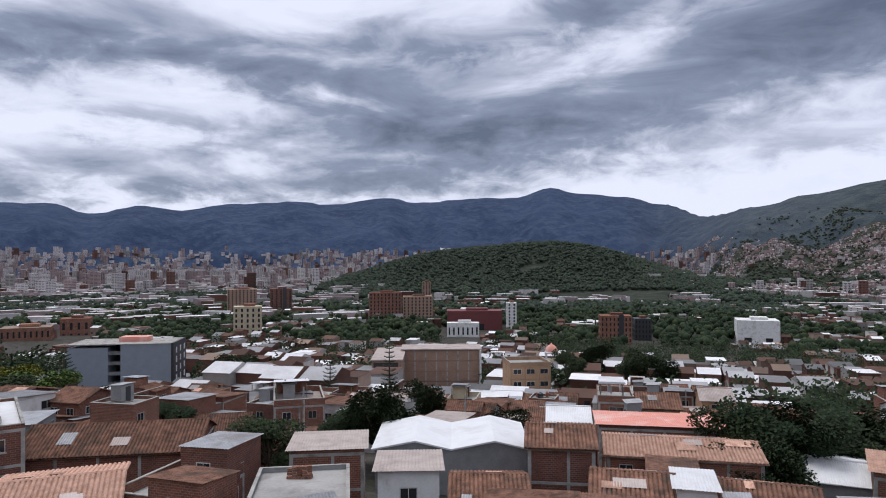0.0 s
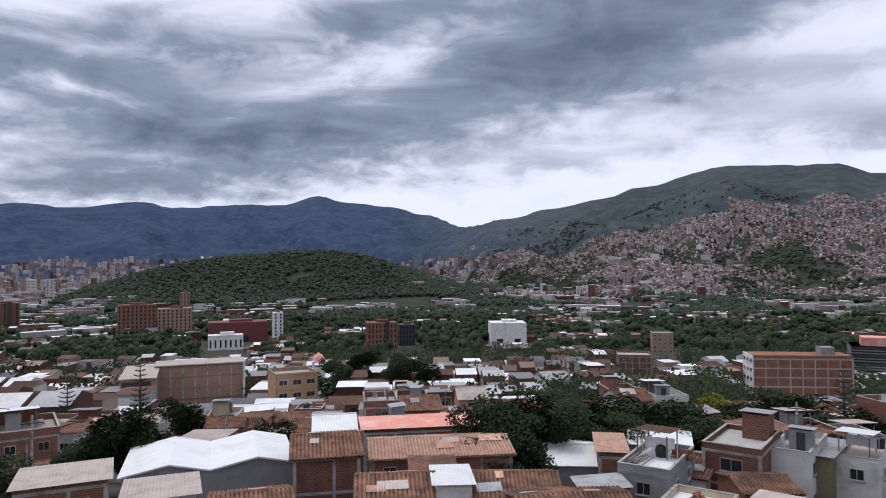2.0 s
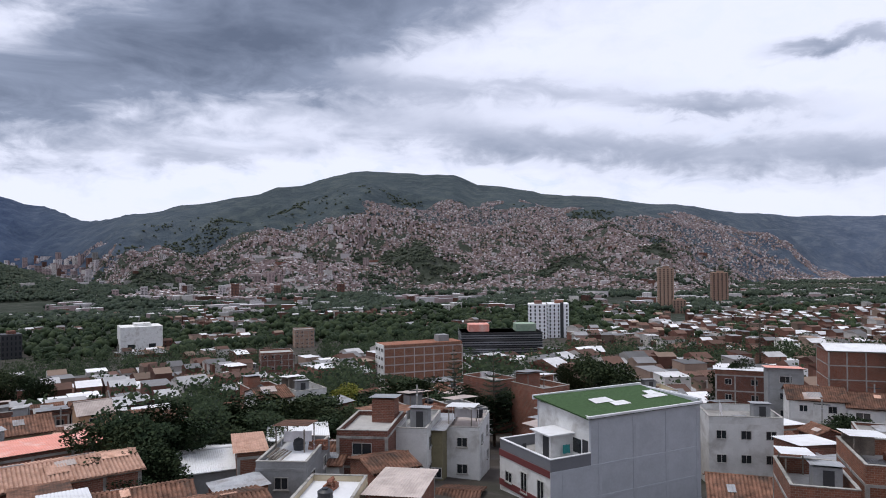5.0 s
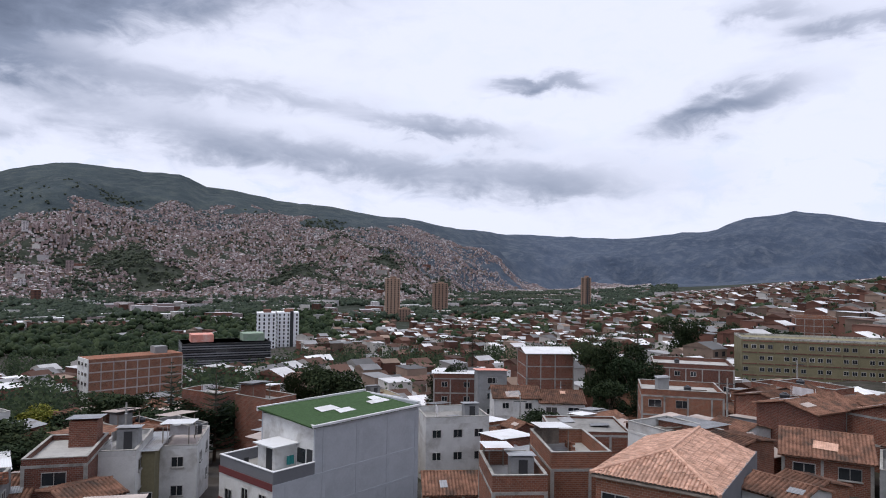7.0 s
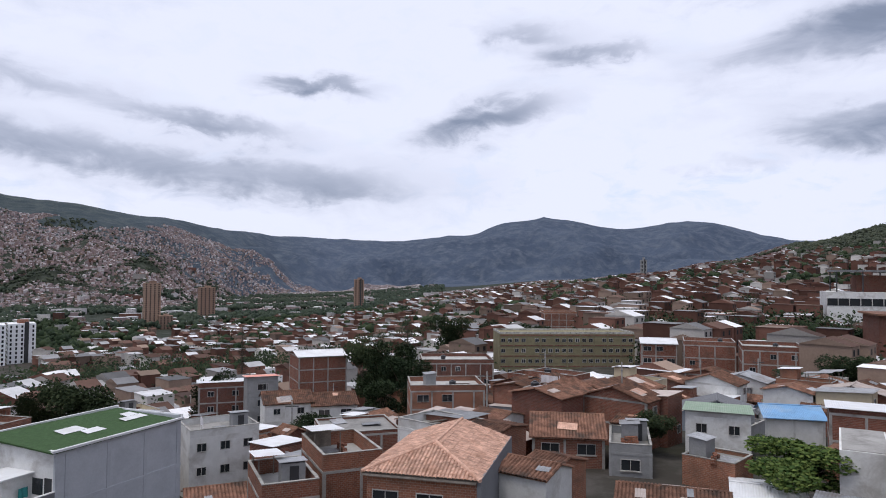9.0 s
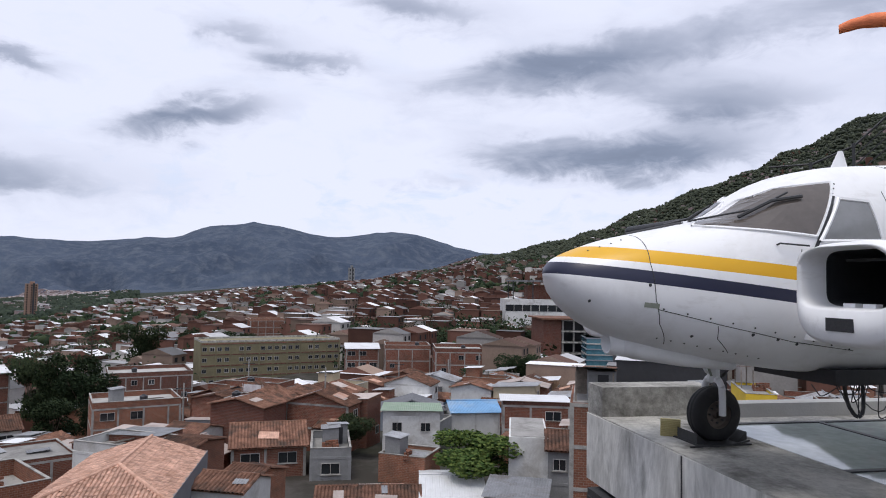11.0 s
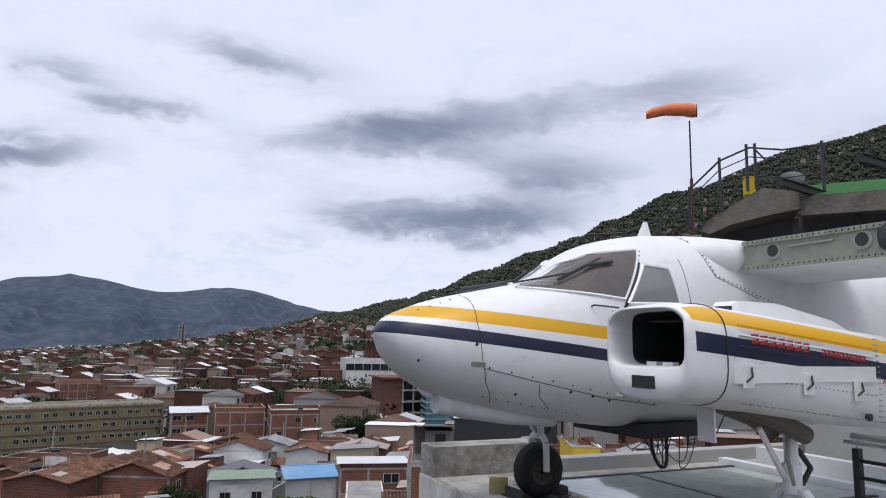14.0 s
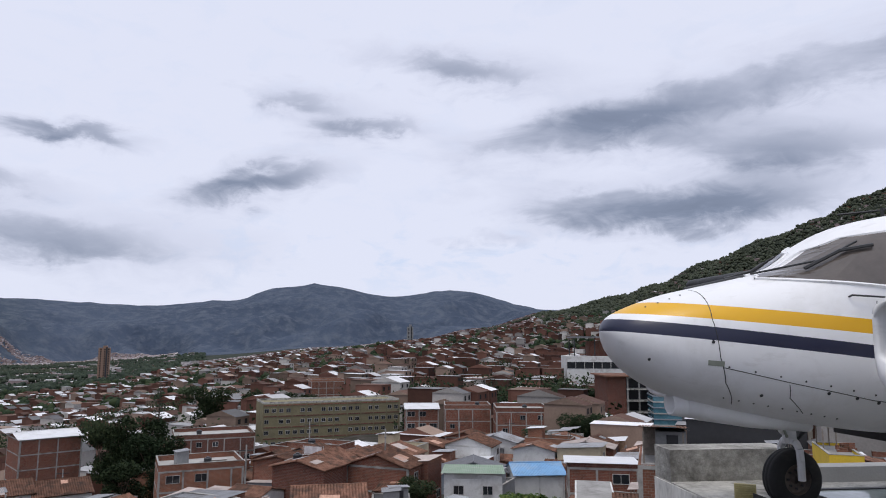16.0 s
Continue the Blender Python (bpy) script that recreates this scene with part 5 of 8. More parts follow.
def dark_frame():
    ob, w, d, h = slab_building("building", 121.8, 126.3, 190, -2.7, -24, 14, -108, "black", "dark unfinished block with open floors and a brick side", "building")
    part("wall", B((-w / 2, -w / 2 + 5, -d / 2, d / 2, 0, h)), "brick", ob)
    part("core", B((-w / 2 + 5, w / 2, -d / 2 + 3, d / 2, 0, h)), "black", ob)
    for k in range(5):
        part("floor", B((-w / 2 + 5, w / 2 + 0.6, -d / 2 - 1, d / 2, h - 3.0 * k - 0.35, h - 3.0 * k)), "concd", ob)
    for k in range(4):
        x = -w / 2 + 5.3 + (w - 5.8) * k / 3
        part("column", B((x - 0.2, x + 0.2, -d / 2 - 0.5, -d / 2 - 0.1, 0, h - 0.35)), "conc", ob)
    part("roof", B((-w / 2 - 1, w / 2 + 1, -d / 2 - 1.5, d / 2 + 0.5, h, h + 0.4)), "clay", ob)
    face_windows(ob, 10, d, "f", h - 10.8, 4, 2.7, "small", 3.0, random.Random(1), 0.9)


dark_frame()


def glass_office():
    ob, w, d, h = slab_building("office_block", 125.7, 127.8, 180, -4.1, -25, 10, -118, "bglass", "small office block with blue-green glass bands", "building")
    part("wall", B((-w / 2, w / 2, -d / 2, d / 2, 0, h)), "bglass", ob)
    for k in range(9):
        part("band", B((-w / 2 - 0.1, w / 2 + 0.1, -d / 2 - 0.15, d / 2 + 0.1, h - 1.4 * k - 0.3, h - 1.4 * k)), "frame" if k % 2 else "slate", ob)
    part("side_wall", B((w / 2, w / 2 + 9, -d / 2 + 2, d / 2, 0, h + 2)), "greyd", ob)


glass_office()
wide(128.2, 136.5, 150, -6.1, 16, turn=-130, wall="black", roof="shed", roofmat="wsheet", pitch=1.2, seed=61, sides="", windows=False, frame_=False, label="dark shed under a broad white sheet roof", tank=False)
wide(129.5, 139.0, 95, -8.4, 12, turn=-126, wall="white", roof="gable", pitch=1.0, seed=62, sides="f", frame_=False, label="white house with a clay-tile roof", tank=False)
wide(137.2, 139.4, 70, -8.0, 8, turn=-128, wall="yellow", roof="flat", seed=63, sides="f", frame_=False, parapet=0.3, label="bright yellow house behind the roof slab", tank=False)


def chapel():
    p = at(9.0, 262)
    ob = thing("chapel", (p.x, p.y, ground(p.x, p.y) - 1), -9, "small white chapel tower with a red tiled dome among trees", "chapel")
    KEEP.append((p.x, p.y, 8, 0, 7, 7))
    GUARD.append((8.2, 9.8, 255, -9.6))
    top = rise(-8.5, 262) - ground(p.x, p.y) + 1
    part("nave", B((-5, 5, 0, 14, 0, top - 4)), "white", ob)
    part("tower", B((-2.4, 2.4, -3, 2, 0, top - 0.4)), "white", ob)
    part("cornice", B((-2.8, 2.8, -3.4, 2.4, top - 0.4, top)), "cream", ob)
    for x, y in product((-1.9, 1.9), (-2.5, 1.5)):
        part("pillar", B((x - 0.4, x + 0.4, y - 0.4, y + 0.4, top, top + 2.4)), "white", ob)
    part("ring_beam", B((-2.5, 2.5, -3.1, 2.1, top + 2.4, top + 2.9)), "white", ob)
    bm = bmesh.new()
    loft(bm, [[(r * math.cos(i * math.pi / 8), -0.5 + r * math.sin(i * math.pi / 8), top + 2.9 + z) for i in range(16)] for r, z in ((2.3, 0), (2.25, 0.8), (1.9, 1.7), (1.2, 2.4), (0.4, 2.75), (0.1, 3.4))], cap1=True)
    part("dome", bm, "salmon", ob, "red tiled dome", True)


chapel()


def quarry():
    """A pale scar on the northern range."""
    rnd = random.Random(4)
    bm = bmesh.new()
    rows = []
    for i in range(9):
        r = 3390 + 26 * i
        wide_ = (0.25, 0.55, 0.7, 0.62, 0.5, 0.42, 0.36, 0.28, 0.12)[i]
        c = 0.35 + 0.08 * i
        row = []
        for j in range(9):
            p = at(c + wide_ * (j / 4 - 1) * rnd.uniform(0.8, 1.1), r)
            row.append((p.x, p.y, ground(p.x, p.y) + 5 + rnd.uniform(0, 3)))
        rows.append(row)
    loft(bm, rows, close=False)
    tagged(done(bm, "quarry_face", "slabc"), kind="structure")


quarry()


# ---- trees ----
def leaf_cloud(bm, centre, rad, n, size, rnd, flat=0.8):
    """Small two-faced leaf clumps over and inside an ellipsoid."""
    for _ in range(n):
        v = Vector((rnd.gauss(0, 1), rnd.gauss(0, 1), rnd.gauss(0, 1))).normalized() * rnd.uniform(0.55, 1.05)
        c = Vector(centre) + Vector((v.x * rad, v.y * rad, v.z * rad * flat))
        a = Vector((rnd.gauss(0, 1), rnd.gauss(0, 1), rnd.gauss(0, 0.6))).normalized()
        b = a.orthogonal().normalized()
        s = size * rnd.uniform(0.6, 1.4)
        q = [bm.verts.new(c + p) for p in (a * s, b * s * 0.5 + Vector((0, 0, s * 0.15)), -a * s * 0.8, -b * s * 0.55)]
        bm.faces.new(q)


def tree_meshes(seed, height, spread, leaves, size):
    rnd = random.Random(seed)
    tr = bmesh.new()
    tube(tr, (0, 0, -1), (0.1, 0, height * 0.35), 0.035 * height, 0.024 * height, 8)
    lobes = []
    for i in range(11):
        a = i * 2.4 + rnd.uniform(-0.4, 0.4)
        rr = spread * rnd.uniform(0.2, 0.72)
        z = height * rnd.uniform(0.45, 0.9) - rr * 0.2
        p = Vector((rr * math.cos(a), rr * math.sin(a), z))
        lobes.append((p, spread * rnd.uniform(0.28, 0.46)))
        tube(tr, (0.1, 0, height * rnd.uniform(0.25, 0.36)), p, 0.012 * height, 0.004 * height, 5)
    cr = bmesh.new()
    for p, r in lobes:
        leaf_cloud(cr, p, r, leaves // 11, size, rnd)
    me = []
    for nm, bm in (("trunk", tr), ("crown", cr)):
        d = bpy.data.meshes.new(nm)
        bm.to_mesh(d)
        bm.free()
        me.append(d)
    return me


TREES = {}


def tree(x, y, height, spread, leaf="leaf", variant=0, label="dark green broad-leaved tree between houses", sink=0.0, leaves=7000, size=0.2, group="trees"):
    key = (variant, leaf, leaves)
    if key not in TREES:
        me = tree_meshes(variant + 11, 10.0, 4.5, leaves, size)
        me[0].materials.append(M["bark"])
        me[1].materials.append(M[leaf])
        TREES[key] = me
    z = ground(x, y) - sink
    ob = thing("tree", (x, y, z), (x * 37 + y * 11) % 360, label, "tree", group)
    for nm, me in zip(("trunk", "crown"), TREES[key]):
        p = new(nm, me)
        p.parent = ob
    ob.scale = (spread / 4.5, spread / 4.5, height / 10)
    return ob


def araucaria(x, y, height, spread, seed, label="tall dark araucaria with tiered branches"):
    rnd = random.Random(seed)
    ob = thing("conifer", (x, y, ground(x, y)), 0, label, "tree", "conifers")
    bm = bmesh.new()
    tube(bm, (0, 0, -1), (0, 0, height), 0.02 * height, 0.03, 8)
    part("trunk", bm, "bark", ob)
    bm = bmesh.new()
    tiers = int(height / 0.75)
    for i in range(tiers):
        f = (i + 1) / tiers
        z = height * (0.12 + 0.88 * f)
        r = spread * (1 - f) ** 0.75 * rnd.uniform(0.8, 1.1) + 0.25
        for k in range(7):
            a = k * 0.9 + i * 0.5 + rnd.uniform(-0.15, 0.15)
            d = Vector((math.cos(a), math.sin(a), 0))
            s = Vector((-d.y, d.x, 0))
            for j in range(6):
                t0 = (j + 0.5) / 6
                c = Vector((0, 0, z)) + d * r * t0 + Vector((0, 0, 0.28 * r * t0 * t0 - 0.1 * r))
                wdt = 0.2 + 0.14 * r * (1 - abs(t0 - 0.55))
                q = [bm.verts.new(c + p) for p in (d * r * 0.12, s * wdt + Vector((0, 0, 0.12)), -d * r * 0.12, -s * wdt + Vector((0, 0, 0.12)))]
                bm.faces.new(q)
    part("crown", bm, "pine", ob)
    return ob


def tree_at(az, d, el, spread, **kw):
    """A tree whose top stands at the elevation el, seen from the viewpoint."""
    p = at(az, d)
    KEEP.append((p.x, p.y, spread * 0.6, 0, spread * 0.55, spread * 0.55))
    return tree(p.x, p.y, max(5.0, rise(el, d) - ground(p.x, p.y)), spread, **kw)


for i, (az, d, el, s) in enumerate(((22.9, 70, -11.6, 3.6), (24.6, 70, -10.9, 4.4), (26.6, 76, -10.5, 5.0), (28.7, 80, -10.6, 5.4), (31.0, 84, -10.9, 5.6), (33.4, 86, -11.0, 5.6), (35.8, 90, -10.6, 5.6), (38.2, 94, -10.4, 5.6), (25.6, 66, -12.8, 4.0), (23.6, 63, -14.0, 3.2), (27.8, 72, -12.0, 4.4), (30.0, 76, -12.4, 4.6), (32.4, 80, -12.6, 4.8), (34.8, 82, -12.4, 4.8), (37.2, 84, -12.2, 4.8), (39.4, 88, -11.6, 4.6), (26.6, 68, -14.6, 3.4))):
    tree_at(az, d, el, s, variant=i % 3, label="big dark green tree in a row of trees")
for i, (az, d, el, s) in enumerate(((-5.2, 74, -10.6, 4.2), (-7.0, 78, -11.8, 3.6), (-4.0, 77, -11.0, 3.2), (-1.4, 98, -10.2, 3.4), (-14.2, 62, -12.2, 4.0), (5.4, 88, -12.2, 3.4), (-24.0, 96, -10.6, 4.2), (-21.7, 92, -10.9, 3.8), (-31.0, 130, -7.9, 7), (-34, 126, -8.0, 7), (-27.2, 112, -9.6, 3.8), (-8.6, 80, -12.0, 3.4), (8.6, 190, -8.4, 5), (10.5, 205, -7.6, 6), (15.5, 215, -7.2, 7), (17.8, 210, -8.0, 6), (12.6, 240, -7.0, 7), (2.0, 230, -7.3, 5), (-16.8, 180, -7.6, 5), (-12.8, 150, -9.2, 4))):
    tree_at(az, d, el, s, variant=i % 3, leaf="leaf2" if i in (8,) else "leaf")
for i, (az, d, el, s) in enumerate(((46.7, 98, -9.9, 5.0), (48.9, 94, -10.6, 4.6), (43.9, 104, -10.6, 5), (51.6, 96, -10.6, 4.6), (54.6, 100, -10.4, 4.4), (56.4, 108, -10.2, 4.6), (45.0, 118, -9.6, 6), (61.0, 122, -7.8, 5.0), (63.2, 120, -7.9, 5.4), (59.2, 120, -8.6, 4), (71.3, 135, -7.6, 4.5), (80.2, 90, -11.0, 3.8), (78.4, 92, -11.6, 3.2), (83.6, 150, -5.4, 5), (85.4, 145, -5.2, 6), (87.0, 140, -6.8, 5), (84.8, 125, -8.4, 4.5), (87.6, 120, -9.0, 4), (90.5, 240, -3.4, 7), (94.0, 245, -3.8, 8), (97.0, 235, -3.9, 8), (103.0, 235, -3.3, 7), (105.0, 240, -3.2, 7), (108, 210, -3.9, 5), (120.3, 145, -5.5, 5), (117.6, 140, -6.8, 5), (106.5, 78, -13.2, 3.0), (121.4, 215, -3.6, 6))):
    tree_at(az, d, el, s, variant=i % 3)
tree_at(40.4, 108, -10.3, 4.6, leaf="leafy", variant=1, label="yellow-green tree beside dark trees")
tree_at(117.0, 64, -12.0, 4.4, leaf="leaf2", variant=0, label="bright green mango tree between houses", leaves=9000, size=0.24)
tree_at(-32.4, 150, -7.4, 6, leaf="leafy", variant=2, label="yellow-green tree behind roofs")
for az, d, el, s, k in ((49.6, 104, -7.6, 2.8, 1), (52.9, 96, -7.7, 3.0, 2), (-9.4, 130, -8.0, 2.6, 3), (-4.5, 105, -6.9, 2.4, 4), (110.8, 200, -2.4, 2.8, 5), (113.2, 205, -2.5, 3.4, 6), (-29.0, 140, -6.6, 4.0, 7), (87.0, 200, -2.8, 2.5, 8), (73.6, 240, -4.2, 2.0, 9)):
    p = at(az, d)
    KEEP.append((p.x, p.y, 2.0, 0, 2, 2))
    araucaria(p.x, p.y, rise(el, d) - ground(p.x, p.y), s, k)


# ---- the street with its taxi, and utility poles ----
def street():
    a, b = at(77.2, 98), at(83.6, 152)
    bm = bmesh.new()
    d = (b - a).normalized()
    n = Vector((-d.y, d.x, 0))
    rows = []
    for i in range(25):
        p = a + (b - a) * i / 24
        rows.append([(q.x, q.y, ground(q.x, q.y) + 0.25) for q in (p - n * 3.2, p, p + n * 3.2)])
    loft(bm, rows, close=False)
    tagged(done(bm, "road", "asphalt"), kind="structure")
    for i in range(9):
        p = a + (b - a) * i / 8
        KEEP.append((p.x, p.y, 5, 0, 3.6, 3.6))
    turn = math.degrees(math.atan2(d.y, d.x))
    for k, (f, paint_, lab) in enumerate(((0.12, "taxi", "small yellow taxi parked on the street"), (0.55, "greyr", "grey car parked by the kerb"), (0.72, "maroon", "dark red car parked by the kerb"))):
        p = a + (b - a) * f + n * (1.6 if k else 0)
        car = thing("car", (p.x, p.y, ground(p.x, p.y) + 0.27), turn, lab, "car", "parked cars")
        bm = bmesh.new()
        sec = [(-2.0, 0.45), (-1.95, 0.85), (-1.2, 0.95), (-0.75, 1.42), (0.55, 1.45), (1.05, 0.98), (1.9, 0.82), (2.0, 0.45), (1.9, 0.25), (-1.9, 0.25)]
        loft(bm, [[(x, y * (1.0 if z < 1.0 else 0.86), z) for x, z in sec] for y in (-0.82, 0.82)], cap0=True, cap1=True)
        part("body", bm, paint_, car)
        for s_ in (-1, 1):
            part("side_window", B((-0.75, 0.75, min(s_ * 0.79, s_ * 0.805), max(s_ * 0.79, s_ * 0.805), 0.98, 1.32)), "pane", car)
        for q in product((-1.25, 1.25), (-0.78, 0.78)):
            bm = bmesh.new()
            tube(bm, (q[0], q[1] - 0.1, 0.3), (q[0], q[1] + 0.1, 0.3), 0.3, n=14)
            part("wheel", bm, "rubber", car)


street()


def pole_at(az, d, h=8.5):
    p = at(az, d)
    ob = thing("utility_pole", (p.x, p.y, ground(p.x, p.y)), -az, "grey concrete utility pole with a cross-arm", "pole", "utility poles")
    bm = bmesh.new()
    tube(bm, (0, 0, -0.5), (0, 0, h), 0.15, 0.09, 8)
    part("pole", bm, "conc", ob)
    part("cross_arm", B((-0.9, 0.9, -0.05, 0.05, h - 0.7, h - 0.6)), "steel", ob)
    bm = bmesh.new()
    tube(bm, (0, 0, h - 1.2), (0, -1.3, h - 0.9), 0.03, n=6)
    part("lamp_arm", bm, "steel", ob)
    part("lamp", B((-0.12, 0.12, -1.75, -1.25, h - 0.95, h - 0.85)), "zinc", ob)
    KEEP.append((p.x, p.y, 1, 0, 0.6, 0.6))


for az, d, h in ((80.9, 128, 10), (77.6, 96, 9), (98.4, 110, 10), (93.6, 88, 9), (110.5, 118, 9), (-11.5, 70, 9), (-13.0, 96, 9), (1.8, 92, 8), (114.6, 128, 9), (104.5, 92, 9), (19.5, 120, 9), (46.5, 78, 9)):
    pole_at(az, d, h)


# ---- the rest of the quarter, house by house ----
def clear(x, y, r):
    for kx, ky, kr, a, hw, hd in KEEP:
        dx, dy = x - kx, y - ky
        if dx * dx + dy * dy > (kr + r + 8) ** 2:
            continue
        u, v = dx * math.cos(a) + dy * math.sin(a), -dx * math.sin(a) + dy * math.cos(a)
        if abs(u) < hw + r and abs(v) < hd + r:
            return False
    return True


LOOSE = {}


def loose(kind):
    """Shared meshes of what lies about on the terraces."""
    if kind not in LOOSE:
        rnd = random.Random(len(LOOSE) + 5)
        bm = bmesh.new()
        if kind == "sheet":
            ribbed(bm, Vector((-1.1, -0.8, 0.12)), Vector((1, 0, 0.06)), Vector((0, 1, -0.05)), 2.2, 1.6, 0.2, 0.04)
            for x in (-0.9, 0.7):
                box(bm, x, x + 0.15, -0.7, 0.7, 0, 0.08)
        elif kind == "bricks":
            for i, j, k in product(range(5), range(3), range(4)):
                if rnd.random() < 0.85 - 0.12 * k:
                    x, y = i * 0.34 + rnd.uniform(-0.03, 0.03), j * 0.18
                    box(bm, x, x + 0.3, y, y + 0.16, k * 0.2, k * 0.2 + 0.18)
        elif kind == "hut":
            box(bm, -0.9, 0.9, -0.8, 0.8, 0, 1.9)
            ribbed(bm, Vector((-1.1, -1.0, 2.05)), Vector((1, 0, 0)), Vector((0, 1, -0.08)), 2.2, 2.0, 0.2, 0.03, 1)
            box(bm, -0.3, 0.4, -0.84, -0.8, 0, 1.7, 2)
        elif kind == "planks":
            for i in range(9):
                x, t = rnd.uniform(-0.6, 0.6), rnd.uniform(-0.25, 0.25)
                tube(bm, (x, -1.3, 0.06 + i * 0.05), (x + t, 1.3, 0.1 + i * 0.05), 0.06, n=4)
        else:
            loft(bm, [[(x, 0.06 * math.sin(x * 6 + z), z) for x in np.linspace(-1.2, 1.2, 20)] for z in (0.75, 1.2, 1.65)], close=False)
            for x in (-1.4, 1.4):
                tube(bm, (x, 0, 0), (x, 0, 1.75), 0.03, n=5)
        me = bpy.data.meshes.new(kind)
        bm.to_mesh(me)
        bm.free()
        LOOSE[kind] = me
    return LOOSE[kind]


LOOSE_TYPES = (("sheet", "metal_sheet", ("zinc",), "loose ribbed metal sheet lying on a roof terrace", "sheet"), ("sheet", "metal_sheet", ("zinc",), "loose ribbed metal sheet lying on a roof terrace", "sheet"), ("bricks", "brick_stack", ("brick2",), "stack of spare clay bricks on a roof terrace", "brick stack"), ("hut", "roof_shed", ("greyr", "zinc", "black"), "small cement wash shed on a roof terrace", "shed"),
               ("planks", "plank_pile", ("plank",), "heap of weathered planks on a roof terrace", "planks"), ("line", "washing_line", ("cloth",), "pale washing hung on a line over a terrace", "washing"))


def lie_about(x, y, z, turn, w, d, n, rnd):
    for k in range(n):
        kind, name, mats, label, cat = rnd.choice(LOOSE_TYPES)
        me = loose(kind)
        if not me.materials:
            for q in mats:
                me.materials.append(M[q])
        u = ((k + 0.5) / n - 0.5) * (w - 1.6)
        c = Matrix.Rotation(radians(turn), 3, "Z") @ Vector((u, rnd.uniform(-0.3, 0.3) * d, 0))
        ob = new(name, me)
        ob.matrix_basis = pose(x + c.x, y + c.y, z, 0, 0, turn + rnd.choice((0, 90)) + rnd.uniform(-12, 12))
        tagged(ob, label, cat, "roof clutter", kind="stuff" if kind in ("bricks", "planks") else "")


def quarter():
    rnd = random.Random(12)
    made = 0
    walls = ("brick",) * 10 + ("brick2",) * 3 + ("white",) * 3 + ("cream", "greyr", "greyr", "ochre")
    for i, j in product(range(-36, 37), range(-22, 23)):
        gx, gy = i * 5.1 + (i // 11) * 4.0 + rnd.uniform(-0.3, 0.3), j * 7.7 + (j // 2) * 2.2 + rnd.uniform(-0.8, 0.8)
        for grid, lo, hi in ((-14, -48, 60), (-40, 60, 148)):
            q = radians(grid)
            x, y = gx * math.cos(q) - gy * math.sin(q), gx * math.sin(q) + gy * math.cos(q)
            r, az = math.hypot(x, y), math.degrees(math.atan2(x, y))
            if not (40 < r < 134 and lo < az < hi) or not clear(x, y, 2.4) or (60 < az < 100 and r < 60) or (az >= 100 and r < 48) or (22 < az < 40 and r < 98) or (50 < az < 72 and r < 77):
                continue
            g = ground(x, y)
            fl = rnd.choice((1, 1, 2, 2, 2, 3)) + (1 if az > 90 and r > 95 and rnd.random() < 0.4 else 0)
            lim = min(sight(az, r, math.degrees(3.5 / r)), -8.2 if az < 60 else -6.6)
            while fl > 0 and math.degrees(math.atan2(g + 2.75 * fl + 1.2, r)) > lim:
                fl -= 1
            if fl == 0:
                fl = 1
                if math.degrees(math.atan2(g + 3.4, r)) > lim:
                    continue
            roof = rnd.choices(("gable", "shed", "flat", "metal"), (5, 4, 3, 1))[0]
            rm = None
            if roof == "shed":
                rm = rnd.choice(("zinc", "zinc", "wsheet", "fibre", "clay", "clay"))
            elif roof == "metal":
                rm = rnd.choice(("wsheet", "zinc", "fibre"))
            far = r > 105
            house(x, y, grid + rnd.uniform(-3, 3), rnd.uniform(4.4, 5.3), rnd.uniform(6.2, 8.2), g + 2.75 * fl + rnd.uniform(-0.2, 0.3), wall=rnd.choice(walls), roof=roof, roofmat=rm, base=g - 2.0,
                  sides="f" if far else "fr", every=2.5, skip=0.4, kind=rnd.choice(("small", "small", "wide", "tall")), seed=made + 100, pitch=rnd.uniform(0.7, 1.3), head=rnd.random() < 0.25, frame_=rnd.random() < 0.35)
            made += 1
    return made


quarter()


def infill():
    """Small back buildings, sheds and upper rooms squeezed between the larger houses."""
    rnd = random.Random(31)
    taken, made = [], 0
    for _ in range(9000):
        az, r = rnd.uniform(-36, 122), rnd.uniform(43, 128)
        p = at(az, r)
        if not clear(p.x, p.y, 1.3) or (az > 60 and r < 50) or (23 < az < 39 and 62 < r < 98) or (50 < az < 72 and r < 77):
            continue
        if any((p.x - u) ** 2 + (p.y - v) ** 2 < 30 for u, v in taken):
            continue
        g = ground(p.x, p.y)
        lim = min(sight(az, r, math.degrees(2.2 / r)), -9.0)
        h = rnd.uniform(2.4, 6.5)
        h = min(h, r * math.tan(radians(lim)) - g - 0.6)
        if h < 2.3 or made > 170:
            continue
        taken.append((p.x, p.y))
        roof = rnd.choices(("gable", "shed", "flat"), (4, 6, 2))[0]
        house(p.x, p.y, (-14 if az < 60 else -40) + rnd.choice((0, 90)) + rnd.uniform(-5, 5), rnd.uniform(3.0, 4.8), rnd.uniform(3.2, 5.6), g + h, wall=rnd.choice(("brick",) * 7 + ("brick2", "brick2", "white", "greyr")),
              roof=roof, roofmat=None if roof != "shed" else rnd.choice(("zinc", "fibre", "clay", "clay", "wsheet", "zinc")), base=g - 1.5, sides="f", every=2.2, skip=0.4, floors=max(1, int(h / 2.7)), seed=made + 700, pitch=rnd.uniform(0.4, 0.8),
              frame_=False, patches=rnd.choice((0, 0, 1)), parapet=0.4, over=0.2, group="back buildings", name="outbuilding")
        made += 1


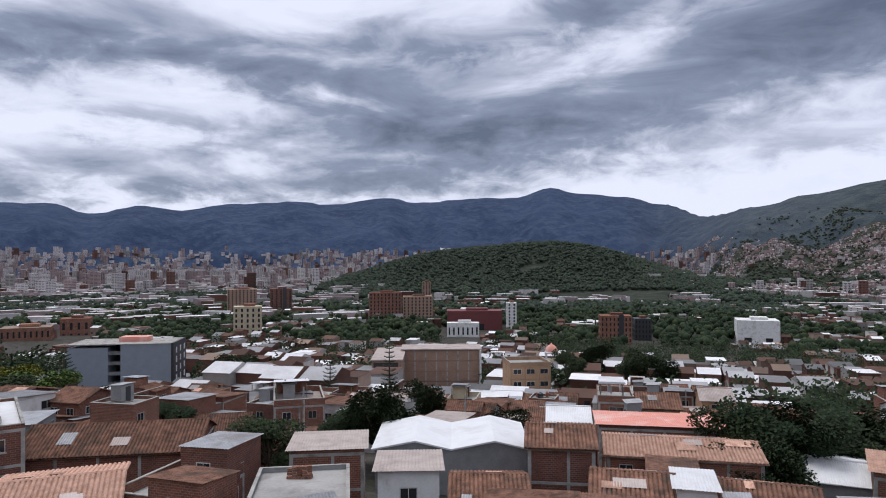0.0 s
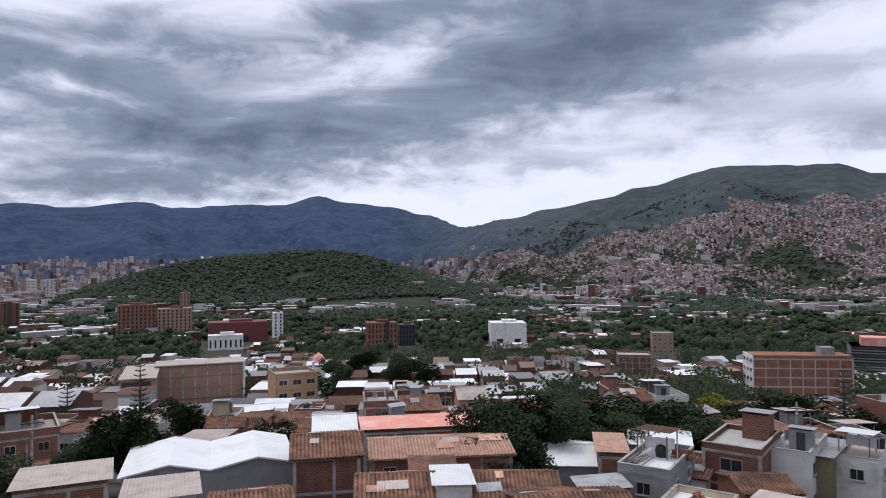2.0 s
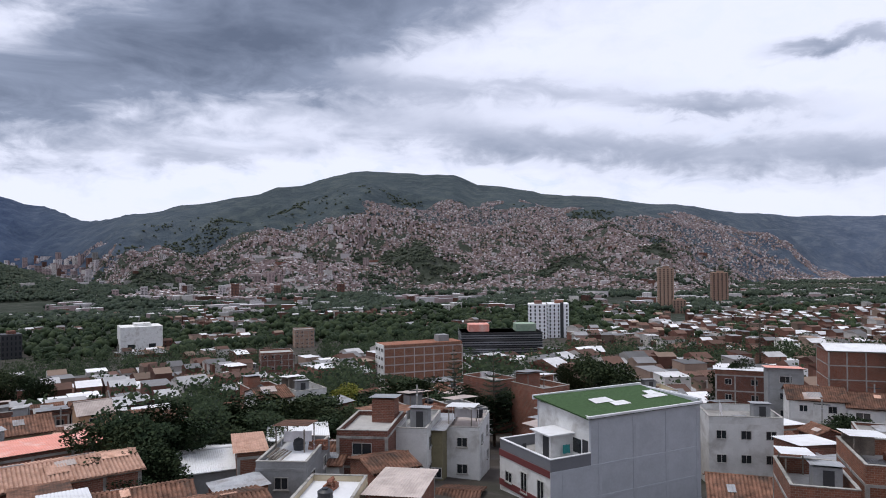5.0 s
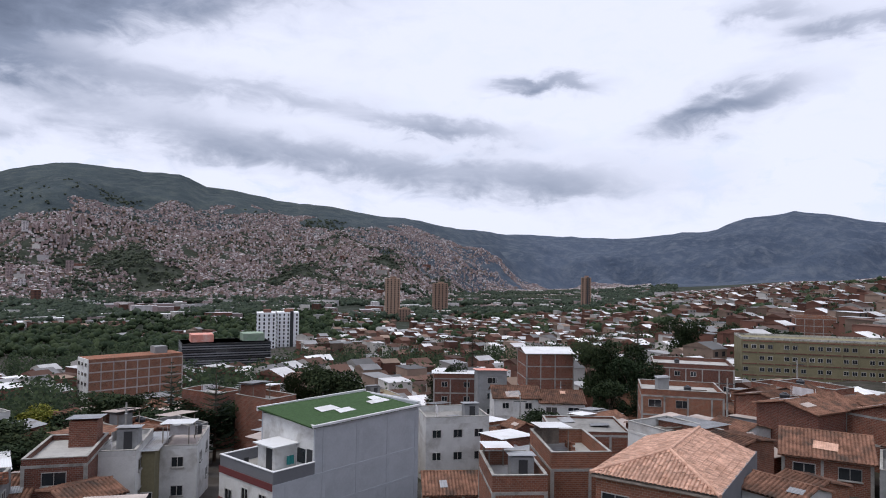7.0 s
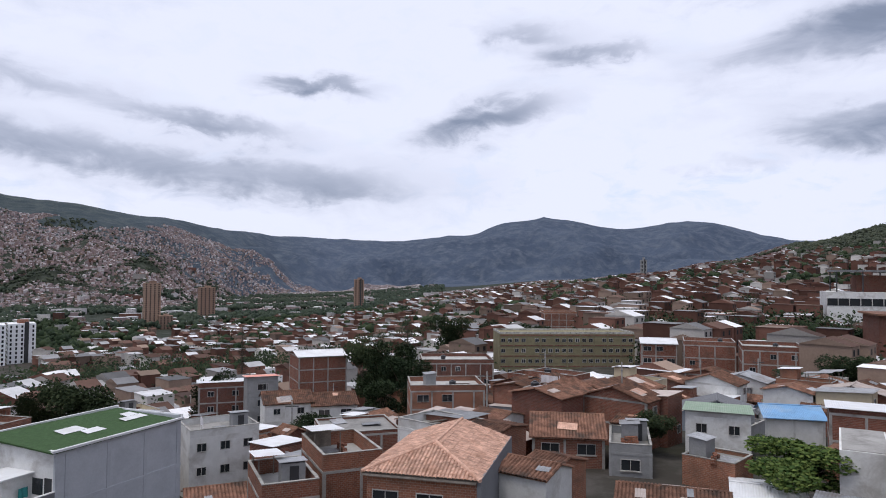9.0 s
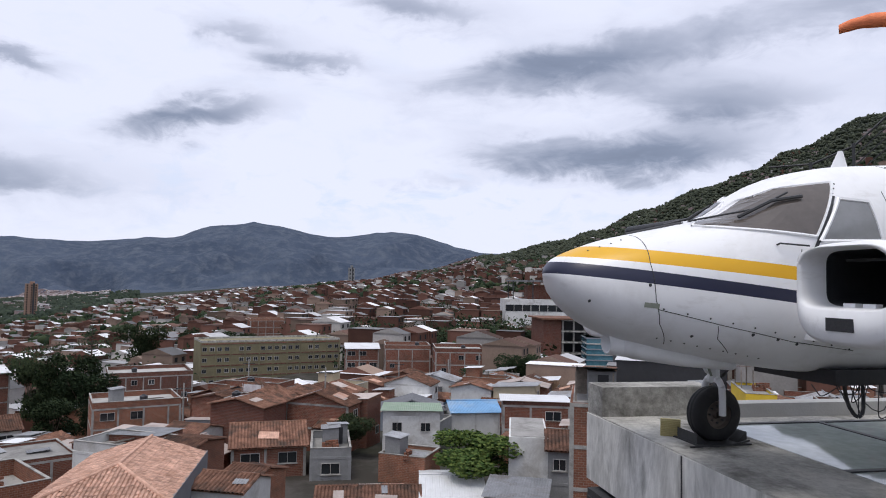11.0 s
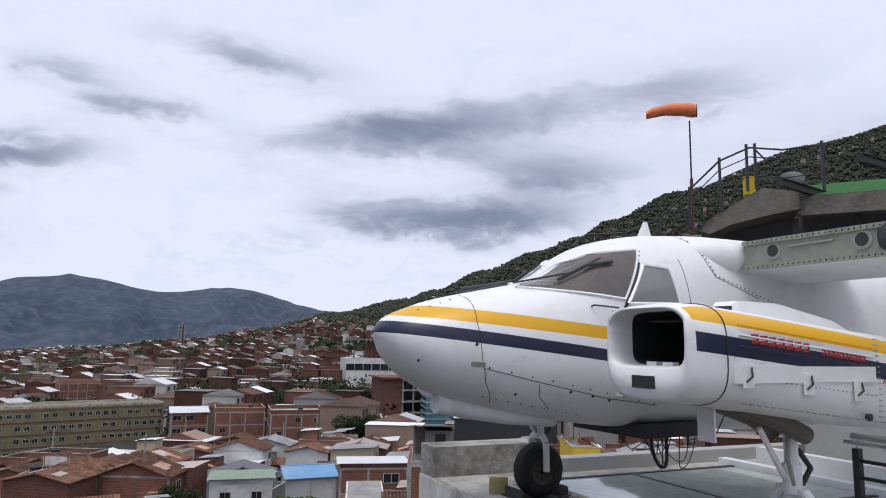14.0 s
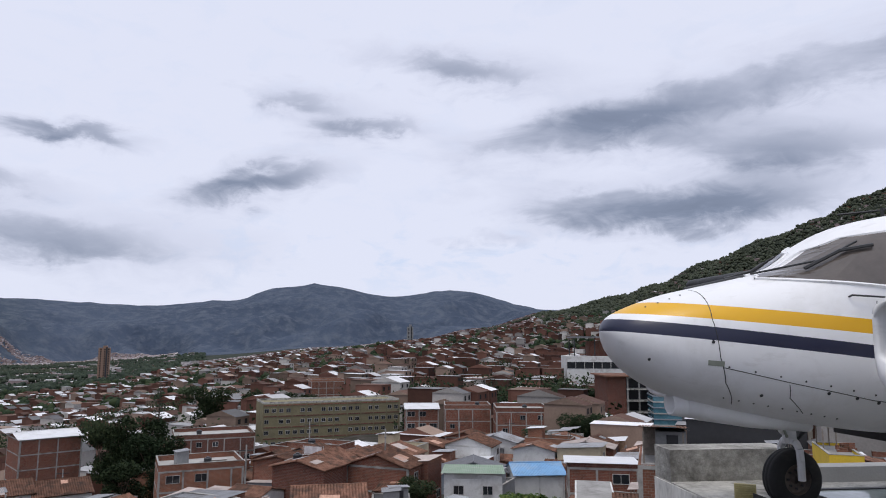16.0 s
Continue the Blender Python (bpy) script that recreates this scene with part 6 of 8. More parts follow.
infill()
for x_, y_, z_, turn_, w_, d_, seed_ in LITTER:
    pick = random.Random(seed_ + 3)
    lie_about(x_, y_, z_, turn_, w_, d_, pick.choice((1, 2, 2, 3)), pick)


# ---- the city beyond ----
def scatter_houses(name, spots, slots, label, openings=True):
    """Many small houses joined in one mesh; spots: x, y, z, turn, w, d, h, wall slot, roof slot, pitched."""
    vs, fs, ms = [], [], []
    for x, y, z, turn, w, d, h, wall, roof, pitched in spots:
        c, s = math.cos(turn), math.sin(turn)
        b = len(vs)
        for zz in (z - 3, z + h):
            for u, v in ((-w, -d), (w, -d), (w, d), (-w, d)):
                vs.append((x + (u * c - v * s) / 2, y + (u * s + v * c) / 2, zz))
        for a in ((0, 1, 5, 4), (1, 2, 6, 5), (2, 3, 7, 6), (3, 0, 4, 7)):
            fs.append(tuple(b + k for k in a))
            ms.append(wall)
        o = 0.4
        t = len(vs)
        for u, v in ((-w - o, -d - o), (w + o, -d - o), (w + o, d + o), (-w - o, d + o)):
            vs.append((x + (u * c - v * s) / 2, y + (u * s + v * c) / 2, z + h + 0.06))
        if pitched:
            for u in (-w - o, w + o):
                vs.append((x + u * c / 2, y + u * s / 2, z + h + 0.06 + 0.16 * d))
            for a in ((0, 1, 5, 4), (2, 3, 4, 5)):
                fs.append(tuple(t + k for k in a))
                ms.append(roof)
            for a in ((1, 2, 5), (3, 0, 4)):
                fs.append(tuple(t + k for k in a))
                ms.append(wall)
        else:
            fs.append((t, t + 1, t + 2, t + 3))
            ms.append(roof)
        # dark openings on the sides that can be seen
        if openings and h > 2 and w < 16:
            for k in range(max(1, int(h / 2.8))):
                for q in (-0.25, 0.25):
                    if (len(vs) // 4 + k) % 3 == 0:
                        continue
                    zz = z + 1.0 + 2.8 * k
                    i0 = len(vs)
                    for u, v, e in ((q * w - 0.55, -d / 2 - 0.05, 0), (q * w + 0.55, -d / 2 - 0.05, 0), (q * w + 0.55, -d / 2 - 0.05, 1.2), (q * w - 0.55, -d / 2 - 0.05, 1.2)):
                        vs.append((x + u * c - v * s, y + u * s + v * c, zz + e))
                    fs.append((i0, i0 + 1, i0 + 2, i0 + 3))
                    ms.append(len(slots) - 1)
        # window bands, storey by storey, on the taller blocks
        if openings and h > 12:
            for k in range(int(h / 3.2)):
                zz = z + 1.6 + 3.2 * k
                for u0, u1 in ((-0.44, -0.06), (0.06, 0.44)):
                    for (ax, ay), (bx, by) in (((u0 * w, -d / 2 - 0.08), (u1 * w, -d / 2 - 0.08)), ((w / 2 + 0.08, u0 * d), (w / 2 + 0.08, u1 * d)), ((-w / 2 - 0.08, u0 * d), (-w / 2 - 0.08, u1 * d))):
                        i0 = len(vs)
                        for u, v, e in ((ax, ay, 0), (bx, by, 0), (bx, by, 0.8), (ax, ay, 0.8)):
                            vs.append((x + u * c - v * s, y + u * s + v * c, zz + e))
                        fs.append((i0, i0 + 1, i0 + 2, i0 + 3))
                        ms.append(len(slots) - 1)
    me = bpy.data.meshes.new(name)
    me.from_pydata(vs, [], fs)
    for m in slots:
        me.materials.append(M[m])
    me.polygons.foreach_set("material_index", ms)
    return tagged(new(name, me), label, "houses", kind="stuff")


# fhaze and fhaze2 carry distance haze in their pale pinkish base colour
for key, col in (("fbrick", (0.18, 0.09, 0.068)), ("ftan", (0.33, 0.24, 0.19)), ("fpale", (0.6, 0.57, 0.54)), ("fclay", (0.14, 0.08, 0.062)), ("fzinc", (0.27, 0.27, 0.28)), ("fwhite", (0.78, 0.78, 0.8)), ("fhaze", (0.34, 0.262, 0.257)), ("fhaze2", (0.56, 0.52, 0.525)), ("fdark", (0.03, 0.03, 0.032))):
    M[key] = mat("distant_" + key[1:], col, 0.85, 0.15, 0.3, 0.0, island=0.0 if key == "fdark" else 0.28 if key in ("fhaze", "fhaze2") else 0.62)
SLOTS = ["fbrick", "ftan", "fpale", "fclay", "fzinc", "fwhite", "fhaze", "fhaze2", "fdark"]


def city():
    rnd = random.Random(77)
    near, far, high = [], [], []
    # rows of houses past the built quarter
    for _ in range(22000):
        az, r = rnd.uniform(-42, 165), 128 + 940 * rnd.random() ** 1.35
        p = at(az, r)
        q = radians(-14 if az < 60 else -44)
        gx, gy = p.x * math.cos(q) + p.y * math.sin(q), -p.x * math.sin(q) + p.y * math.cos(q)
        gx, gy = round(gx / 7) * 7 + rnd.uniform(-0.6, 0.6), round(gy / 12.5) * 12.5 + rnd.uniform(-2, 2)
        x, y = gx * math.cos(q) - gy * math.sin(q), gx * math.sin(q) + gy * math.cos(q)
        r, az = math.hypot(x, y), math.degrees(math.atan2(x, y))
        if r < 134 or not clear(x, y, 2.5):
            continue
        wood = noise.noise(Vector((x / 90, y / 90, 1.0)))
        limit = 430 if az < 62 else 1100
        if r > limit and wood > -0.25 or wood > 0.26:
            continue
        if 8 < az < 60 and 330 < r < 900 and wood > -0.3:
            continue
        h = 2.8 * rnd.choice((1, 2, 2, 3, 3, 4) if az > 90 else (1, 1, 2, 2, 3))
        g = ground(x, y)
        lim = sight(az, r, math.degrees(4 / r))
        while h > 2 and math.degrees(math.atan2(g + h + 1.0, r)) > lim:
            h -= 2.8
        if h < 2:
            continue
        near.append((x, y, ground(x, y), q + rnd.choice((0, math.pi / 2)) * 0 + rnd.uniform(-0.06, 0.06), rnd.uniform(5, 7.6), rnd.uniform(7, 11), h, rnd.choices((0, 1, 2), (7, 2, 2))[0], rnd.choices((3, 4, 5, 1), (5, 3, 4, 1))[0], rnd.random() < 0.5))
    seen, out = set(), []
    for s in near:
        k = (round(s[0] / 5.5), round(s[1] / 7))
        if k not in seen:
            seen.add(k)
            out.append(s)
    scatter_houses("hillside_houses", out, SLOTS, "dense brick houses with tiled and sheet roofs covering the slope")
    # houses climbing the hill behind
    up = []
    for _ in range(14000):
        az, r = rnd.uniform(84, 165), rnd.uniform(700, 1650)
        p = at(az, r)
        if noise.noise(Vector((p.x / 120, p.y / 120, 5.0))) > 0.28 or (az > 117 and rnd.random() < (0.9 if r > 950 else 0.35)):
            continue
        up.append((p.x, p.y, ground(p.x, p.y), rnd.uniform(-0.5, 0.1) - 0.8, rnd.uniform(5, 8), rnd.uniform(6, 10), 2.8 * rnd.choice((1, 1, 2, 2)), rnd.choices((0, 6, 2), (4, 6, 1))[0], rnd.choices((3, 4, 5, 7), (5, 3, 1, 2))[0], rnd.random() < 0.4))
    scatter_houses("hilltop_houses", up, SLOTS, "brick houses climbing the near hill")
    # the far side of the valley
    for _ in range(150000):
        az, r = rnd.uniform(16, 88), rnd.uniform(1450, 3150)
        p = at(az, r)
        n = noise.fractal(Vector((p.x / 300, p.y / 300, 2.0)), 0.9, 2.0, 4)
        z = ground(p.x, p.y)
        el = math.degrees(math.atan2(z, r))
        if n > 0.18 + 0.24 * smooth(25, 50, az) or el > 3.9 * smooth(26, 46, az) * (1 - 0.5 * smooth(52, 75, az)) + 0.5 - 1.7 * n or rnd.random() < (0.05 if r > 1750 else 0.5):
            continue
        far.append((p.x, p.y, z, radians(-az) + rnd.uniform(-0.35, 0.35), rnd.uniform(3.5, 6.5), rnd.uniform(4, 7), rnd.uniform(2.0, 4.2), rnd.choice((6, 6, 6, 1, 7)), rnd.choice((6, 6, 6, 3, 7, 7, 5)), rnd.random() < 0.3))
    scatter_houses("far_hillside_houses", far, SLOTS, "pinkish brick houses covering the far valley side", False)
    # far centre with apartment blocks
    for _ in range(9500):
        az, r = rnd.uniform(-44, 22), rnd.uniform(1500, 3600)
        p = at(az, r)
        if ground(p.x, p.y) > 0.004 * r or az > -9 and r < 2500 or noise.noise(Vector((p.x / 160, p.y / 160, 8.0))) > 0.2 and r < 2700:
            continue
        t = rnd.random() < (0.32 if r > 2100 else 0.1)
        h = rnd.uniform(16, 46) if t else rnd.uniform(5, 16)
        w = rnd.uniform(10, 18) if t else rnd.uniform(9, 26)
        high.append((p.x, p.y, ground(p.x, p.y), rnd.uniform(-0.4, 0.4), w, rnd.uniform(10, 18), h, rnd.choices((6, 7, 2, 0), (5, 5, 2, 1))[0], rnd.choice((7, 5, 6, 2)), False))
    for az0, az1, r0, r1, n in ((17, 44, 1500, 2200, 130), (-44, -4, 700, 1500, 420), (24, 62, 900, 1500, 170), (60, 90, 900, 2600, 120), (-4, 24, 1050, 1300, 60)):
        for _ in range(n):
            p = at(rnd.uniform(az0, az1), rnd.uniform(r0, r1))
            t = rnd.random() < 0.3
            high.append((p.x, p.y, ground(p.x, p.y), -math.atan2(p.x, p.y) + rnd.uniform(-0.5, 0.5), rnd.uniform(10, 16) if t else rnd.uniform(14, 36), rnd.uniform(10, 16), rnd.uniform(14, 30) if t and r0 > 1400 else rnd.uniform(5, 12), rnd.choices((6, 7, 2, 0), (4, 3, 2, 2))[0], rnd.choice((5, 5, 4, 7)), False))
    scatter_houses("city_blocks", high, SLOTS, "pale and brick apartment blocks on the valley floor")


city()


def lump():
    bm = bmesh.new()
    bmesh.ops.create_icosphere(bm, subdivisions=1, radius=1.0)
    bm.verts.index_update()
    out = [v.co.copy() for v in bm.verts], [tuple(v.index for v in f.verts) for f in bm.faces]
    bm.free()
    return out


BALL, BALL_FACES = lump()


def woods(name, n, pick, leaf, size, label):
    """Uneven crowns of a few dozen leaf clumps each, joined."""
    rnd = random.Random(n)
    vs, fs = [], []
    for _ in range(n):
        p, h = pick(rnd)
        if p is None:
            continue
        z = ground(p.x, p.y)
        # two or three lumpy lobes, and loose clumps that break their outline
        near = math.hypot(p.x, p.y) < 480
        for k in range(0 if near else rnd.choice((2, 3))):
            r = h * rnd.uniform(0.26, 0.42)
            c = Vector((p.x + rnd.gauss(0, 0.22) * h, p.y + rnd.gauss(0, 0.22) * h, z + h * rnd.uniform(0.45, 0.72)))
            b = len(vs)
            vs += [c + q * r * rnd.uniform(0.65, 1.25) for q in BALL]
            fs += [tuple(b + i for i in f) for f in BALL_FACES]
        for _ in range(95 if near else 9):
            v = Vector((rnd.gauss(0, 0.45), rnd.gauss(0, 0.45), rnd.uniform(0.1 if near else 0.3, 1.0)))
            c = Vector((p.x + v.x * h * 0.55, p.y + v.y * h * 0.55, z + h * v.z * (1.05 - 0.35 * abs(v.x))))
            s = size * rnd.uniform(0.35, 0.9) * h / (13 if near else 8)
            a = Vector((rnd.gauss(0, 1), rnd.gauss(0, 1), rnd.gauss(0, 0.5))).normalized()
            q = a.orthogonal().normalized()
            k = len(vs)
            vs += [c + a * s, c + q * s * 0.7 + Vector((0, 0, s * 0.4)), c - a * s, c - q * s * 0.7]
            fs.append((k, k + 1, k + 2, k + 3))
    me = bpy.data.meshes.new(name)
    me.from_pydata([tuple(v) for v in vs], [], fs)
    me.shade_smooth()
    me.materials.append(M[leaf])
    return tagged(new(name, me), label, "trees", kind="stuff")


def in_town(rnd):
    az, r = rnd.uniform(-42, 150), rnd.uniform(155, 1100)
    p = at(az, r)
    wood = noise.noise(Vector((p.x / 90, p.y / 90, 1.0)))
    limit = 430 if az < 62 else 1100
    if not ((r > limit and wood > -0.35) or wood > (0.12 if az < 84 else -0.06) or rnd.random() < 0.14 or (8 < az < 60 and 330 < r < 900 and wood > -0.35)) or not clear(p.x, p.y, 3) or math.degrees(math.atan2(ground(p.x, p.y) + 8, r)) > sight(az, r, 0.6):
        return None, 0
    return p, rnd.uniform(5, 11)


def in_valley(rnd):
    az, r = rnd.uniform(-42, 90), rnd.uniform(900, 2500)
    p = at(az, r)
    hill = math.hypot((p.x - 180) / 420, (p.y - 1690) / 330) < 1
    if hill or ground(p.x, p.y) > -45 or noise.noise(Vector((p.x / 200, p.y / 200, 9.0))) < 0.0:
        return None, 0
    return p, rnd.uniform(8, 13)


def on_far_side(rnd):
    az, r = rnd.uniform(16, 86), rnd.uniform(1450, 2750)
    p = at(az, r)
    if noise.fractal(Vector((p.x / 300, p.y / 300, 2.0)), 0.9, 2.0, 4) < 0.02 + 0.24 * smooth(25, 50, az) and rnd.random() < 0.93:
        return None, 0
    return p, rnd.uniform(6, 10)


def on_hill(rnd):
    a, r = rnd.uniform(0, 2 * math.pi), math.sqrt(rnd.random())
    p = Vector((180 + 560 * r * math.cos(a), 1680 + 400 * r * math.sin(a), 0))
    if noise.noise(Vector((p.x / 110, p.y / 110, 3.0))) > 0.62:
        return None, 0
    return p, rnd.uniform(6, 10)


def on_slopes(rnd):
    az, r = rnd.uniform(112, 165), rnd.uniform(900, 1650)
    p = at(az, r)
    if noise.noise(Vector((p.x / 120, p.y / 120, 5.0))) < 0.2 and not (az > 117 and r > 900):
        return None, 0
    return p, rnd.uniform(4, 9)


# leafh is lifted paler: haze over the distant woods, put into the leaf colour
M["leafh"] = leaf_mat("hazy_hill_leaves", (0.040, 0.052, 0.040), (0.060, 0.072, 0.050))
M["leafd"] = leaf_mat("dull_hillside_leaves", (0.022, 0.029, 0.024), (0.033, 0.040, 0.031))
woods("town_trees", 16000, in_town, "leaf", 1.15, "dark green trees between the houses")
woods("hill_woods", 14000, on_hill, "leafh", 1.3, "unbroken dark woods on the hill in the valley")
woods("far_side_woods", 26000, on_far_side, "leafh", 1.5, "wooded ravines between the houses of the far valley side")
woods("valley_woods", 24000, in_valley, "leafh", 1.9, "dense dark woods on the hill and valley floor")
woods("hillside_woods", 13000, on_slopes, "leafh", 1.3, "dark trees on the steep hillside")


# ---- the roof deck with the aircraft ----
DECK = -1.85
EDGE = math.degrees(math.atan2(0.22, -0.975))


def on_deck(x, y, z=0.0):
    return Vector((8.95, -6.4, DECK)) + Vector((-0.975, 0.22, 0)) * x + Vector((-0.22, -0.975, 0)) * y + Vector((0, 0, z))


M["lightwall"] = mat("pale_grey_plaster", (0.40, 0.40, 0.39), 0.9, 0.08, 0.5, 0.15, stain=(0.33, 0.32, 0.30), stain_amt=0.4)
M["whitep"] = mat("white_painted_metal", (0.74, 0.75, 0.76), 0.4, 0.06, 1.5, 0.05, stain=(0.5, 0.48, 0.45), stain_amt=0.45, stain_scale=1.2)
M["spar"] = mat("primer_green_metal", (0.30, 0.32, 0.265), 0.6, 0.16, 2.0, 0.1, stain=(0.2, 0.19, 0.15), stain_amt=0.55, stain_scale=2.0)
M["brass"] = mat("yellowed_plastic", (0.5, 0.43, 0.2), 0.6, 0.15, 8.0, 0.1)
M["sky_glass"] = glass_mat("skylight_glass", (0.38, 0.42, 0.41), 0.03, 0.9)
M["cabin_glass"] = glass_mat("smoked_cockpit_glass", (0.10, 0.085, 0.075), 0.12, 0.7)
M["side_glass"] = glass_mat("hazy_side_glass", (0.20, 0.205, 0.21), 0.18, 0.6)
M["exhaust"] = mat("heat_stained_steel", (0.14, 0.115, 0.10), 0.55, 0.3, 3.0, 0.1, metal=0.4)
M["redtext"] = mat("red_lettering", (0.42, 0.03, 0.04), 0.5, 0.1)


def paint(name, bands, base=(0.83, 0.835, 0.845), flank=0.0):
    """White aircraft paint with slanting bands: (height at m = 0, slope, thickness, colour)."""
    m = mat(name, base, 0.4, 0.02, 1.2, 0.015, 5.0, stain=(0.6, 0.59, 0.57), stain_amt=0.3, stain_scale=2.6)
    t = m.node_tree
    b = t.nodes["Principled BSDF"]
    col = b.inputs["Base Color"].links[0].from_socket
    sep = t.nodes.new("ShaderNodeSeparateXYZ")
    t.links.new(t.nodes.new("ShaderNodeTexCoord").outputs["Object"], sep.inputs[0])
    # grime that gathers in streaks along the skin
    st = t.nodes.new("ShaderNodeMapping")
    st.inputs["Scale"].default_value = (1.0, 4.0, 4.0)
    t.links.new(t.nodes.new("ShaderNodeTexCoord").outputs["Object"], st.inputs[0])
    col = mix(t, calc(t, "MULTIPLY", ramp(t, noise_tex(t, st.outputs[0], 2.2, 6.0, 0.7), (0.58, 0.0), (0.8, 1.0)), 0.4), col, (0.45, 0.43, 0.40))
    for z0, slope, thick, c in bands:
        h = calc(t, "SUBTRACT", sep.outputs[2], calc(t, "ADD", calc(t, "MULTIPLY", sep.outputs[0], slope), z0 - DECK))
        inside = calc(t, "MULTIPLY", calc(t, "GREATER_THAN", h, 0.0), calc(t, "LESS_THAN", h, thick))
        if flank:
            inside = calc(t, "MULTIPLY", inside, calc(t, "GREATER_THAN", calc(t, "ABSOLUTE", sep.outputs[1]), flank))
            inside = calc(t, "MULTIPLY", inside, calc(t, "LESS_THAN", sep.outputs[0], 1.55))
        wear = mix(t, ramp(t, noise_tex(t, None, 5.0, 5.0, 0.7), (0.62, 0.0), (0.8, 0.3)), c, tuple(v * 0.7 for v in c))
        col = mix(t, inside, col, wear)
    t.links.new(col, b.inputs["Base Color"])
    b.inputs["Coat Weight"].default_value = 0.05
    return m


YEL, NAVY = (0.76, 0.41, 0.006), (0.012, 0.015, 0.045)
M["fus"] = paint("white_fuselage_paint", [(-0.0098, 0.092, 0.115, YEL), (-0.221, 0.11, 0.105, NAVY)])
M["nac"] = paint("white_nacelle_paint", [(0.066, 0.095, 0.12, YEL), (-0.148, 0.0955, 0.135, NAVY)], flank=2.06)
M["plainw"] = paint("white_aircraft_paint", [])

FUS = [(3.0, 0.14, 0.10, 0.03), (2.97, 0.19, 0.03, 0.14), (2.9, 0.25, -0.11, 0.27), (2.72, 0.33, -0.28, 0.41), (2.45, 0.42, -0.42, 0.53), (2.1, 0.5, -0.52, 0.62), (1.7, 0.585, -0.6, 0.68),
       (1.38, 0.67, -0.66, 0.72), (1.0, 0.91, -0.71, 0.74), (0.66, 1.08, -0.75, 0.75), (0.24, 1.18, -0.78, 0.76), (-0.22, 1.23, -0.8, 0.76), (-0.8, 1.27, -0.83, 0.76), (-1.8, 1.28, -0.87, 0.76), (-3.4, 1.2, -0.8, 0.72), (-5.4, 1.05, -0.45, 0.55)]


def fus_at(m):
    i = next((k for k in range(1, len(FUS)) if FUS[k][0] <= m), len(FUS) - 1)
    a, b = FUS[i - 1], FUS[i]
    t = (a[0] - m) / (a[0] - b[0])
    p, q = FUS[max(0, i - 2)], FUS[min(len(FUS) - 1, i + 1)]
    out = []
    for j in (1, 2, 3):
        ta = (b[j] - p[j]) / (b[0] - p[0]) * (b[0] - a[0]) if i > 1 else b[j] - a[j]
        tb = (q[j] - a[j]) / (q[0] - a[0]) * (b[0] - a[0]) if i < len(FUS) - 1 else b[j] - a[j]
        h = t * t * (3 - 2 * t)
        out.append(a[j] + (b[j] - a[j]) * h + ta * (t ** 3 - 2 * t * t + t) + tb * (t ** 3 - t * t))
    return out


def fus_exp(m):
    return 2.1 + 0.6 * smooth(3.0, 0.5, m) if m < 3 else 2.1


def fus_exp_at(m):
    return 2.1 + 0.7 * max(0.0, min(1.0, (3.0 - m) / 2.2))


def skin(m, z, off=0.0, side=1):
    """The point of the fuselage's skin at length m and height z, on the side facing the viewpoint (1) or the other."""
    zt, zb, hw = fus_at(m)
    c, h = (zt + zb) / 2, (zt - zb) / 2
    q = max(-0.9995, min(0.9995, (z - c) / h))
    e = fus_exp_at(m)
    k = hw * (1 - abs(q) ** e) ** (1 / e)
    n = Vector((0, abs(k / hw) ** (e - 1) / hw, math.copysign(abs(q) ** (e - 1), q) / h)).normalized()
    return Vector((m, side * (k + n.y * off), c + q * h + n.z * off - DECK))


def patch(corners, n=8, off=0.006, side=1):
    """A sheet on the skin between four corners (m, z)."""
    bm = bmesh.new()
    (a, b, c, d) = corners
    rows = []
    for i in range(n + 1):
        u = i / n
        row = []
        for j in range(n + 1):
            v = j / n
            m = (a[0] * (1 - u) + b[0] * u) * (1 - v) + (d[0] * (1 - u) + c[0] * u) * v
            z = (a[1] * (1 - u) + b[1] * u) * (1 - v) + (d[1] * (1 - u) + c[1] * u) * v
            row.append(skin(m, min(z, fus_at(m)[0] - 0.004), off, side))
        rows.append(row)
    loft(bm, rows, close=False)
    return bm


def line_on(points, r=0.006, off=0.001, n=10, side=1):
    bm = bmesh.new()
    ps = []
    for (m0, z0), (m1, z1) in zip(points, points[1:]):
        ps += [skin(m0 + (m1 - m0) * i / n, z0 + (z1 - z0) * i / n, off, side) for i in range(n)]
    ps.append(skin(*points[-1], off, side))
    for a, b in zip(ps, ps[1:]):
        tube(bm, a, b, r, n=5, cap=False)
    return bm


def bar(points, r, n=6, parent=None, name="pipe", material="steel", label=""):
    bm = bmesh.new()
    for a, b in zip(points, points[1:]):
        tube(bm, a, b, r, n=n)
    return part(name, bm, material, parent, label)


def super_ring(m, ky, zc, hw, hh, e, n=40):
    out = []
    for i in range(n):
        a = 2 * math.pi * i / n
        c, s = math.cos(a), math.sin(a)
        out.append((m, ky + hw * math.copysign(abs(c) ** (2 / e), c), zc + hh * math.copysign(abs(s) ** (2 / e), s) - DECK))
    return out


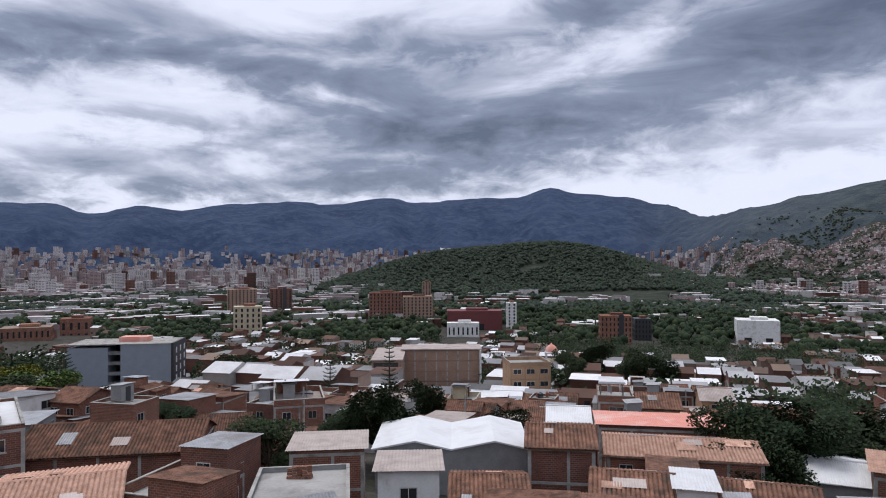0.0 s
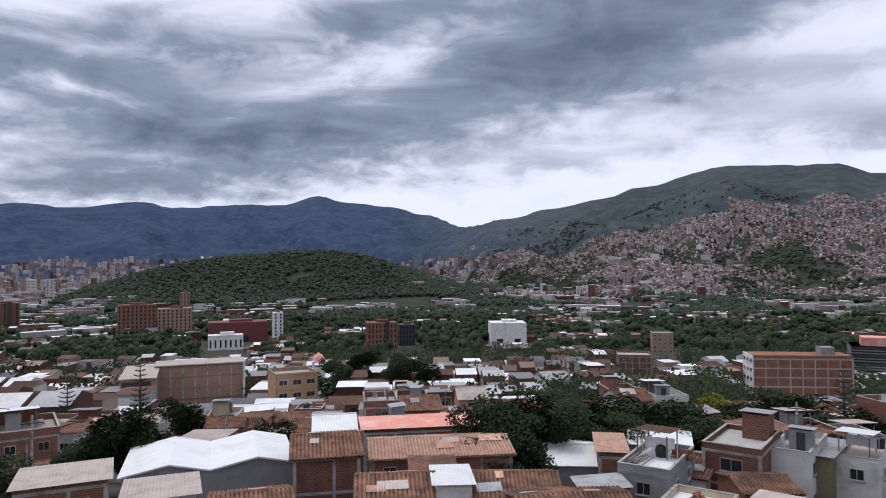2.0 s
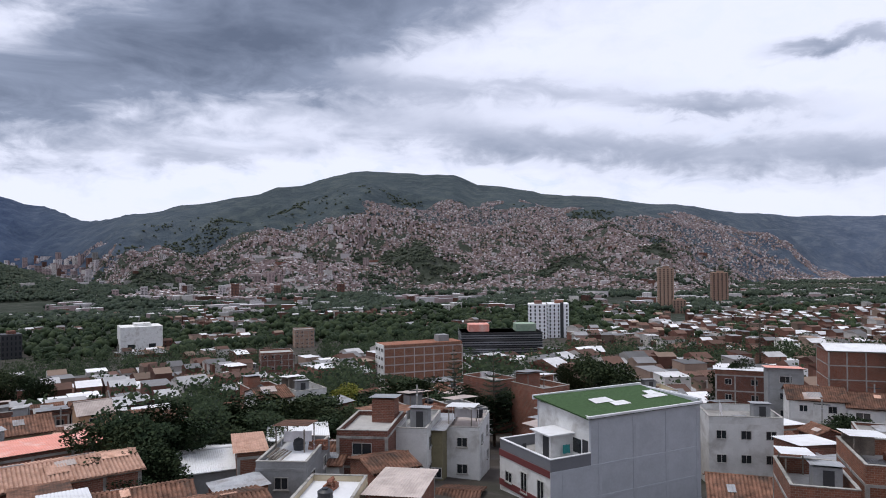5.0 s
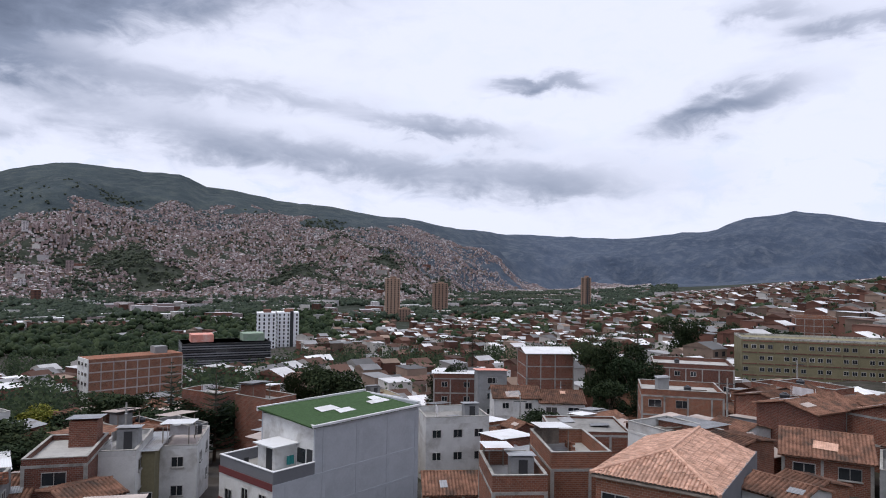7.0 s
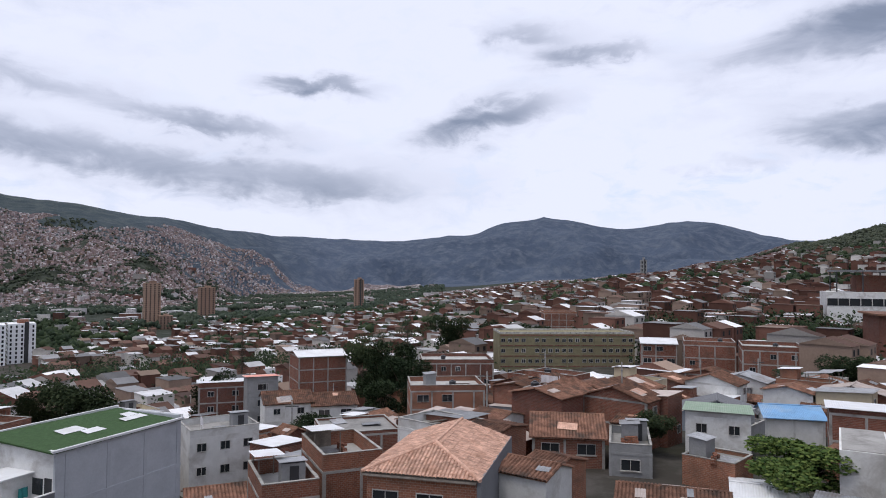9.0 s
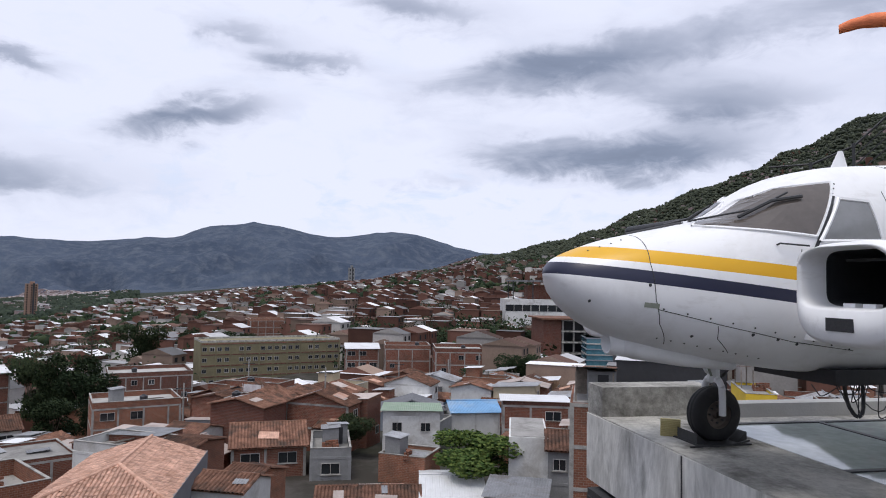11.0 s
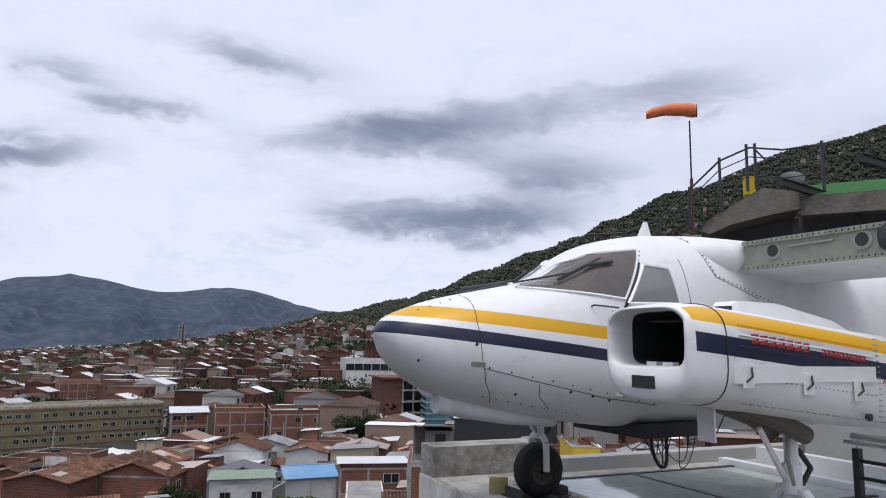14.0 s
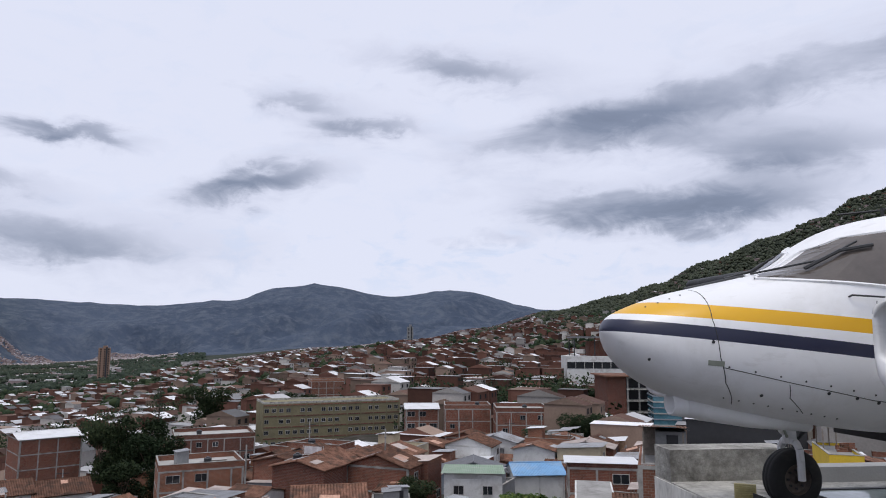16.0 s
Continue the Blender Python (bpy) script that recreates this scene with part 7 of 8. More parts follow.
def aircraft():
    turn = math.degrees(math.atan2(0.986, 0.164))
    ob = thing("aircraft", (5.04, -6.4, DECK), turn, "white twin-engine aeroplane with yellow and navy stripes on a concrete deck", "aeroplane")
    # fuselage
    bm = bmesh.new()
    rings = []
    ms = [3.0, 2.985, 2.97, 2.94, 2.9, 2.85, 2.8] + list(np.arange(2.72, -5.5, -0.08))
    for m in ms:
        zt, zb, hw = fus_at(m)
        rings.append(super_ring(m, 0, (zt + zb) / 2, hw, (zt - zb) / 2, fus_exp_at(m), 56))
    loft(bm, rings, cap0=True, cap1=True)
    bmesh.ops.recalc_face_normals(bm, faces=bm.faces)
    body = part("fuselage", bm, "fus", ob, "white fuselage with yellow and navy stripes", True)
    ws = [(1.74, 0.545), (0.83, 0.46), (0.5, 0.97), (0.94, 0.91)]
    for s in (1, -1):
        w = part("windscreen", patch(ws, 12, 0.008, s), "cabin_glass", ob, "smoked windscreen")
        part("windscreen_frame", line_on([*ws, ws[0]], 0.014, 0.006, 12, s), "plainw", w)
        sw = [(0.80, 0.42), (0.16, 0.44), (0.24, 0.79), (0.53, 0.81)]
        g = part("side_window", patch(sw, 10, 0.009, s), "side_glass", ob, "hazy side window")
        part("side_window_frame", line_on([*sw, sw[0]], 0.018, 0.008, 10, s), "plainw", g)
        part("door_gap", patch([(0.90, 0.30), (0.83, 0.36), (0.55, 0.83), (0.60, 0.84)], 6, 0.005, s), "black", ob)
        for k, seam in enumerate(([(2.26, 0.46), (2.3, 0.2), (2.27, -0.1), (2.2, -0.3), (2.05, -0.48)], [(2.24, -0.18), (1.7, -0.30), (1.0, -0.44), (0.35, -0.52)], [(1.72, -0.31), (1.68, -0.42), (1.5, -0.55)],
                                  [(0.98, 0.35), (1.03, 0.1), (1.02, -0.1)], [(-0.25, 1.2), (-0.35, 0.85), (-0.4, 0.75), (-1.0, 0.55)], [(0.05, 0.9), (0.0, 0.4), (0.0, -0.3)])):
            part("panel_seam", line_on(seam, 0.0035, 0.0, 10, s), "steel", ob)
        bm = bmesh.new()
        for (m0, z0), (m1, z1), n in (((2.2, -0.2), (0.4, -0.53), 9), ((1.7, 0.56), (0.86, 0.44), 16), ((0.86, 0.44), (0.48, 0.93), 10), ((-0.28, 1.15), (-0.4, 0.75), 10), ((-0.4, 0.74), (-1.2, 0.5), 14), ((2.15, -0.45), (1.2, -0.62), 8), ((2.7, 0.28), (2.4, 0.38), 3)):
            for i in range(n + 1):
                p = skin(m0 + (m1 - m0) * i / n, z0 + (z1 - z0) * i / n + 0.025, 0.0, s)
                q = skin(m0 + (m1 - m0) * i / n, z0 + (z1 - z0) * i / n + 0.025, 0.006, s)
                tube(bm, p, q, 0.009, 0.006, 6)
        part("rivets", bm, "steel", ob)["kind"] = "stuff"
    # wipers, nose pipe, latch, probe, antenna
    for s in (1, -1):
        wp = bar([skin(1.72, 0.57, 0.03, s), skin(1.25, 0.66, 0.05, s), skin(0.95, 0.82, 0.05, s)], 0.009, 6, ob, "wiper_arm")
        bar([skin(1.38, 0.60, 0.035, s), skin(1.1, 0.74, 0.05, s), skin(0.86, 0.80, 0.035, s)], 0.016, 6, wp, "wiper_blade")
    bar([(2.2, -0.05, 0.475 - DECK), (1.9, -0.05, 0.54 - DECK), (1.62, -0.05, 0.60 - DECK)], 0.022, 10, ob, "nose_duct", "steel", "dark pipe along the nose")
    bar([skin(1.2, 0.38, 0.0), skin(1.2, 0.38, 0.04), skin(0.95, 0.37, 0.05)], 0.008, 6, ob, "probe", "steel")
    part("latch", patch([(2.36, -0.16), (2.24, -0.17), (2.24, -0.13), (2.36, -0.12)], 3, 0.006), "spar", ob)
    bm = bmesh.new()
    loft(bm, [[(-0.14 + x * 0.12 * (1 - f * 0.75) - f * 0.02, y * 0.02 * (1 - f * 0.6), 1.2 + f * 0.2 - DECK) for x, y in ((1, 0), (0, 1), (-1, 0), (0, -1))] for f in (0, 0.5, 1)], cap1=True)
    part("blade_antenna", bm, "plainw", ob)
    # nacelles on stub wings, with gear below
    for s in (1, -1):
        k = 1.76 * s
        low = 0.0 if s > 0 else 0.22
        bm = bmesh.new()
        sec = []
        for m, hw, zt, zb in ((1.60, 0.405, 0.30, -0.34), (1.57, 0.43, 0.33, -0.37), (1.45, 0.445, 0.345, -0.385), (1.27, 0.45, 0.345, -0.39), (0.8, 0.45, 0.31, -0.45), (0.2, 0.45, 0.26, -0.53), (-0.4, 0.44, 0.21, -0.6), (-1.0, 0.42, 0.17, -0.64), (-1.8, 0.36, 0.12, -0.58), (-2.6, 0.22, 0.05, -0.42)):
            sec.append(super_ring(m, k, (zt + zb) / 2, hw, (zt - zb) / 2, 3.4, 48))
        lip = [super_ring(1.60, k, -0.02, 0.405, 0.32, 3.4, 48), super_ring(1.615, k, 0.085, 0.385, 0.222, 5.0, 48), super_ring(1.58, k, 0.09, 0.37, 0.208, 5.5, 48), super_ring(1.52, k, 0.09, 0.365, 0.204, 6.0, 48), super_ring(1.38, k, 0.09, 0.36, 0.2, 6.0, 48)]
        loft(bm, [[(x, y, z - low) for x, y, z in r] for r in lip[::-1] + sec[1:]], cap1=True)
        bmesh.ops.recalc_face_normals(bm, faces=bm.faces)
        nac = part("engine_nacelle", bm, "nac", ob, "white engine nacelle with an open square intake", True)
        bm = bmesh.new()
        loft(bm, [super_ring(1.385, k, 0.09, 0.361, 0.201, 6.0, 48), super_ring(0.7, k, 0.09, 0.35, 0.19, 6.0, 48)], cap1=True)
        part("intake", bm, "black", nac)
        bar([(1.30, k + 0.2 * s, -0.1 - DECK), (1.30, k + 0.2 * s, 0.22 - DECK), (1.30, k - 0.25 * s, 0.22 - DECK)], 0.012, 6, nac, "intake_frame", "steel")
        part("lower_scoop", B((1.585, 1.613, k - 0.13, k + 0.1, -0.275 - DECK, -0.185 - DECK)), "black", nac)
        for j in (-0.08, 0.08):
            part("bracket", B((1.4, 1.46, k + j - 0.05, k + j + 0.05, -0.115 - DECK, -0.085 - DECK)), "plainw", nac)
        bm = bmesh.new()
        rr = super_ring(1.27, k, -0.022, 0.4515, 0.369, 3.4, 48)
        for a, b in zip(rr, rr[1:] + rr[:1]):
            tube(bm, a, b, 0.005, n=5, cap=False)
        part("cowl_seam", bm, "steel", nac)
        if s == 1:
            y = k + 0.447
            for z0, m0, m1 in ((0.20, 1.15, -0.45), (0.13, 1.15, -0.45), (0.05, 1.15, -0.45)):
                bar([(m0, y + 0.003, z0 - DECK + 0.09 * (m0 - 1.27)), (m1, y - 0.004, z0 - DECK + 0.09 * (m1 - 1.27))], 0.008, 6, nac, "cowl_rib", "nac")
            bm = bmesh.new()
            for (m0, z0), (m1, z1), n in (((1.2, -0.17), (-0.45, -0.33), 30), ((1.2, -0.04), (-0.45, -0.2), 1), ((-0.5, 0.12), (-0.52, -0.5), 14), ((-0.95, 0.1), (-0.97, -0.5), 14), ((1.1, -0.36), (-0.6, -0.55), 22)):
                for i in range(n + 1):
                    p = (m0 + (m1 - m0) * i / n, z0 + (z1 - z0) * i / n)
                    tube(bm, (p[0], y - 0.03, p[1] - DECK), (p[0], y + 0.006, p[1] - DECK), 0.007, 0.005, 6)
            part("rivets", bm, "zinc", nac)["kind"] = "stuff"
            part("cowl_panel", B((-0.45, 1.22, y - 0.01, y + 0.008, -0.2 - DECK - 0.02, -0.1 - DECK)), "plainw", nac)
            for m0 in (1.08, 0.42, -0.2):
                z = -0.2 - DECK + 0.09 * (m0 - 1.2)
                lt = part("latch_plate", B((m0 - 0.055, m0 + 0.055, y + 0.008, y + 0.02, z - 0.04, z + 0.12)), "plainw", nac)
                bar([(m0 - 0.03, y + 0.02, z + 0.1), (m0, y + 0.05, z + 0.04), (m0 + 0.03, y + 0.02, z)], 0.008, 6, lt, "lever", "steel")
            # red marks and the readable oil note
            for m0, w, h, z0 in [(1.02 - 0.095 * i, 0.08, 0.066, 0.06) for i in range(7)] + [(0.22 - 0.056 * i, 0.044, 0.048, 0.06) for i in range(10)]:
                z = z0 - DECK + 0.0955 * (m0 - 1.02)
                part("letter_mark", B((m0 - w, m0, y + 0.002, y + 0.0045, z, z + h * 0.4), (m0 - w, m0 - w + 0.016, y + 0.002, y + 0.0045, z + h * 0.4, z + h), (m0 - w + 0.016, m0, y + 0.002, y + 0.0045, z + h * 0.75, z + h)), "redtext", nac)
            cu = bpy.data.curves.new("oil_note", "FONT")
            cu.body, cu.size, cu.extrude = "ACEITE SAE 50", 0.055, 0.001
            cu.materials.append(M["redtext"])
            tx = new("oil_note", cu)
            tx.parent = nac
            tx.matrix_basis = Matrix.Translation((-0.56, y - 0.004, -0.24 - DECK)) @ pose(0, 0, 0, 90, 0, 180)
            bm = bmesh.new()
            loft(bm, [[(m, k - 0.05 + q * w, z - DECK) for q, z in ((-1, b), (-0.7, t), (0.7, t), (1, b))] for m, w, t, b in ((0.72, 0.13, 0.36, 0.25), (0.66, 0.15, 0.40, 0.25), (0.2, 0.16, 0.40, 0.22), (-0.6, 0.12, 0.28, 0.18), (-1.0, 0.05, 0.16, 0.14))], close=False, cap0=False)
            part("air_scoop", bm, "plainw", nac, smooth=False)
            part("scoop_mouth", B((0.715, 0.725, k - 0.15, k + 0.05, 0.30 - DECK, 0.355 - DECK)), "black", nac)
            tube_bm = bmesh.new()
            tube(tube_bm, (-0.35, y - 0.03, -0.5 - DECK), (-0.35, y + 0.004, -0.5 - DECK), 0.03, n=12)
            part("drain", tube_bm, "black", nac)
        part("fairing", B((0.05, 0.9, 0.55 * s if s > 0 else 0.55 * s - 0.0, 1.4 * s, -0.42 - DECK, -0.3 - DECK)) if s > 0 else B((0.05, 0.9, -1.4, -0.55, -0.42 - DECK, -0.3 - DECK)), "plainw", ob)
        # exhaust stacks, flap plate
        for dy in (-0.12, 0.1):
            bar([(0.75, k + dy, -0.40 - DECK), (0.35, k + dy, -0.52 - DECK), (0.02, k + dy * 1.4, -0.66 - DECK)], 0.075, 12, ob, "exhaust_pipe", "exhaust")
        bm = B((0.98, 1.0, k - 0.08, k + 0.08, -0.68 - DECK, -0.38 - DECK))
        part("flap_plate", bm, "plainw", ob)
        # undercarriage
        wz = 0.335
        leg = bar([(0.02, k, 1.3), (0.02, k, 0.92)], 0.055, 12, ob, "gear_leg", "plainw", "white gear leg")
        bar([(0.02, k, 0.95), (0.02, k, 0.72)], 0.075, 12, leg, "collar", "plainw")
        for dy in (-0.17, 0.17):
            bar([(0.02, k, 0.76), (0.02, k + dy * 0.6, 0.745), (0.02, k + dy * 0.95, 0.67), (0.02, k + dy, 0.55), (0.02, k + dy, wz)], 0.042, 10, leg, "fork_tine", "plainw")
        bar([(-0.1, k - 0.02, 1.05), (-0.22, k, 0.9), (-0.1, k, 0.78), (0.0, k, 0.76)], 0.022, 8, leg, "torque_link", "steel")
        bar([(0.12, k + 0.05, 1.28), (0.2, k + 0.1, 1.0), (0.1, k + 0.07, 0.8)], 0.016, 8, leg, "brake_hose", "spar")
        bar([(0.4, k, 1.25), (0.12, k, 0.85), (0.03, k, 0.8)], 0.024, 8, leg, "drag_brace", "plainw")
        bm = bmesh.new()
        prof = ((-0.11, 0.17), (-0.125, 0.22), (-0.115, 0.285), (-0.08, 0.322), (-0.035, 0.335), (-0.03, 0.326), (-0.022, 0.335), (0.022, 0.335), (0.03, 0.326), (0.035, 0.335), (0.08, 0.322), (0.115, 0.285), (0.125, 0.22), (0.11, 0.17))
        loft(bm, [[(0.02 + r * math.cos(a), k + y, wz + r * math.sin(a)) for a in np.linspace(0, 2 * math.pi, 40, endpoint=False)] for y, r in prof])
        wheel = part("wheel", bm, "rubber", ob, "worn black tyre", True)
        bm = bmesh.new()
        loft(bm, [[(0.02 + r * math.cos(a), k + y, wz + r * math.sin(a)) for a in np.linspace(0, 2 * math.pi, 24, endpoint=False)] for y, r in ((-0.1, 0.172), (-0.06, 0.15), (-0.06, 0.06), (-0.1, 0.04), (0.1, 0.04), (0.06, 0.06), (0.06, 0.15), (0.1, 0.172))])
        part("hub", bm, "exhaust", wheel)
        bm = bmesh.new()
        for i in range(8):
            a = i * math.pi / 4
            for y in (-0.07, 0.07):
                tube(bm, (0.02 + 0.1 * math.cos(a), k + y - 0.01, wz + 0.1 * math.sin(a)), (0.02 + 0.1 * math.cos(a), k + y + 0.01, wz + 0.1 * math.sin(a)), 0.014, n=6)
        part("hub_bolts", bm, "steel", wheel)["kind"] = "stuff"
    # the pale fairing of the nose gear bay
    bm = bmesh.new()
    loft(bm, [super_ring(m, 0, zc, w, h, 2.6, 24) for m, zc, w, h in ((2.3, -0.48, 0.06, 0.05), (2.28, -0.5, 0.13, 0.1), (2.15, -0.53, 0.17, 0.115), (1.7, -0.62, 0.2, 0.09), (1.2, -0.69, 0.18, 0.06))], cap0=True, cap1=True)
    part("gear_bay_fairing", bm, "plainw", ob, "", True)
    # open-ended duct under the nose
    bm = bmesh.new()
    loft(bm, [[(m, r * math.cos(a), -0.5 - 0.12 * (2.4 - m) + r * math.sin(a) - DECK) for a in np.linspace(0, 2 * math.pi, 24, endpoint=False)] for m, r in ((2.15, 0.075), (2.41, 0.08), (2.415, 0.09), (2.41, 0.1), (1.95, 0.11))])
    duct = part("nose_vent", bm, "plainw", ob, "open white vent pipe under the nose", True)
    bm = bmesh.new()
    tube(bm, (2.16, 0, -0.53 - DECK), (2.15, 0, -0.53 - DECK), 0.078, n=20)
    part("vent_core", bm, "black", duct)
    # row of fasteners and drain holes low on the nose
    for m, z in ((2.32, 0.02), (1.9, -0.4), (2.75, -0.12), (1.4, -0.38), (1.15, -0.42), (0.95, -0.46)):
        bm = bmesh.new()
        tube(bm, skin(m, z, -0.002), skin(m, z, 0.004), 0.014, n=10)
        part("drain_hole", bm, "black", ob)
    # the open belly bay with loose cables
    part("belly_bay", B((-0.35, 0.5, -0.45, 0.58, -0.83 - DECK, -0.7 - DECK)), "black", ob)
    rnd = random.Random(9)
    for i in range(9):
        m, y = rnd.uniform(-0.4, 0.6), rnd.uniform(0.3, 0.66)
        d, sag = rnd.uniform(0.1, 0.5), rnd.uniform(0.08, 0.35)
        pts = [(m + d * u, y + 0.05 * math.sin(u * 5 + i), -0.82 - DECK - sag * 4 * u * (1 - u)) for u in np.linspace(0, 1, 9)]
        bar(pts, 0.005 if i else 0.018, 5, ob, "cable", "steel")
    bar([(0.3, 1.4, 0.55 - DECK - 1.0), (0.0, 1.0, -0.75 - DECK), (-0.3, 0.4, -0.9 - DECK)], 0.006, 5, ob, "cable", "steel")
    # wing: spar face, lower skin, root fillet, black leading edge further out
    for s in (1, -1):
        bm = bmesh.new()
        loft(bm, [[(-0.78, s * y, 0.84 + 0.005 * y - DECK), (-0.78, s * y, 1.12 + 0.005 * y - DECK), (-1.6, s * y, 1.22 - DECK), (-2.65, s * y, 1.02 - DECK), (-2.65, s * y, 0.96 - DECK), (-1.6, s * y, 0.74 - DECK)] for y in (0.5, 2.0, 7.7 if s > 0 else 2.7)], cap0=True, cap1=True)
        bmesh.ops.recalc_face_normals(bm, faces=bm.faces)
        wing = part("wing", bm, "plainw", ob, "white wing with its leading edge removed")
        part("spar_web", B((-0.78, -0.762, min(s * 0.78, s * (7.6 if s > 0 else 2.65)), max(s * 0.78, s * (7.6 if s > 0 else 2.65)), 0.86 - DECK, 1.115 - DECK)), "spar", wing, "bare primer-green spar with round holes")
        for z in (0.85, 1.105):
            part("spar_flange", B((-0.762, -0.735, min(s * 0.78, s * (7.6 if s > 0 else 2.65)), max(s * 0.78, s * (7.6 if s > 0 else 2.65)), z - 0.022 - DECK, z + 0.022 - DECK)), "spar", wing)
        for y in (1.12, 2.0, 2.9)[:3 if s > 0 else 2]:
            bm = bmesh.new()
            tube(bm, (-0.75, s * y, 1.0 - DECK), (-0.758, s * y, 1.0 - DECK), 0.062, n=18)
            h = part("lightening_hole", bm, "black", wing)
            bm = bmesh.new()
            loft(bm, [[(x, s * y + r * math.cos(a), 1.0 - DECK + r * math.sin(a)) for a in np.linspace(0, 2 * math.pi, 18, endpoint=False)] for x, r in ((-0.762, 0.1), (-0.752, 0.09), (-0.748, 0.062))])
            part("hole_rim", bm, "spar", h)
        for y0, y1 in ((1.3, 1.75), (2.2, 2.6)):
            bar([(-0.75, s * y0, 1.02 - DECK), (-0.75, s * y1, 1.03 - DECK)], 0.012, 6, wing, "stiffener", "spar")
        bm = bmesh.new()
        for z in (0.85, 1.105):
            for i in range(60 if s > 0 else 32):
                y = s * (0.85 + i * 0.055)
                tube(bm, (-0.735, y, z - DECK), (-0.728, y, z - DECK), 0.009, 0.006, 6)
        part("rivets", bm, "steel", wing)["kind"] = "stuff"
        bm = bmesh.new()
        loft(bm, [[(-0.78 + r * 0.62 * math.cos(a), s * y, 1.0 - DECK + r * math.sin(a)) for a in np.linspace(-math.pi / 2, math.pi / 2, 13)] for y, r in (((2.12, 0.01), (2.15, 0.1), (2.24, 0.15), (2.4, 0.18), (7.7, 0.18)) if s > 0 else ((2.5, 0.07), (2.7, 0.07), (5.2, 0.07), (5.3, 0.02)))], close=False)
        part("leading_edge", bm, "black", wing, "black rubber leading edge", True)
        bm = bmesh.new()
        loft(bm, [super_ring(m, s * ky, zc, w, h, 2.3, 24) for m, ky, w, zc, h in ((0.0, 0.4, 0.05, 0.98, 0.05), (-0.2, 0.43, 0.12, 0.98, 0.12), (-0.45, 0.47, 0.2, 0.975, 0.17), (-0.65, 0.5, 0.26, 0.97, 0.19), (-0.8, 0.52, 0.28, 0.97, 0.2))], cap1=True)
        part("root_fillet", bm, "plainw", wing, "", True)
    part("tail_stub", B((-5.5, -5.4, -0.5, 0.5, -0.35 - DECK, 0.95 - DECK)), "plainw", ob)
    bar([(-5.0, 0, -0.4 - DECK), (-5.1, 0, 0.3)], 0.05, 8, ob, "tail_leg", "plainw")
    bar([(-5.1, -0.06, 0.16), (-5.1, 0.06, 0.16)], 0.16, 16, ob, "tail_wheel", "rubber")


aircraft()


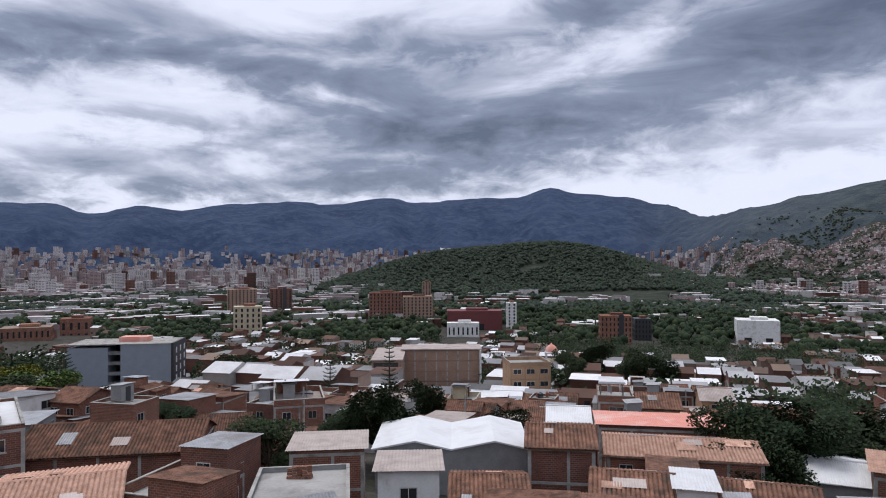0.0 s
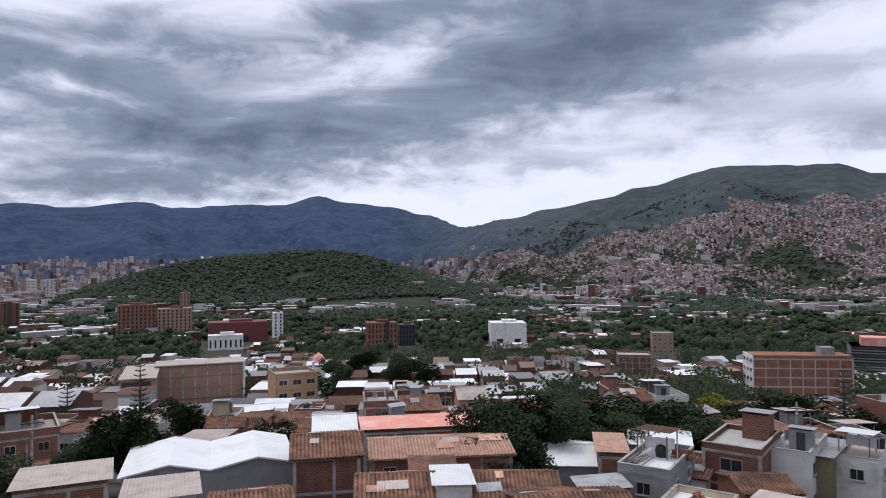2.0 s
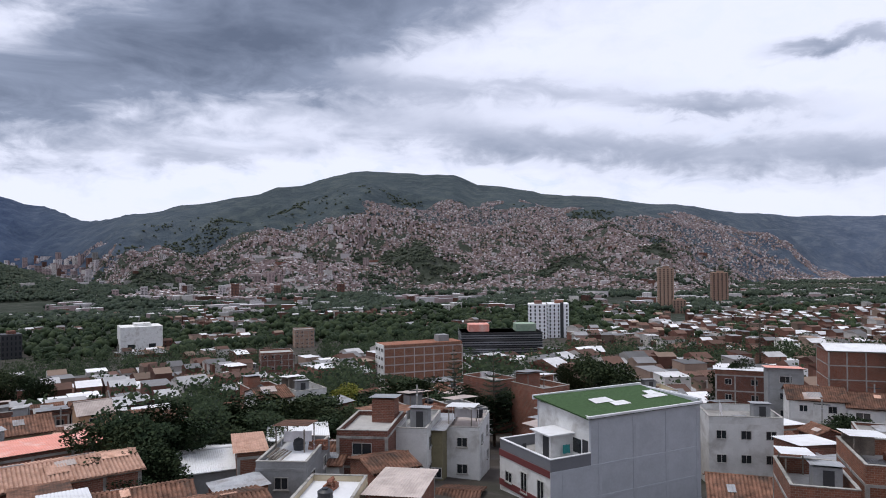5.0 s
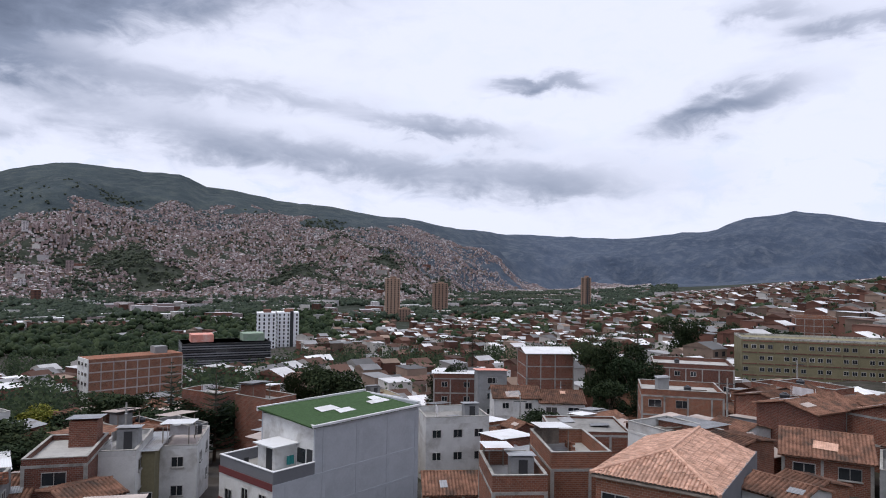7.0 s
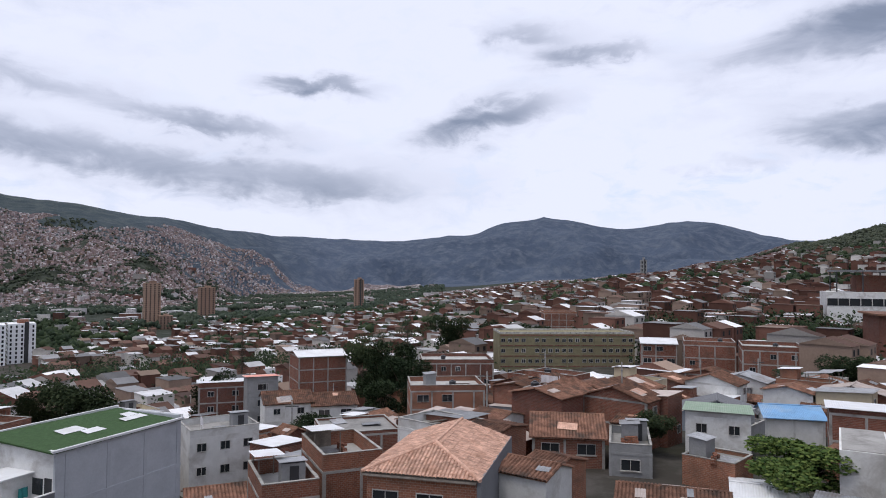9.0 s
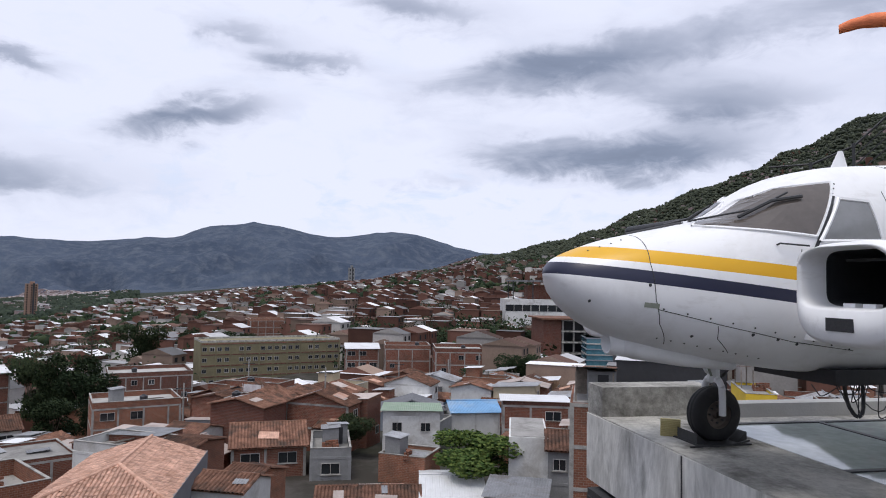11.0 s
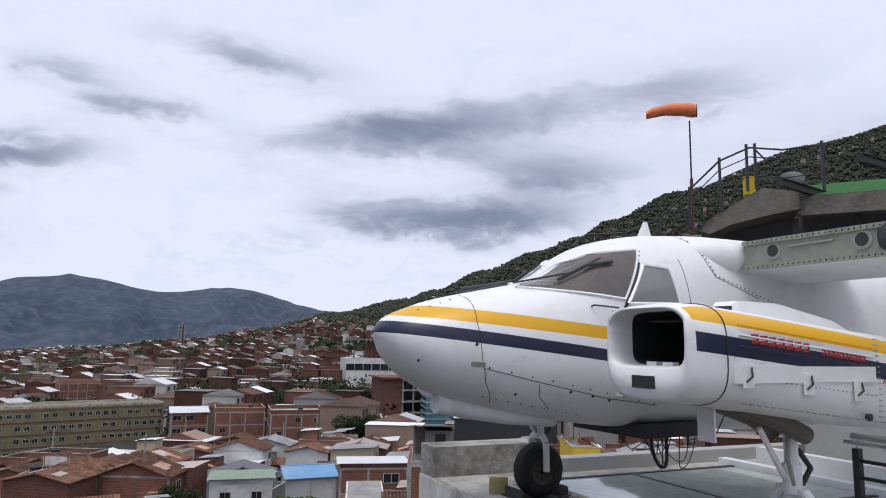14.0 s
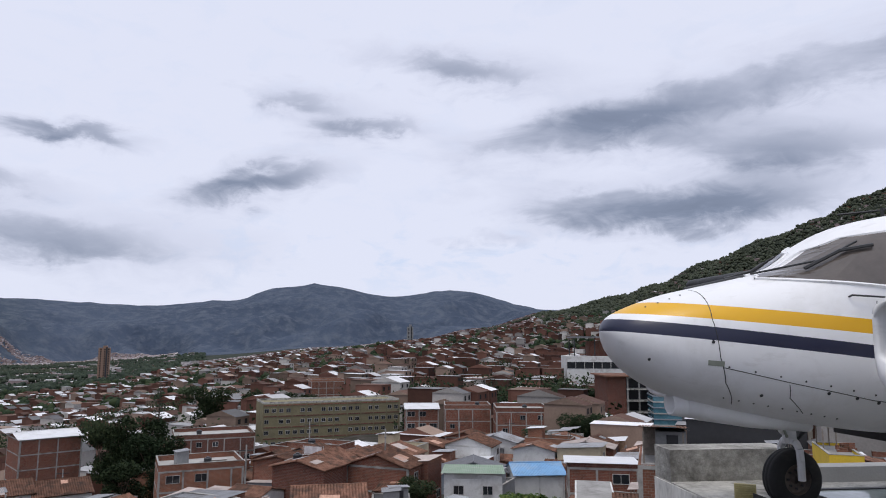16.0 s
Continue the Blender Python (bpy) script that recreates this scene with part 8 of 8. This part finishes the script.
def deck():
    def st(name, bm, m):
        o = done(bm, name, m)
        o.matrix_basis = Matrix.Translation(on_deck(0, 0)) @ pose(0, 0, 0, 0, 0, EDGE)
        return tagged(o, kind="structure")

    base = -24.0
    st("roof_slab", B((0, 13, 0, 1.32, -0.98, 0.0)), "concd")
    st("slab_face", B((-0.012, 13, -0.012, 0.0, -0.98, -0.02)), "slabc")
    st("slab_end", B((-0.012, 0.0, 0.0, 9.0, -0.98, -0.02)), "slabc")
    st("roof_slab_inner", B((0.0, 13, 1.32, 9.4, -0.98, -0.09)), "concd")
    st("wall_below", B((0.35, 13, 0.3, 9.4, base, -0.98)), "lightwall")
    # block on the corner
    blk = st("parapet_block", B((0.0, 0.5, 0.0, 1.75, 0.0, 0.42)), "concd")
    st("parapet_back", B((0.0, 0.3, 1.75, 9.0, -0.09, 0.12)), "lightwall")
    # joints and drips on the face
    for x in (2.6, 5.4):
        st("slab_joint", B((x, x + 0.02, -0.02, -0.011, -0.97, -0.02)), "black")
    # skylight: panes in a white frame
    sk = thing("skylight", on_deck(0, 0), EDGE, "roof skylight of grey-green glass panes in pale frames", "skylight")
    sk.matrix_basis = Matrix.Translation(on_deck(0, 0)) @ pose(0, 0, 0, 0, 0, EDGE)
    xs, ys = (1.0, 3.4, 6.0, 8.8), (1.36, 3.1, 5.2)
    for i, j in product(range(3), range(2)):
        part("pane", B((xs[i] + 0.04, xs[i + 1] - 0.04, ys[j] + 0.04, ys[j + 1] - 0.04, -0.07, -0.035)), "sky_glass", sk)
    for x in xs:
        part("frame_bar", B((x - 0.04, x + 0.04, ys[0], ys[-1], -0.09, -0.02)), "steel", sk)
    for y in ys[:2]:
        part("frame_bar", B((xs[0] + 0.04, xs[-1] - 0.04, y - 0.04, y + 0.04, -0.09, -0.022)), "steel", sk)
    part("curb", B((0.7, 9.0, 5.2, 5.4, -0.09, 0.06)), "whitep", sk, "white raised curb")
    part("curb", B((0.7, 9.0, 6.1, 6.3, -0.09, 0.2)), "whitep", sk, "white raised curb")
    # the white rear building under the upper deck
    st("wall_rear", B((2.6, 13, 9.0, 9.3, -0.09, 4.6)), "lightwall")
    st("wall_rear_left", B((0.5, 2.5, 7.6, 9.3, -0.09, 0.75)), "lightwall")
    for x in (4.6, 7.4):
        st("pier", B((x, x + 0.35, 8.7, 9.0, -0.09, 4.6)), "lightwall")
    # guard rail with a steel handrail
    rl = thing("guard_rail", on_deck(4.75, 2.95, -0.09), EDGE, "black steel guard rail with a stainless handrail", "railing")
    for x in (0.0, 1.1, 2.2, 3.3, 4.4):
        part("post", B((x - 0.035, x + 0.035, -0.035, 0.035, 0.0, 0.96)), "steel", rl)
    for z in (0.25, 0.45, 0.65, 0.82):
        part("rail", B((0.035, 4.4, -0.015, 0.015, z, z + 0.035)), "steel", rl)
    bar([(-0.05, 0, 1.08), (4.5, 0, 1.08)], 0.035, 12, rl, "handrail", "inox", "stainless handrail")
    bar([(-0.05, -0.12, 1.03), (4.5, -0.12, 1.03)], 0.02, 10, rl, "handrail", "inox", "stainless handrail")
    for x in (0.0, 1.1, 2.2, 3.3, 4.4):
        bar([(x, 0, 0.96), (x, 0, 1.06)], 0.014, 8, rl, "bracket", "inox")
    # wheel stand and chock
    w = on_deck(2.05, 0.72)
    ch = thing("wheel_stand", w, 80, "flat black steel stand under an aircraft wheel", "stand")
    part("base_plate", B((-0.35, 0.35, -0.28, 0.28, 0.0, 0.02)), "steel", ch)
    for s in (-1, 1):
        bm = bmesh.new()
        v = [bm.verts.new(p) for p in ((s * 0.34, -0.2, 0.02), (s * 0.34, 0.2, 0.02), (s * 0.2, 0.2, 0.02), (s * 0.2, -0.2, 0.02), (s * 0.34, -0.2, 0.14), (s * 0.34, 0.2, 0.14))]
        for f in ((0, 1, 5, 4), (4, 5, 2, 3), (0, 4, 3), (1, 2, 5)):
            bm.faces.new([v[i] for i in f])
        part("wedge", bm, "steel", ch)
    bar([(-0.3, 0.3, 0.06), (0.0, 0.36, 0.03), (0.5, 0.3, 0.015)], 0.012, 6, ch, "cord", "steel")
    p = on_deck(1.72, 0.36)
    fl = thing("floodlight", p, -134, "small yellowed ribbed floodlight on the slab", "lamp")
    bm = bmesh.new()
    v = [bm.verts.new(q) for q in product((-0.12, 0.12), (-0.05, 0.07), (0, 0.2))]
    for a in v:
        if a.co.z > 0:
            a.co.y = a.co.y * 0.5 + 0.05
    for a in ((0, 1, 3, 2), (4, 6, 7, 5), (0, 4, 5, 1), (2, 3, 7, 6), (0, 2, 6, 4), (1, 5, 7, 3)):
        bm.faces.new([v[i] for i in a])
    part("housing", bm, "brass", fl)
    for i in range(9):
        z = 0.015 + i * 0.02
        part("fin", B((-0.11, 0.11, -0.075 + z * 0.3, -0.06 + z * 0.3, z, z + 0.009)), "brass", fl)
    # unit hung on the wall below the slab
    ac = thing("air_conditioner", on_deck(0.32, 0.32, -1.75), EDGE, "black air-conditioning unit hung below the slab", "air conditioner")
    part("casing", B((-0.02, 0.75, -0.45, 0.0, 0.0, 0.72)), "black", ac)
    for i in range(6):
        part("grille_bar", B((0.0, 0.72, -0.47, -0.45, 0.08 + 0.1 * i, 0.12 + 0.1 * i)), "steel", ac)


deck()


M["concw"] = mat("old_dark_concrete", (0.20, 0.185, 0.16), 0.93, 0.3, 0.9, 0.4, 12.0, stain=(0.05, 0.046, 0.04), stain_amt=0.85, stain_scale=0.8)


def upper_deck():
    """The stair landing and roof terrace above, with its railing."""
    def st(name, bm, m, at_, turn):
        o = done(bm, name, m)
        o.matrix_basis = Matrix.Translation(at_) @ pose(0, 0, 0, 0, 0, turn)
        return tagged(o, kind="structure")

    d = 19.5
    a = at(150.3, d)
    turn = 211.0
    bm = bmesh.new()
    # landing slab with a slanting soffit; local x runs along the landing
    prof = [(-0.95, 3.15), (-0.8, 3.4), (0.4, 4.12), (0.6, 4.2), (1.4, 4.05), (1.4, 3.6), (0.75, 3.5), (-0.2, 3.28), (-0.75, 3.05)]
    loft(bm, [[(x, y, z) for x, z in prof] for y in (0.0, 2.6)], cap0=True, cap1=True)
    bmesh.ops.recalc_face_normals(bm, faces=bm.faces)
    here = Vector((a.x, a.y, 0))
    st("stair_landing", bm, "concw", here, turn)
    st("terrace_edge_beam", B((1.4, 12, 0.3, 0.7, 3.45, 3.95)), "concw", here, turn - 8)
    st("terrace_slab", B((1.4, 12, 0.7, 7, 3.6, 3.95)), "conc", here, turn - 8)
    bm = bmesh.new()
    loft(bm, [[(x, 0.32, 3.955), (x, 3.2, 4.85), (x, 3.2, 4.78), (x, 0.32, 3.9)] for x in (1.5, 12)], cap0=True, cap1=True)
    bmesh.ops.recalc_face_normals(bm, faces=bm.faces)
    st("terrace_turf", bm, "turf2", here, turn - 8)
    st("soffit_wall", B((-0.6, 12, 1.6, 1.9, 0.6, 3.6)), "greyd", here, turn - 8)
    st("lower_beam", B((-0.4, 12, 0.6, 0.9, 2.55, 2.8)), "concd", here, turn - 8)
    for x in (1.2, 2.6, 4.4, 6.4):
        st("strut", B((x, x + 0.12, 0.68, 0.8, 2.8, 3.45)), "steel", here, turn - 8)
    for a0, d0, a1, d1 in ((153.1, 18.4, 156.4, 20.7), (158.2, 16.8, 161.6, 18.9)):
        p, q = at(a0, d0, 4.06), at(a1, d1, 4.06)
        st("steel_beam", B((0, (q - p).length, -0.07, 0.07, -0.08, 0.08), (0, (q - p).length, -0.11, 0.11, 0.08, 0.1)), "steel", p, math.degrees(math.atan2(q.y - p.y, q.x - p.x)))
    st("flight_of_steps", B(*[(-1.25 - 0.3 * i, -0.95 - 0.3 * i, 0.4, 1.6, 2.9 - 0.17 * i, 3.1 - 0.17 * i) for i in range(12)]), "concd", here, turn)
    rl = thing("stair_railing", (a.x, a.y, 4.3), turn, "dark steel stair railing with horizontal bars on a concrete landing", "railing")
    top = [(-3.9, -1.1), (-2.9, -1.1), (-1.98, -0.72), (-0.44, 0.75), (0.31, 1.05), (1.1, 0.92), (1.95, 0.98)]
    for x, z0, z1 in ((-2.9, -1.9, -1.1), (-1.98, -1.6, -0.72), (-1.2, -1.05, 0.02), (-0.44, -0.55, 0.75), (0.22, -0.2, 1.05), (0.42, -0.15, 1.05), (1.95, -0.3, 0.98)):
        part("post", B((x - 0.035, x + 0.035, -0.2, -0.13, z0, z1)), "steel", rl)
    bar([(x, 0.165, z) for x, z in top], 0.026, 8, rl, "handrail", "steel")
    for k in (0.25, 0.5, 0.75):
        bar([(x, 0.165, z - k) for x, z in top[1:]], 0.015, 6, rl, "bar", "steel")
    bar([(0.4, 0.165, 1.05), (1.1, 2.6, 1.0), (2.4, 2.6, 1.2)], 0.022, 8, rl, "handrail", "steel")
    bar([(0.4, 0.165, 0.55), (1.1, 2.6, 0.5), (2.4, 2.6, 0.6)], 0.016, 8, rl, "bar", "steel")
    # windsock
    p = at(146.95, d + 0.5)
    ws = thing("windsock", (p.x, p.y, 3.2), 212.7, "orange windsock drooping on a slim rust-red pole", "windsock")
    bar([(0, 0, 0), (0, 0, 1.5)], 0.045, 10, ws, "pole", "maroon", "rust-red lower pole")
    bar([(0, 0, 1.5), (0, 0, 3.15)], 0.022, 8, ws, "pole", "steel", "thin upper pole")
    bm = bmesh.new()
    rings = []
    for i in range(13):
        u = i / 12
        c = Vector((0.2 - 1.35 * u, 0.0, 3.42 + 0.14 * math.sin(u * 2.6) - 0.06 * u))
        r = 0.22 * (1 - 0.45 * u) * (0.8 + 0.2 * min(1, u * 6)) * (1 + 0.05 * math.sin(u * 17))
        rings.append([(c.x, c.y + r * math.cos(t), c.z + r * math.sin(t) * 1.0) for t in np.linspace(0, 2 * math.pi, 18, endpoint=False)])
    loft(bm, rings)
    part("sock", bm, "orange", ws, "orange fabric sock", True)
    bm = bmesh.new()
    ring = [(0.2, 0.18 * math.cos(t), 3.42 + 0.18 * math.sin(t)) for t in np.linspace(0, 2 * math.pi, 19)]
    for a_, b_ in zip(ring, ring[1:]):
        tube(bm, a_, b_, 0.012, n=5)
    part("hoop", bm, "steel", ws)
    # dish and yellow pump on the landing
    q = at(154.0, d + 0.9)
    ds = thing("satellite_dish", (q.x, q.y, 4.02), turn, "grey satellite dish on the upper terrace", "dish")
    bm = bmesh.new()
    loft(bm, [[(r * math.cos(t), -0.12 + 0.3 * r * r - 0.02, 0.55 + r * 0.6 * math.sin(t)) for t in np.linspace(0, 2 * math.pi, 18, endpoint=False)] for r in (0.02, 0.14, 0.26, 0.32)])
    part("bowl", bm, "zinc", ds, smooth=True)
    bar([(0, 0, 0), (0, 0, 0.55)], 0.03, 8, ds, "mast")
    q = at(151.1, d + 0.7)
    yb = thing("drum", (q.x, q.y, 4.17), turn, "yellow drum on the stair landing", "drum")
    bm = bmesh.new()
    tube(bm, (0, 0, 0), (0, 0, 0.46), 0.16, 0.16, 14)
    part("body", bm, "yellow", yb)
    bm = bmesh.new()
    tube(bm, (0, 0, 0.46), (0, 0, 0.5), 0.17, 0.17, 14)
    part("lid", bm, "yellow", yb)


upper_deck()
# the terrace on which the viewer stands, below the view
tagged(done(B((-3.2, 1.9, -3.4, 2.2, -26, -1.62)), "terrace_floor", "terrace"), kind="structure")
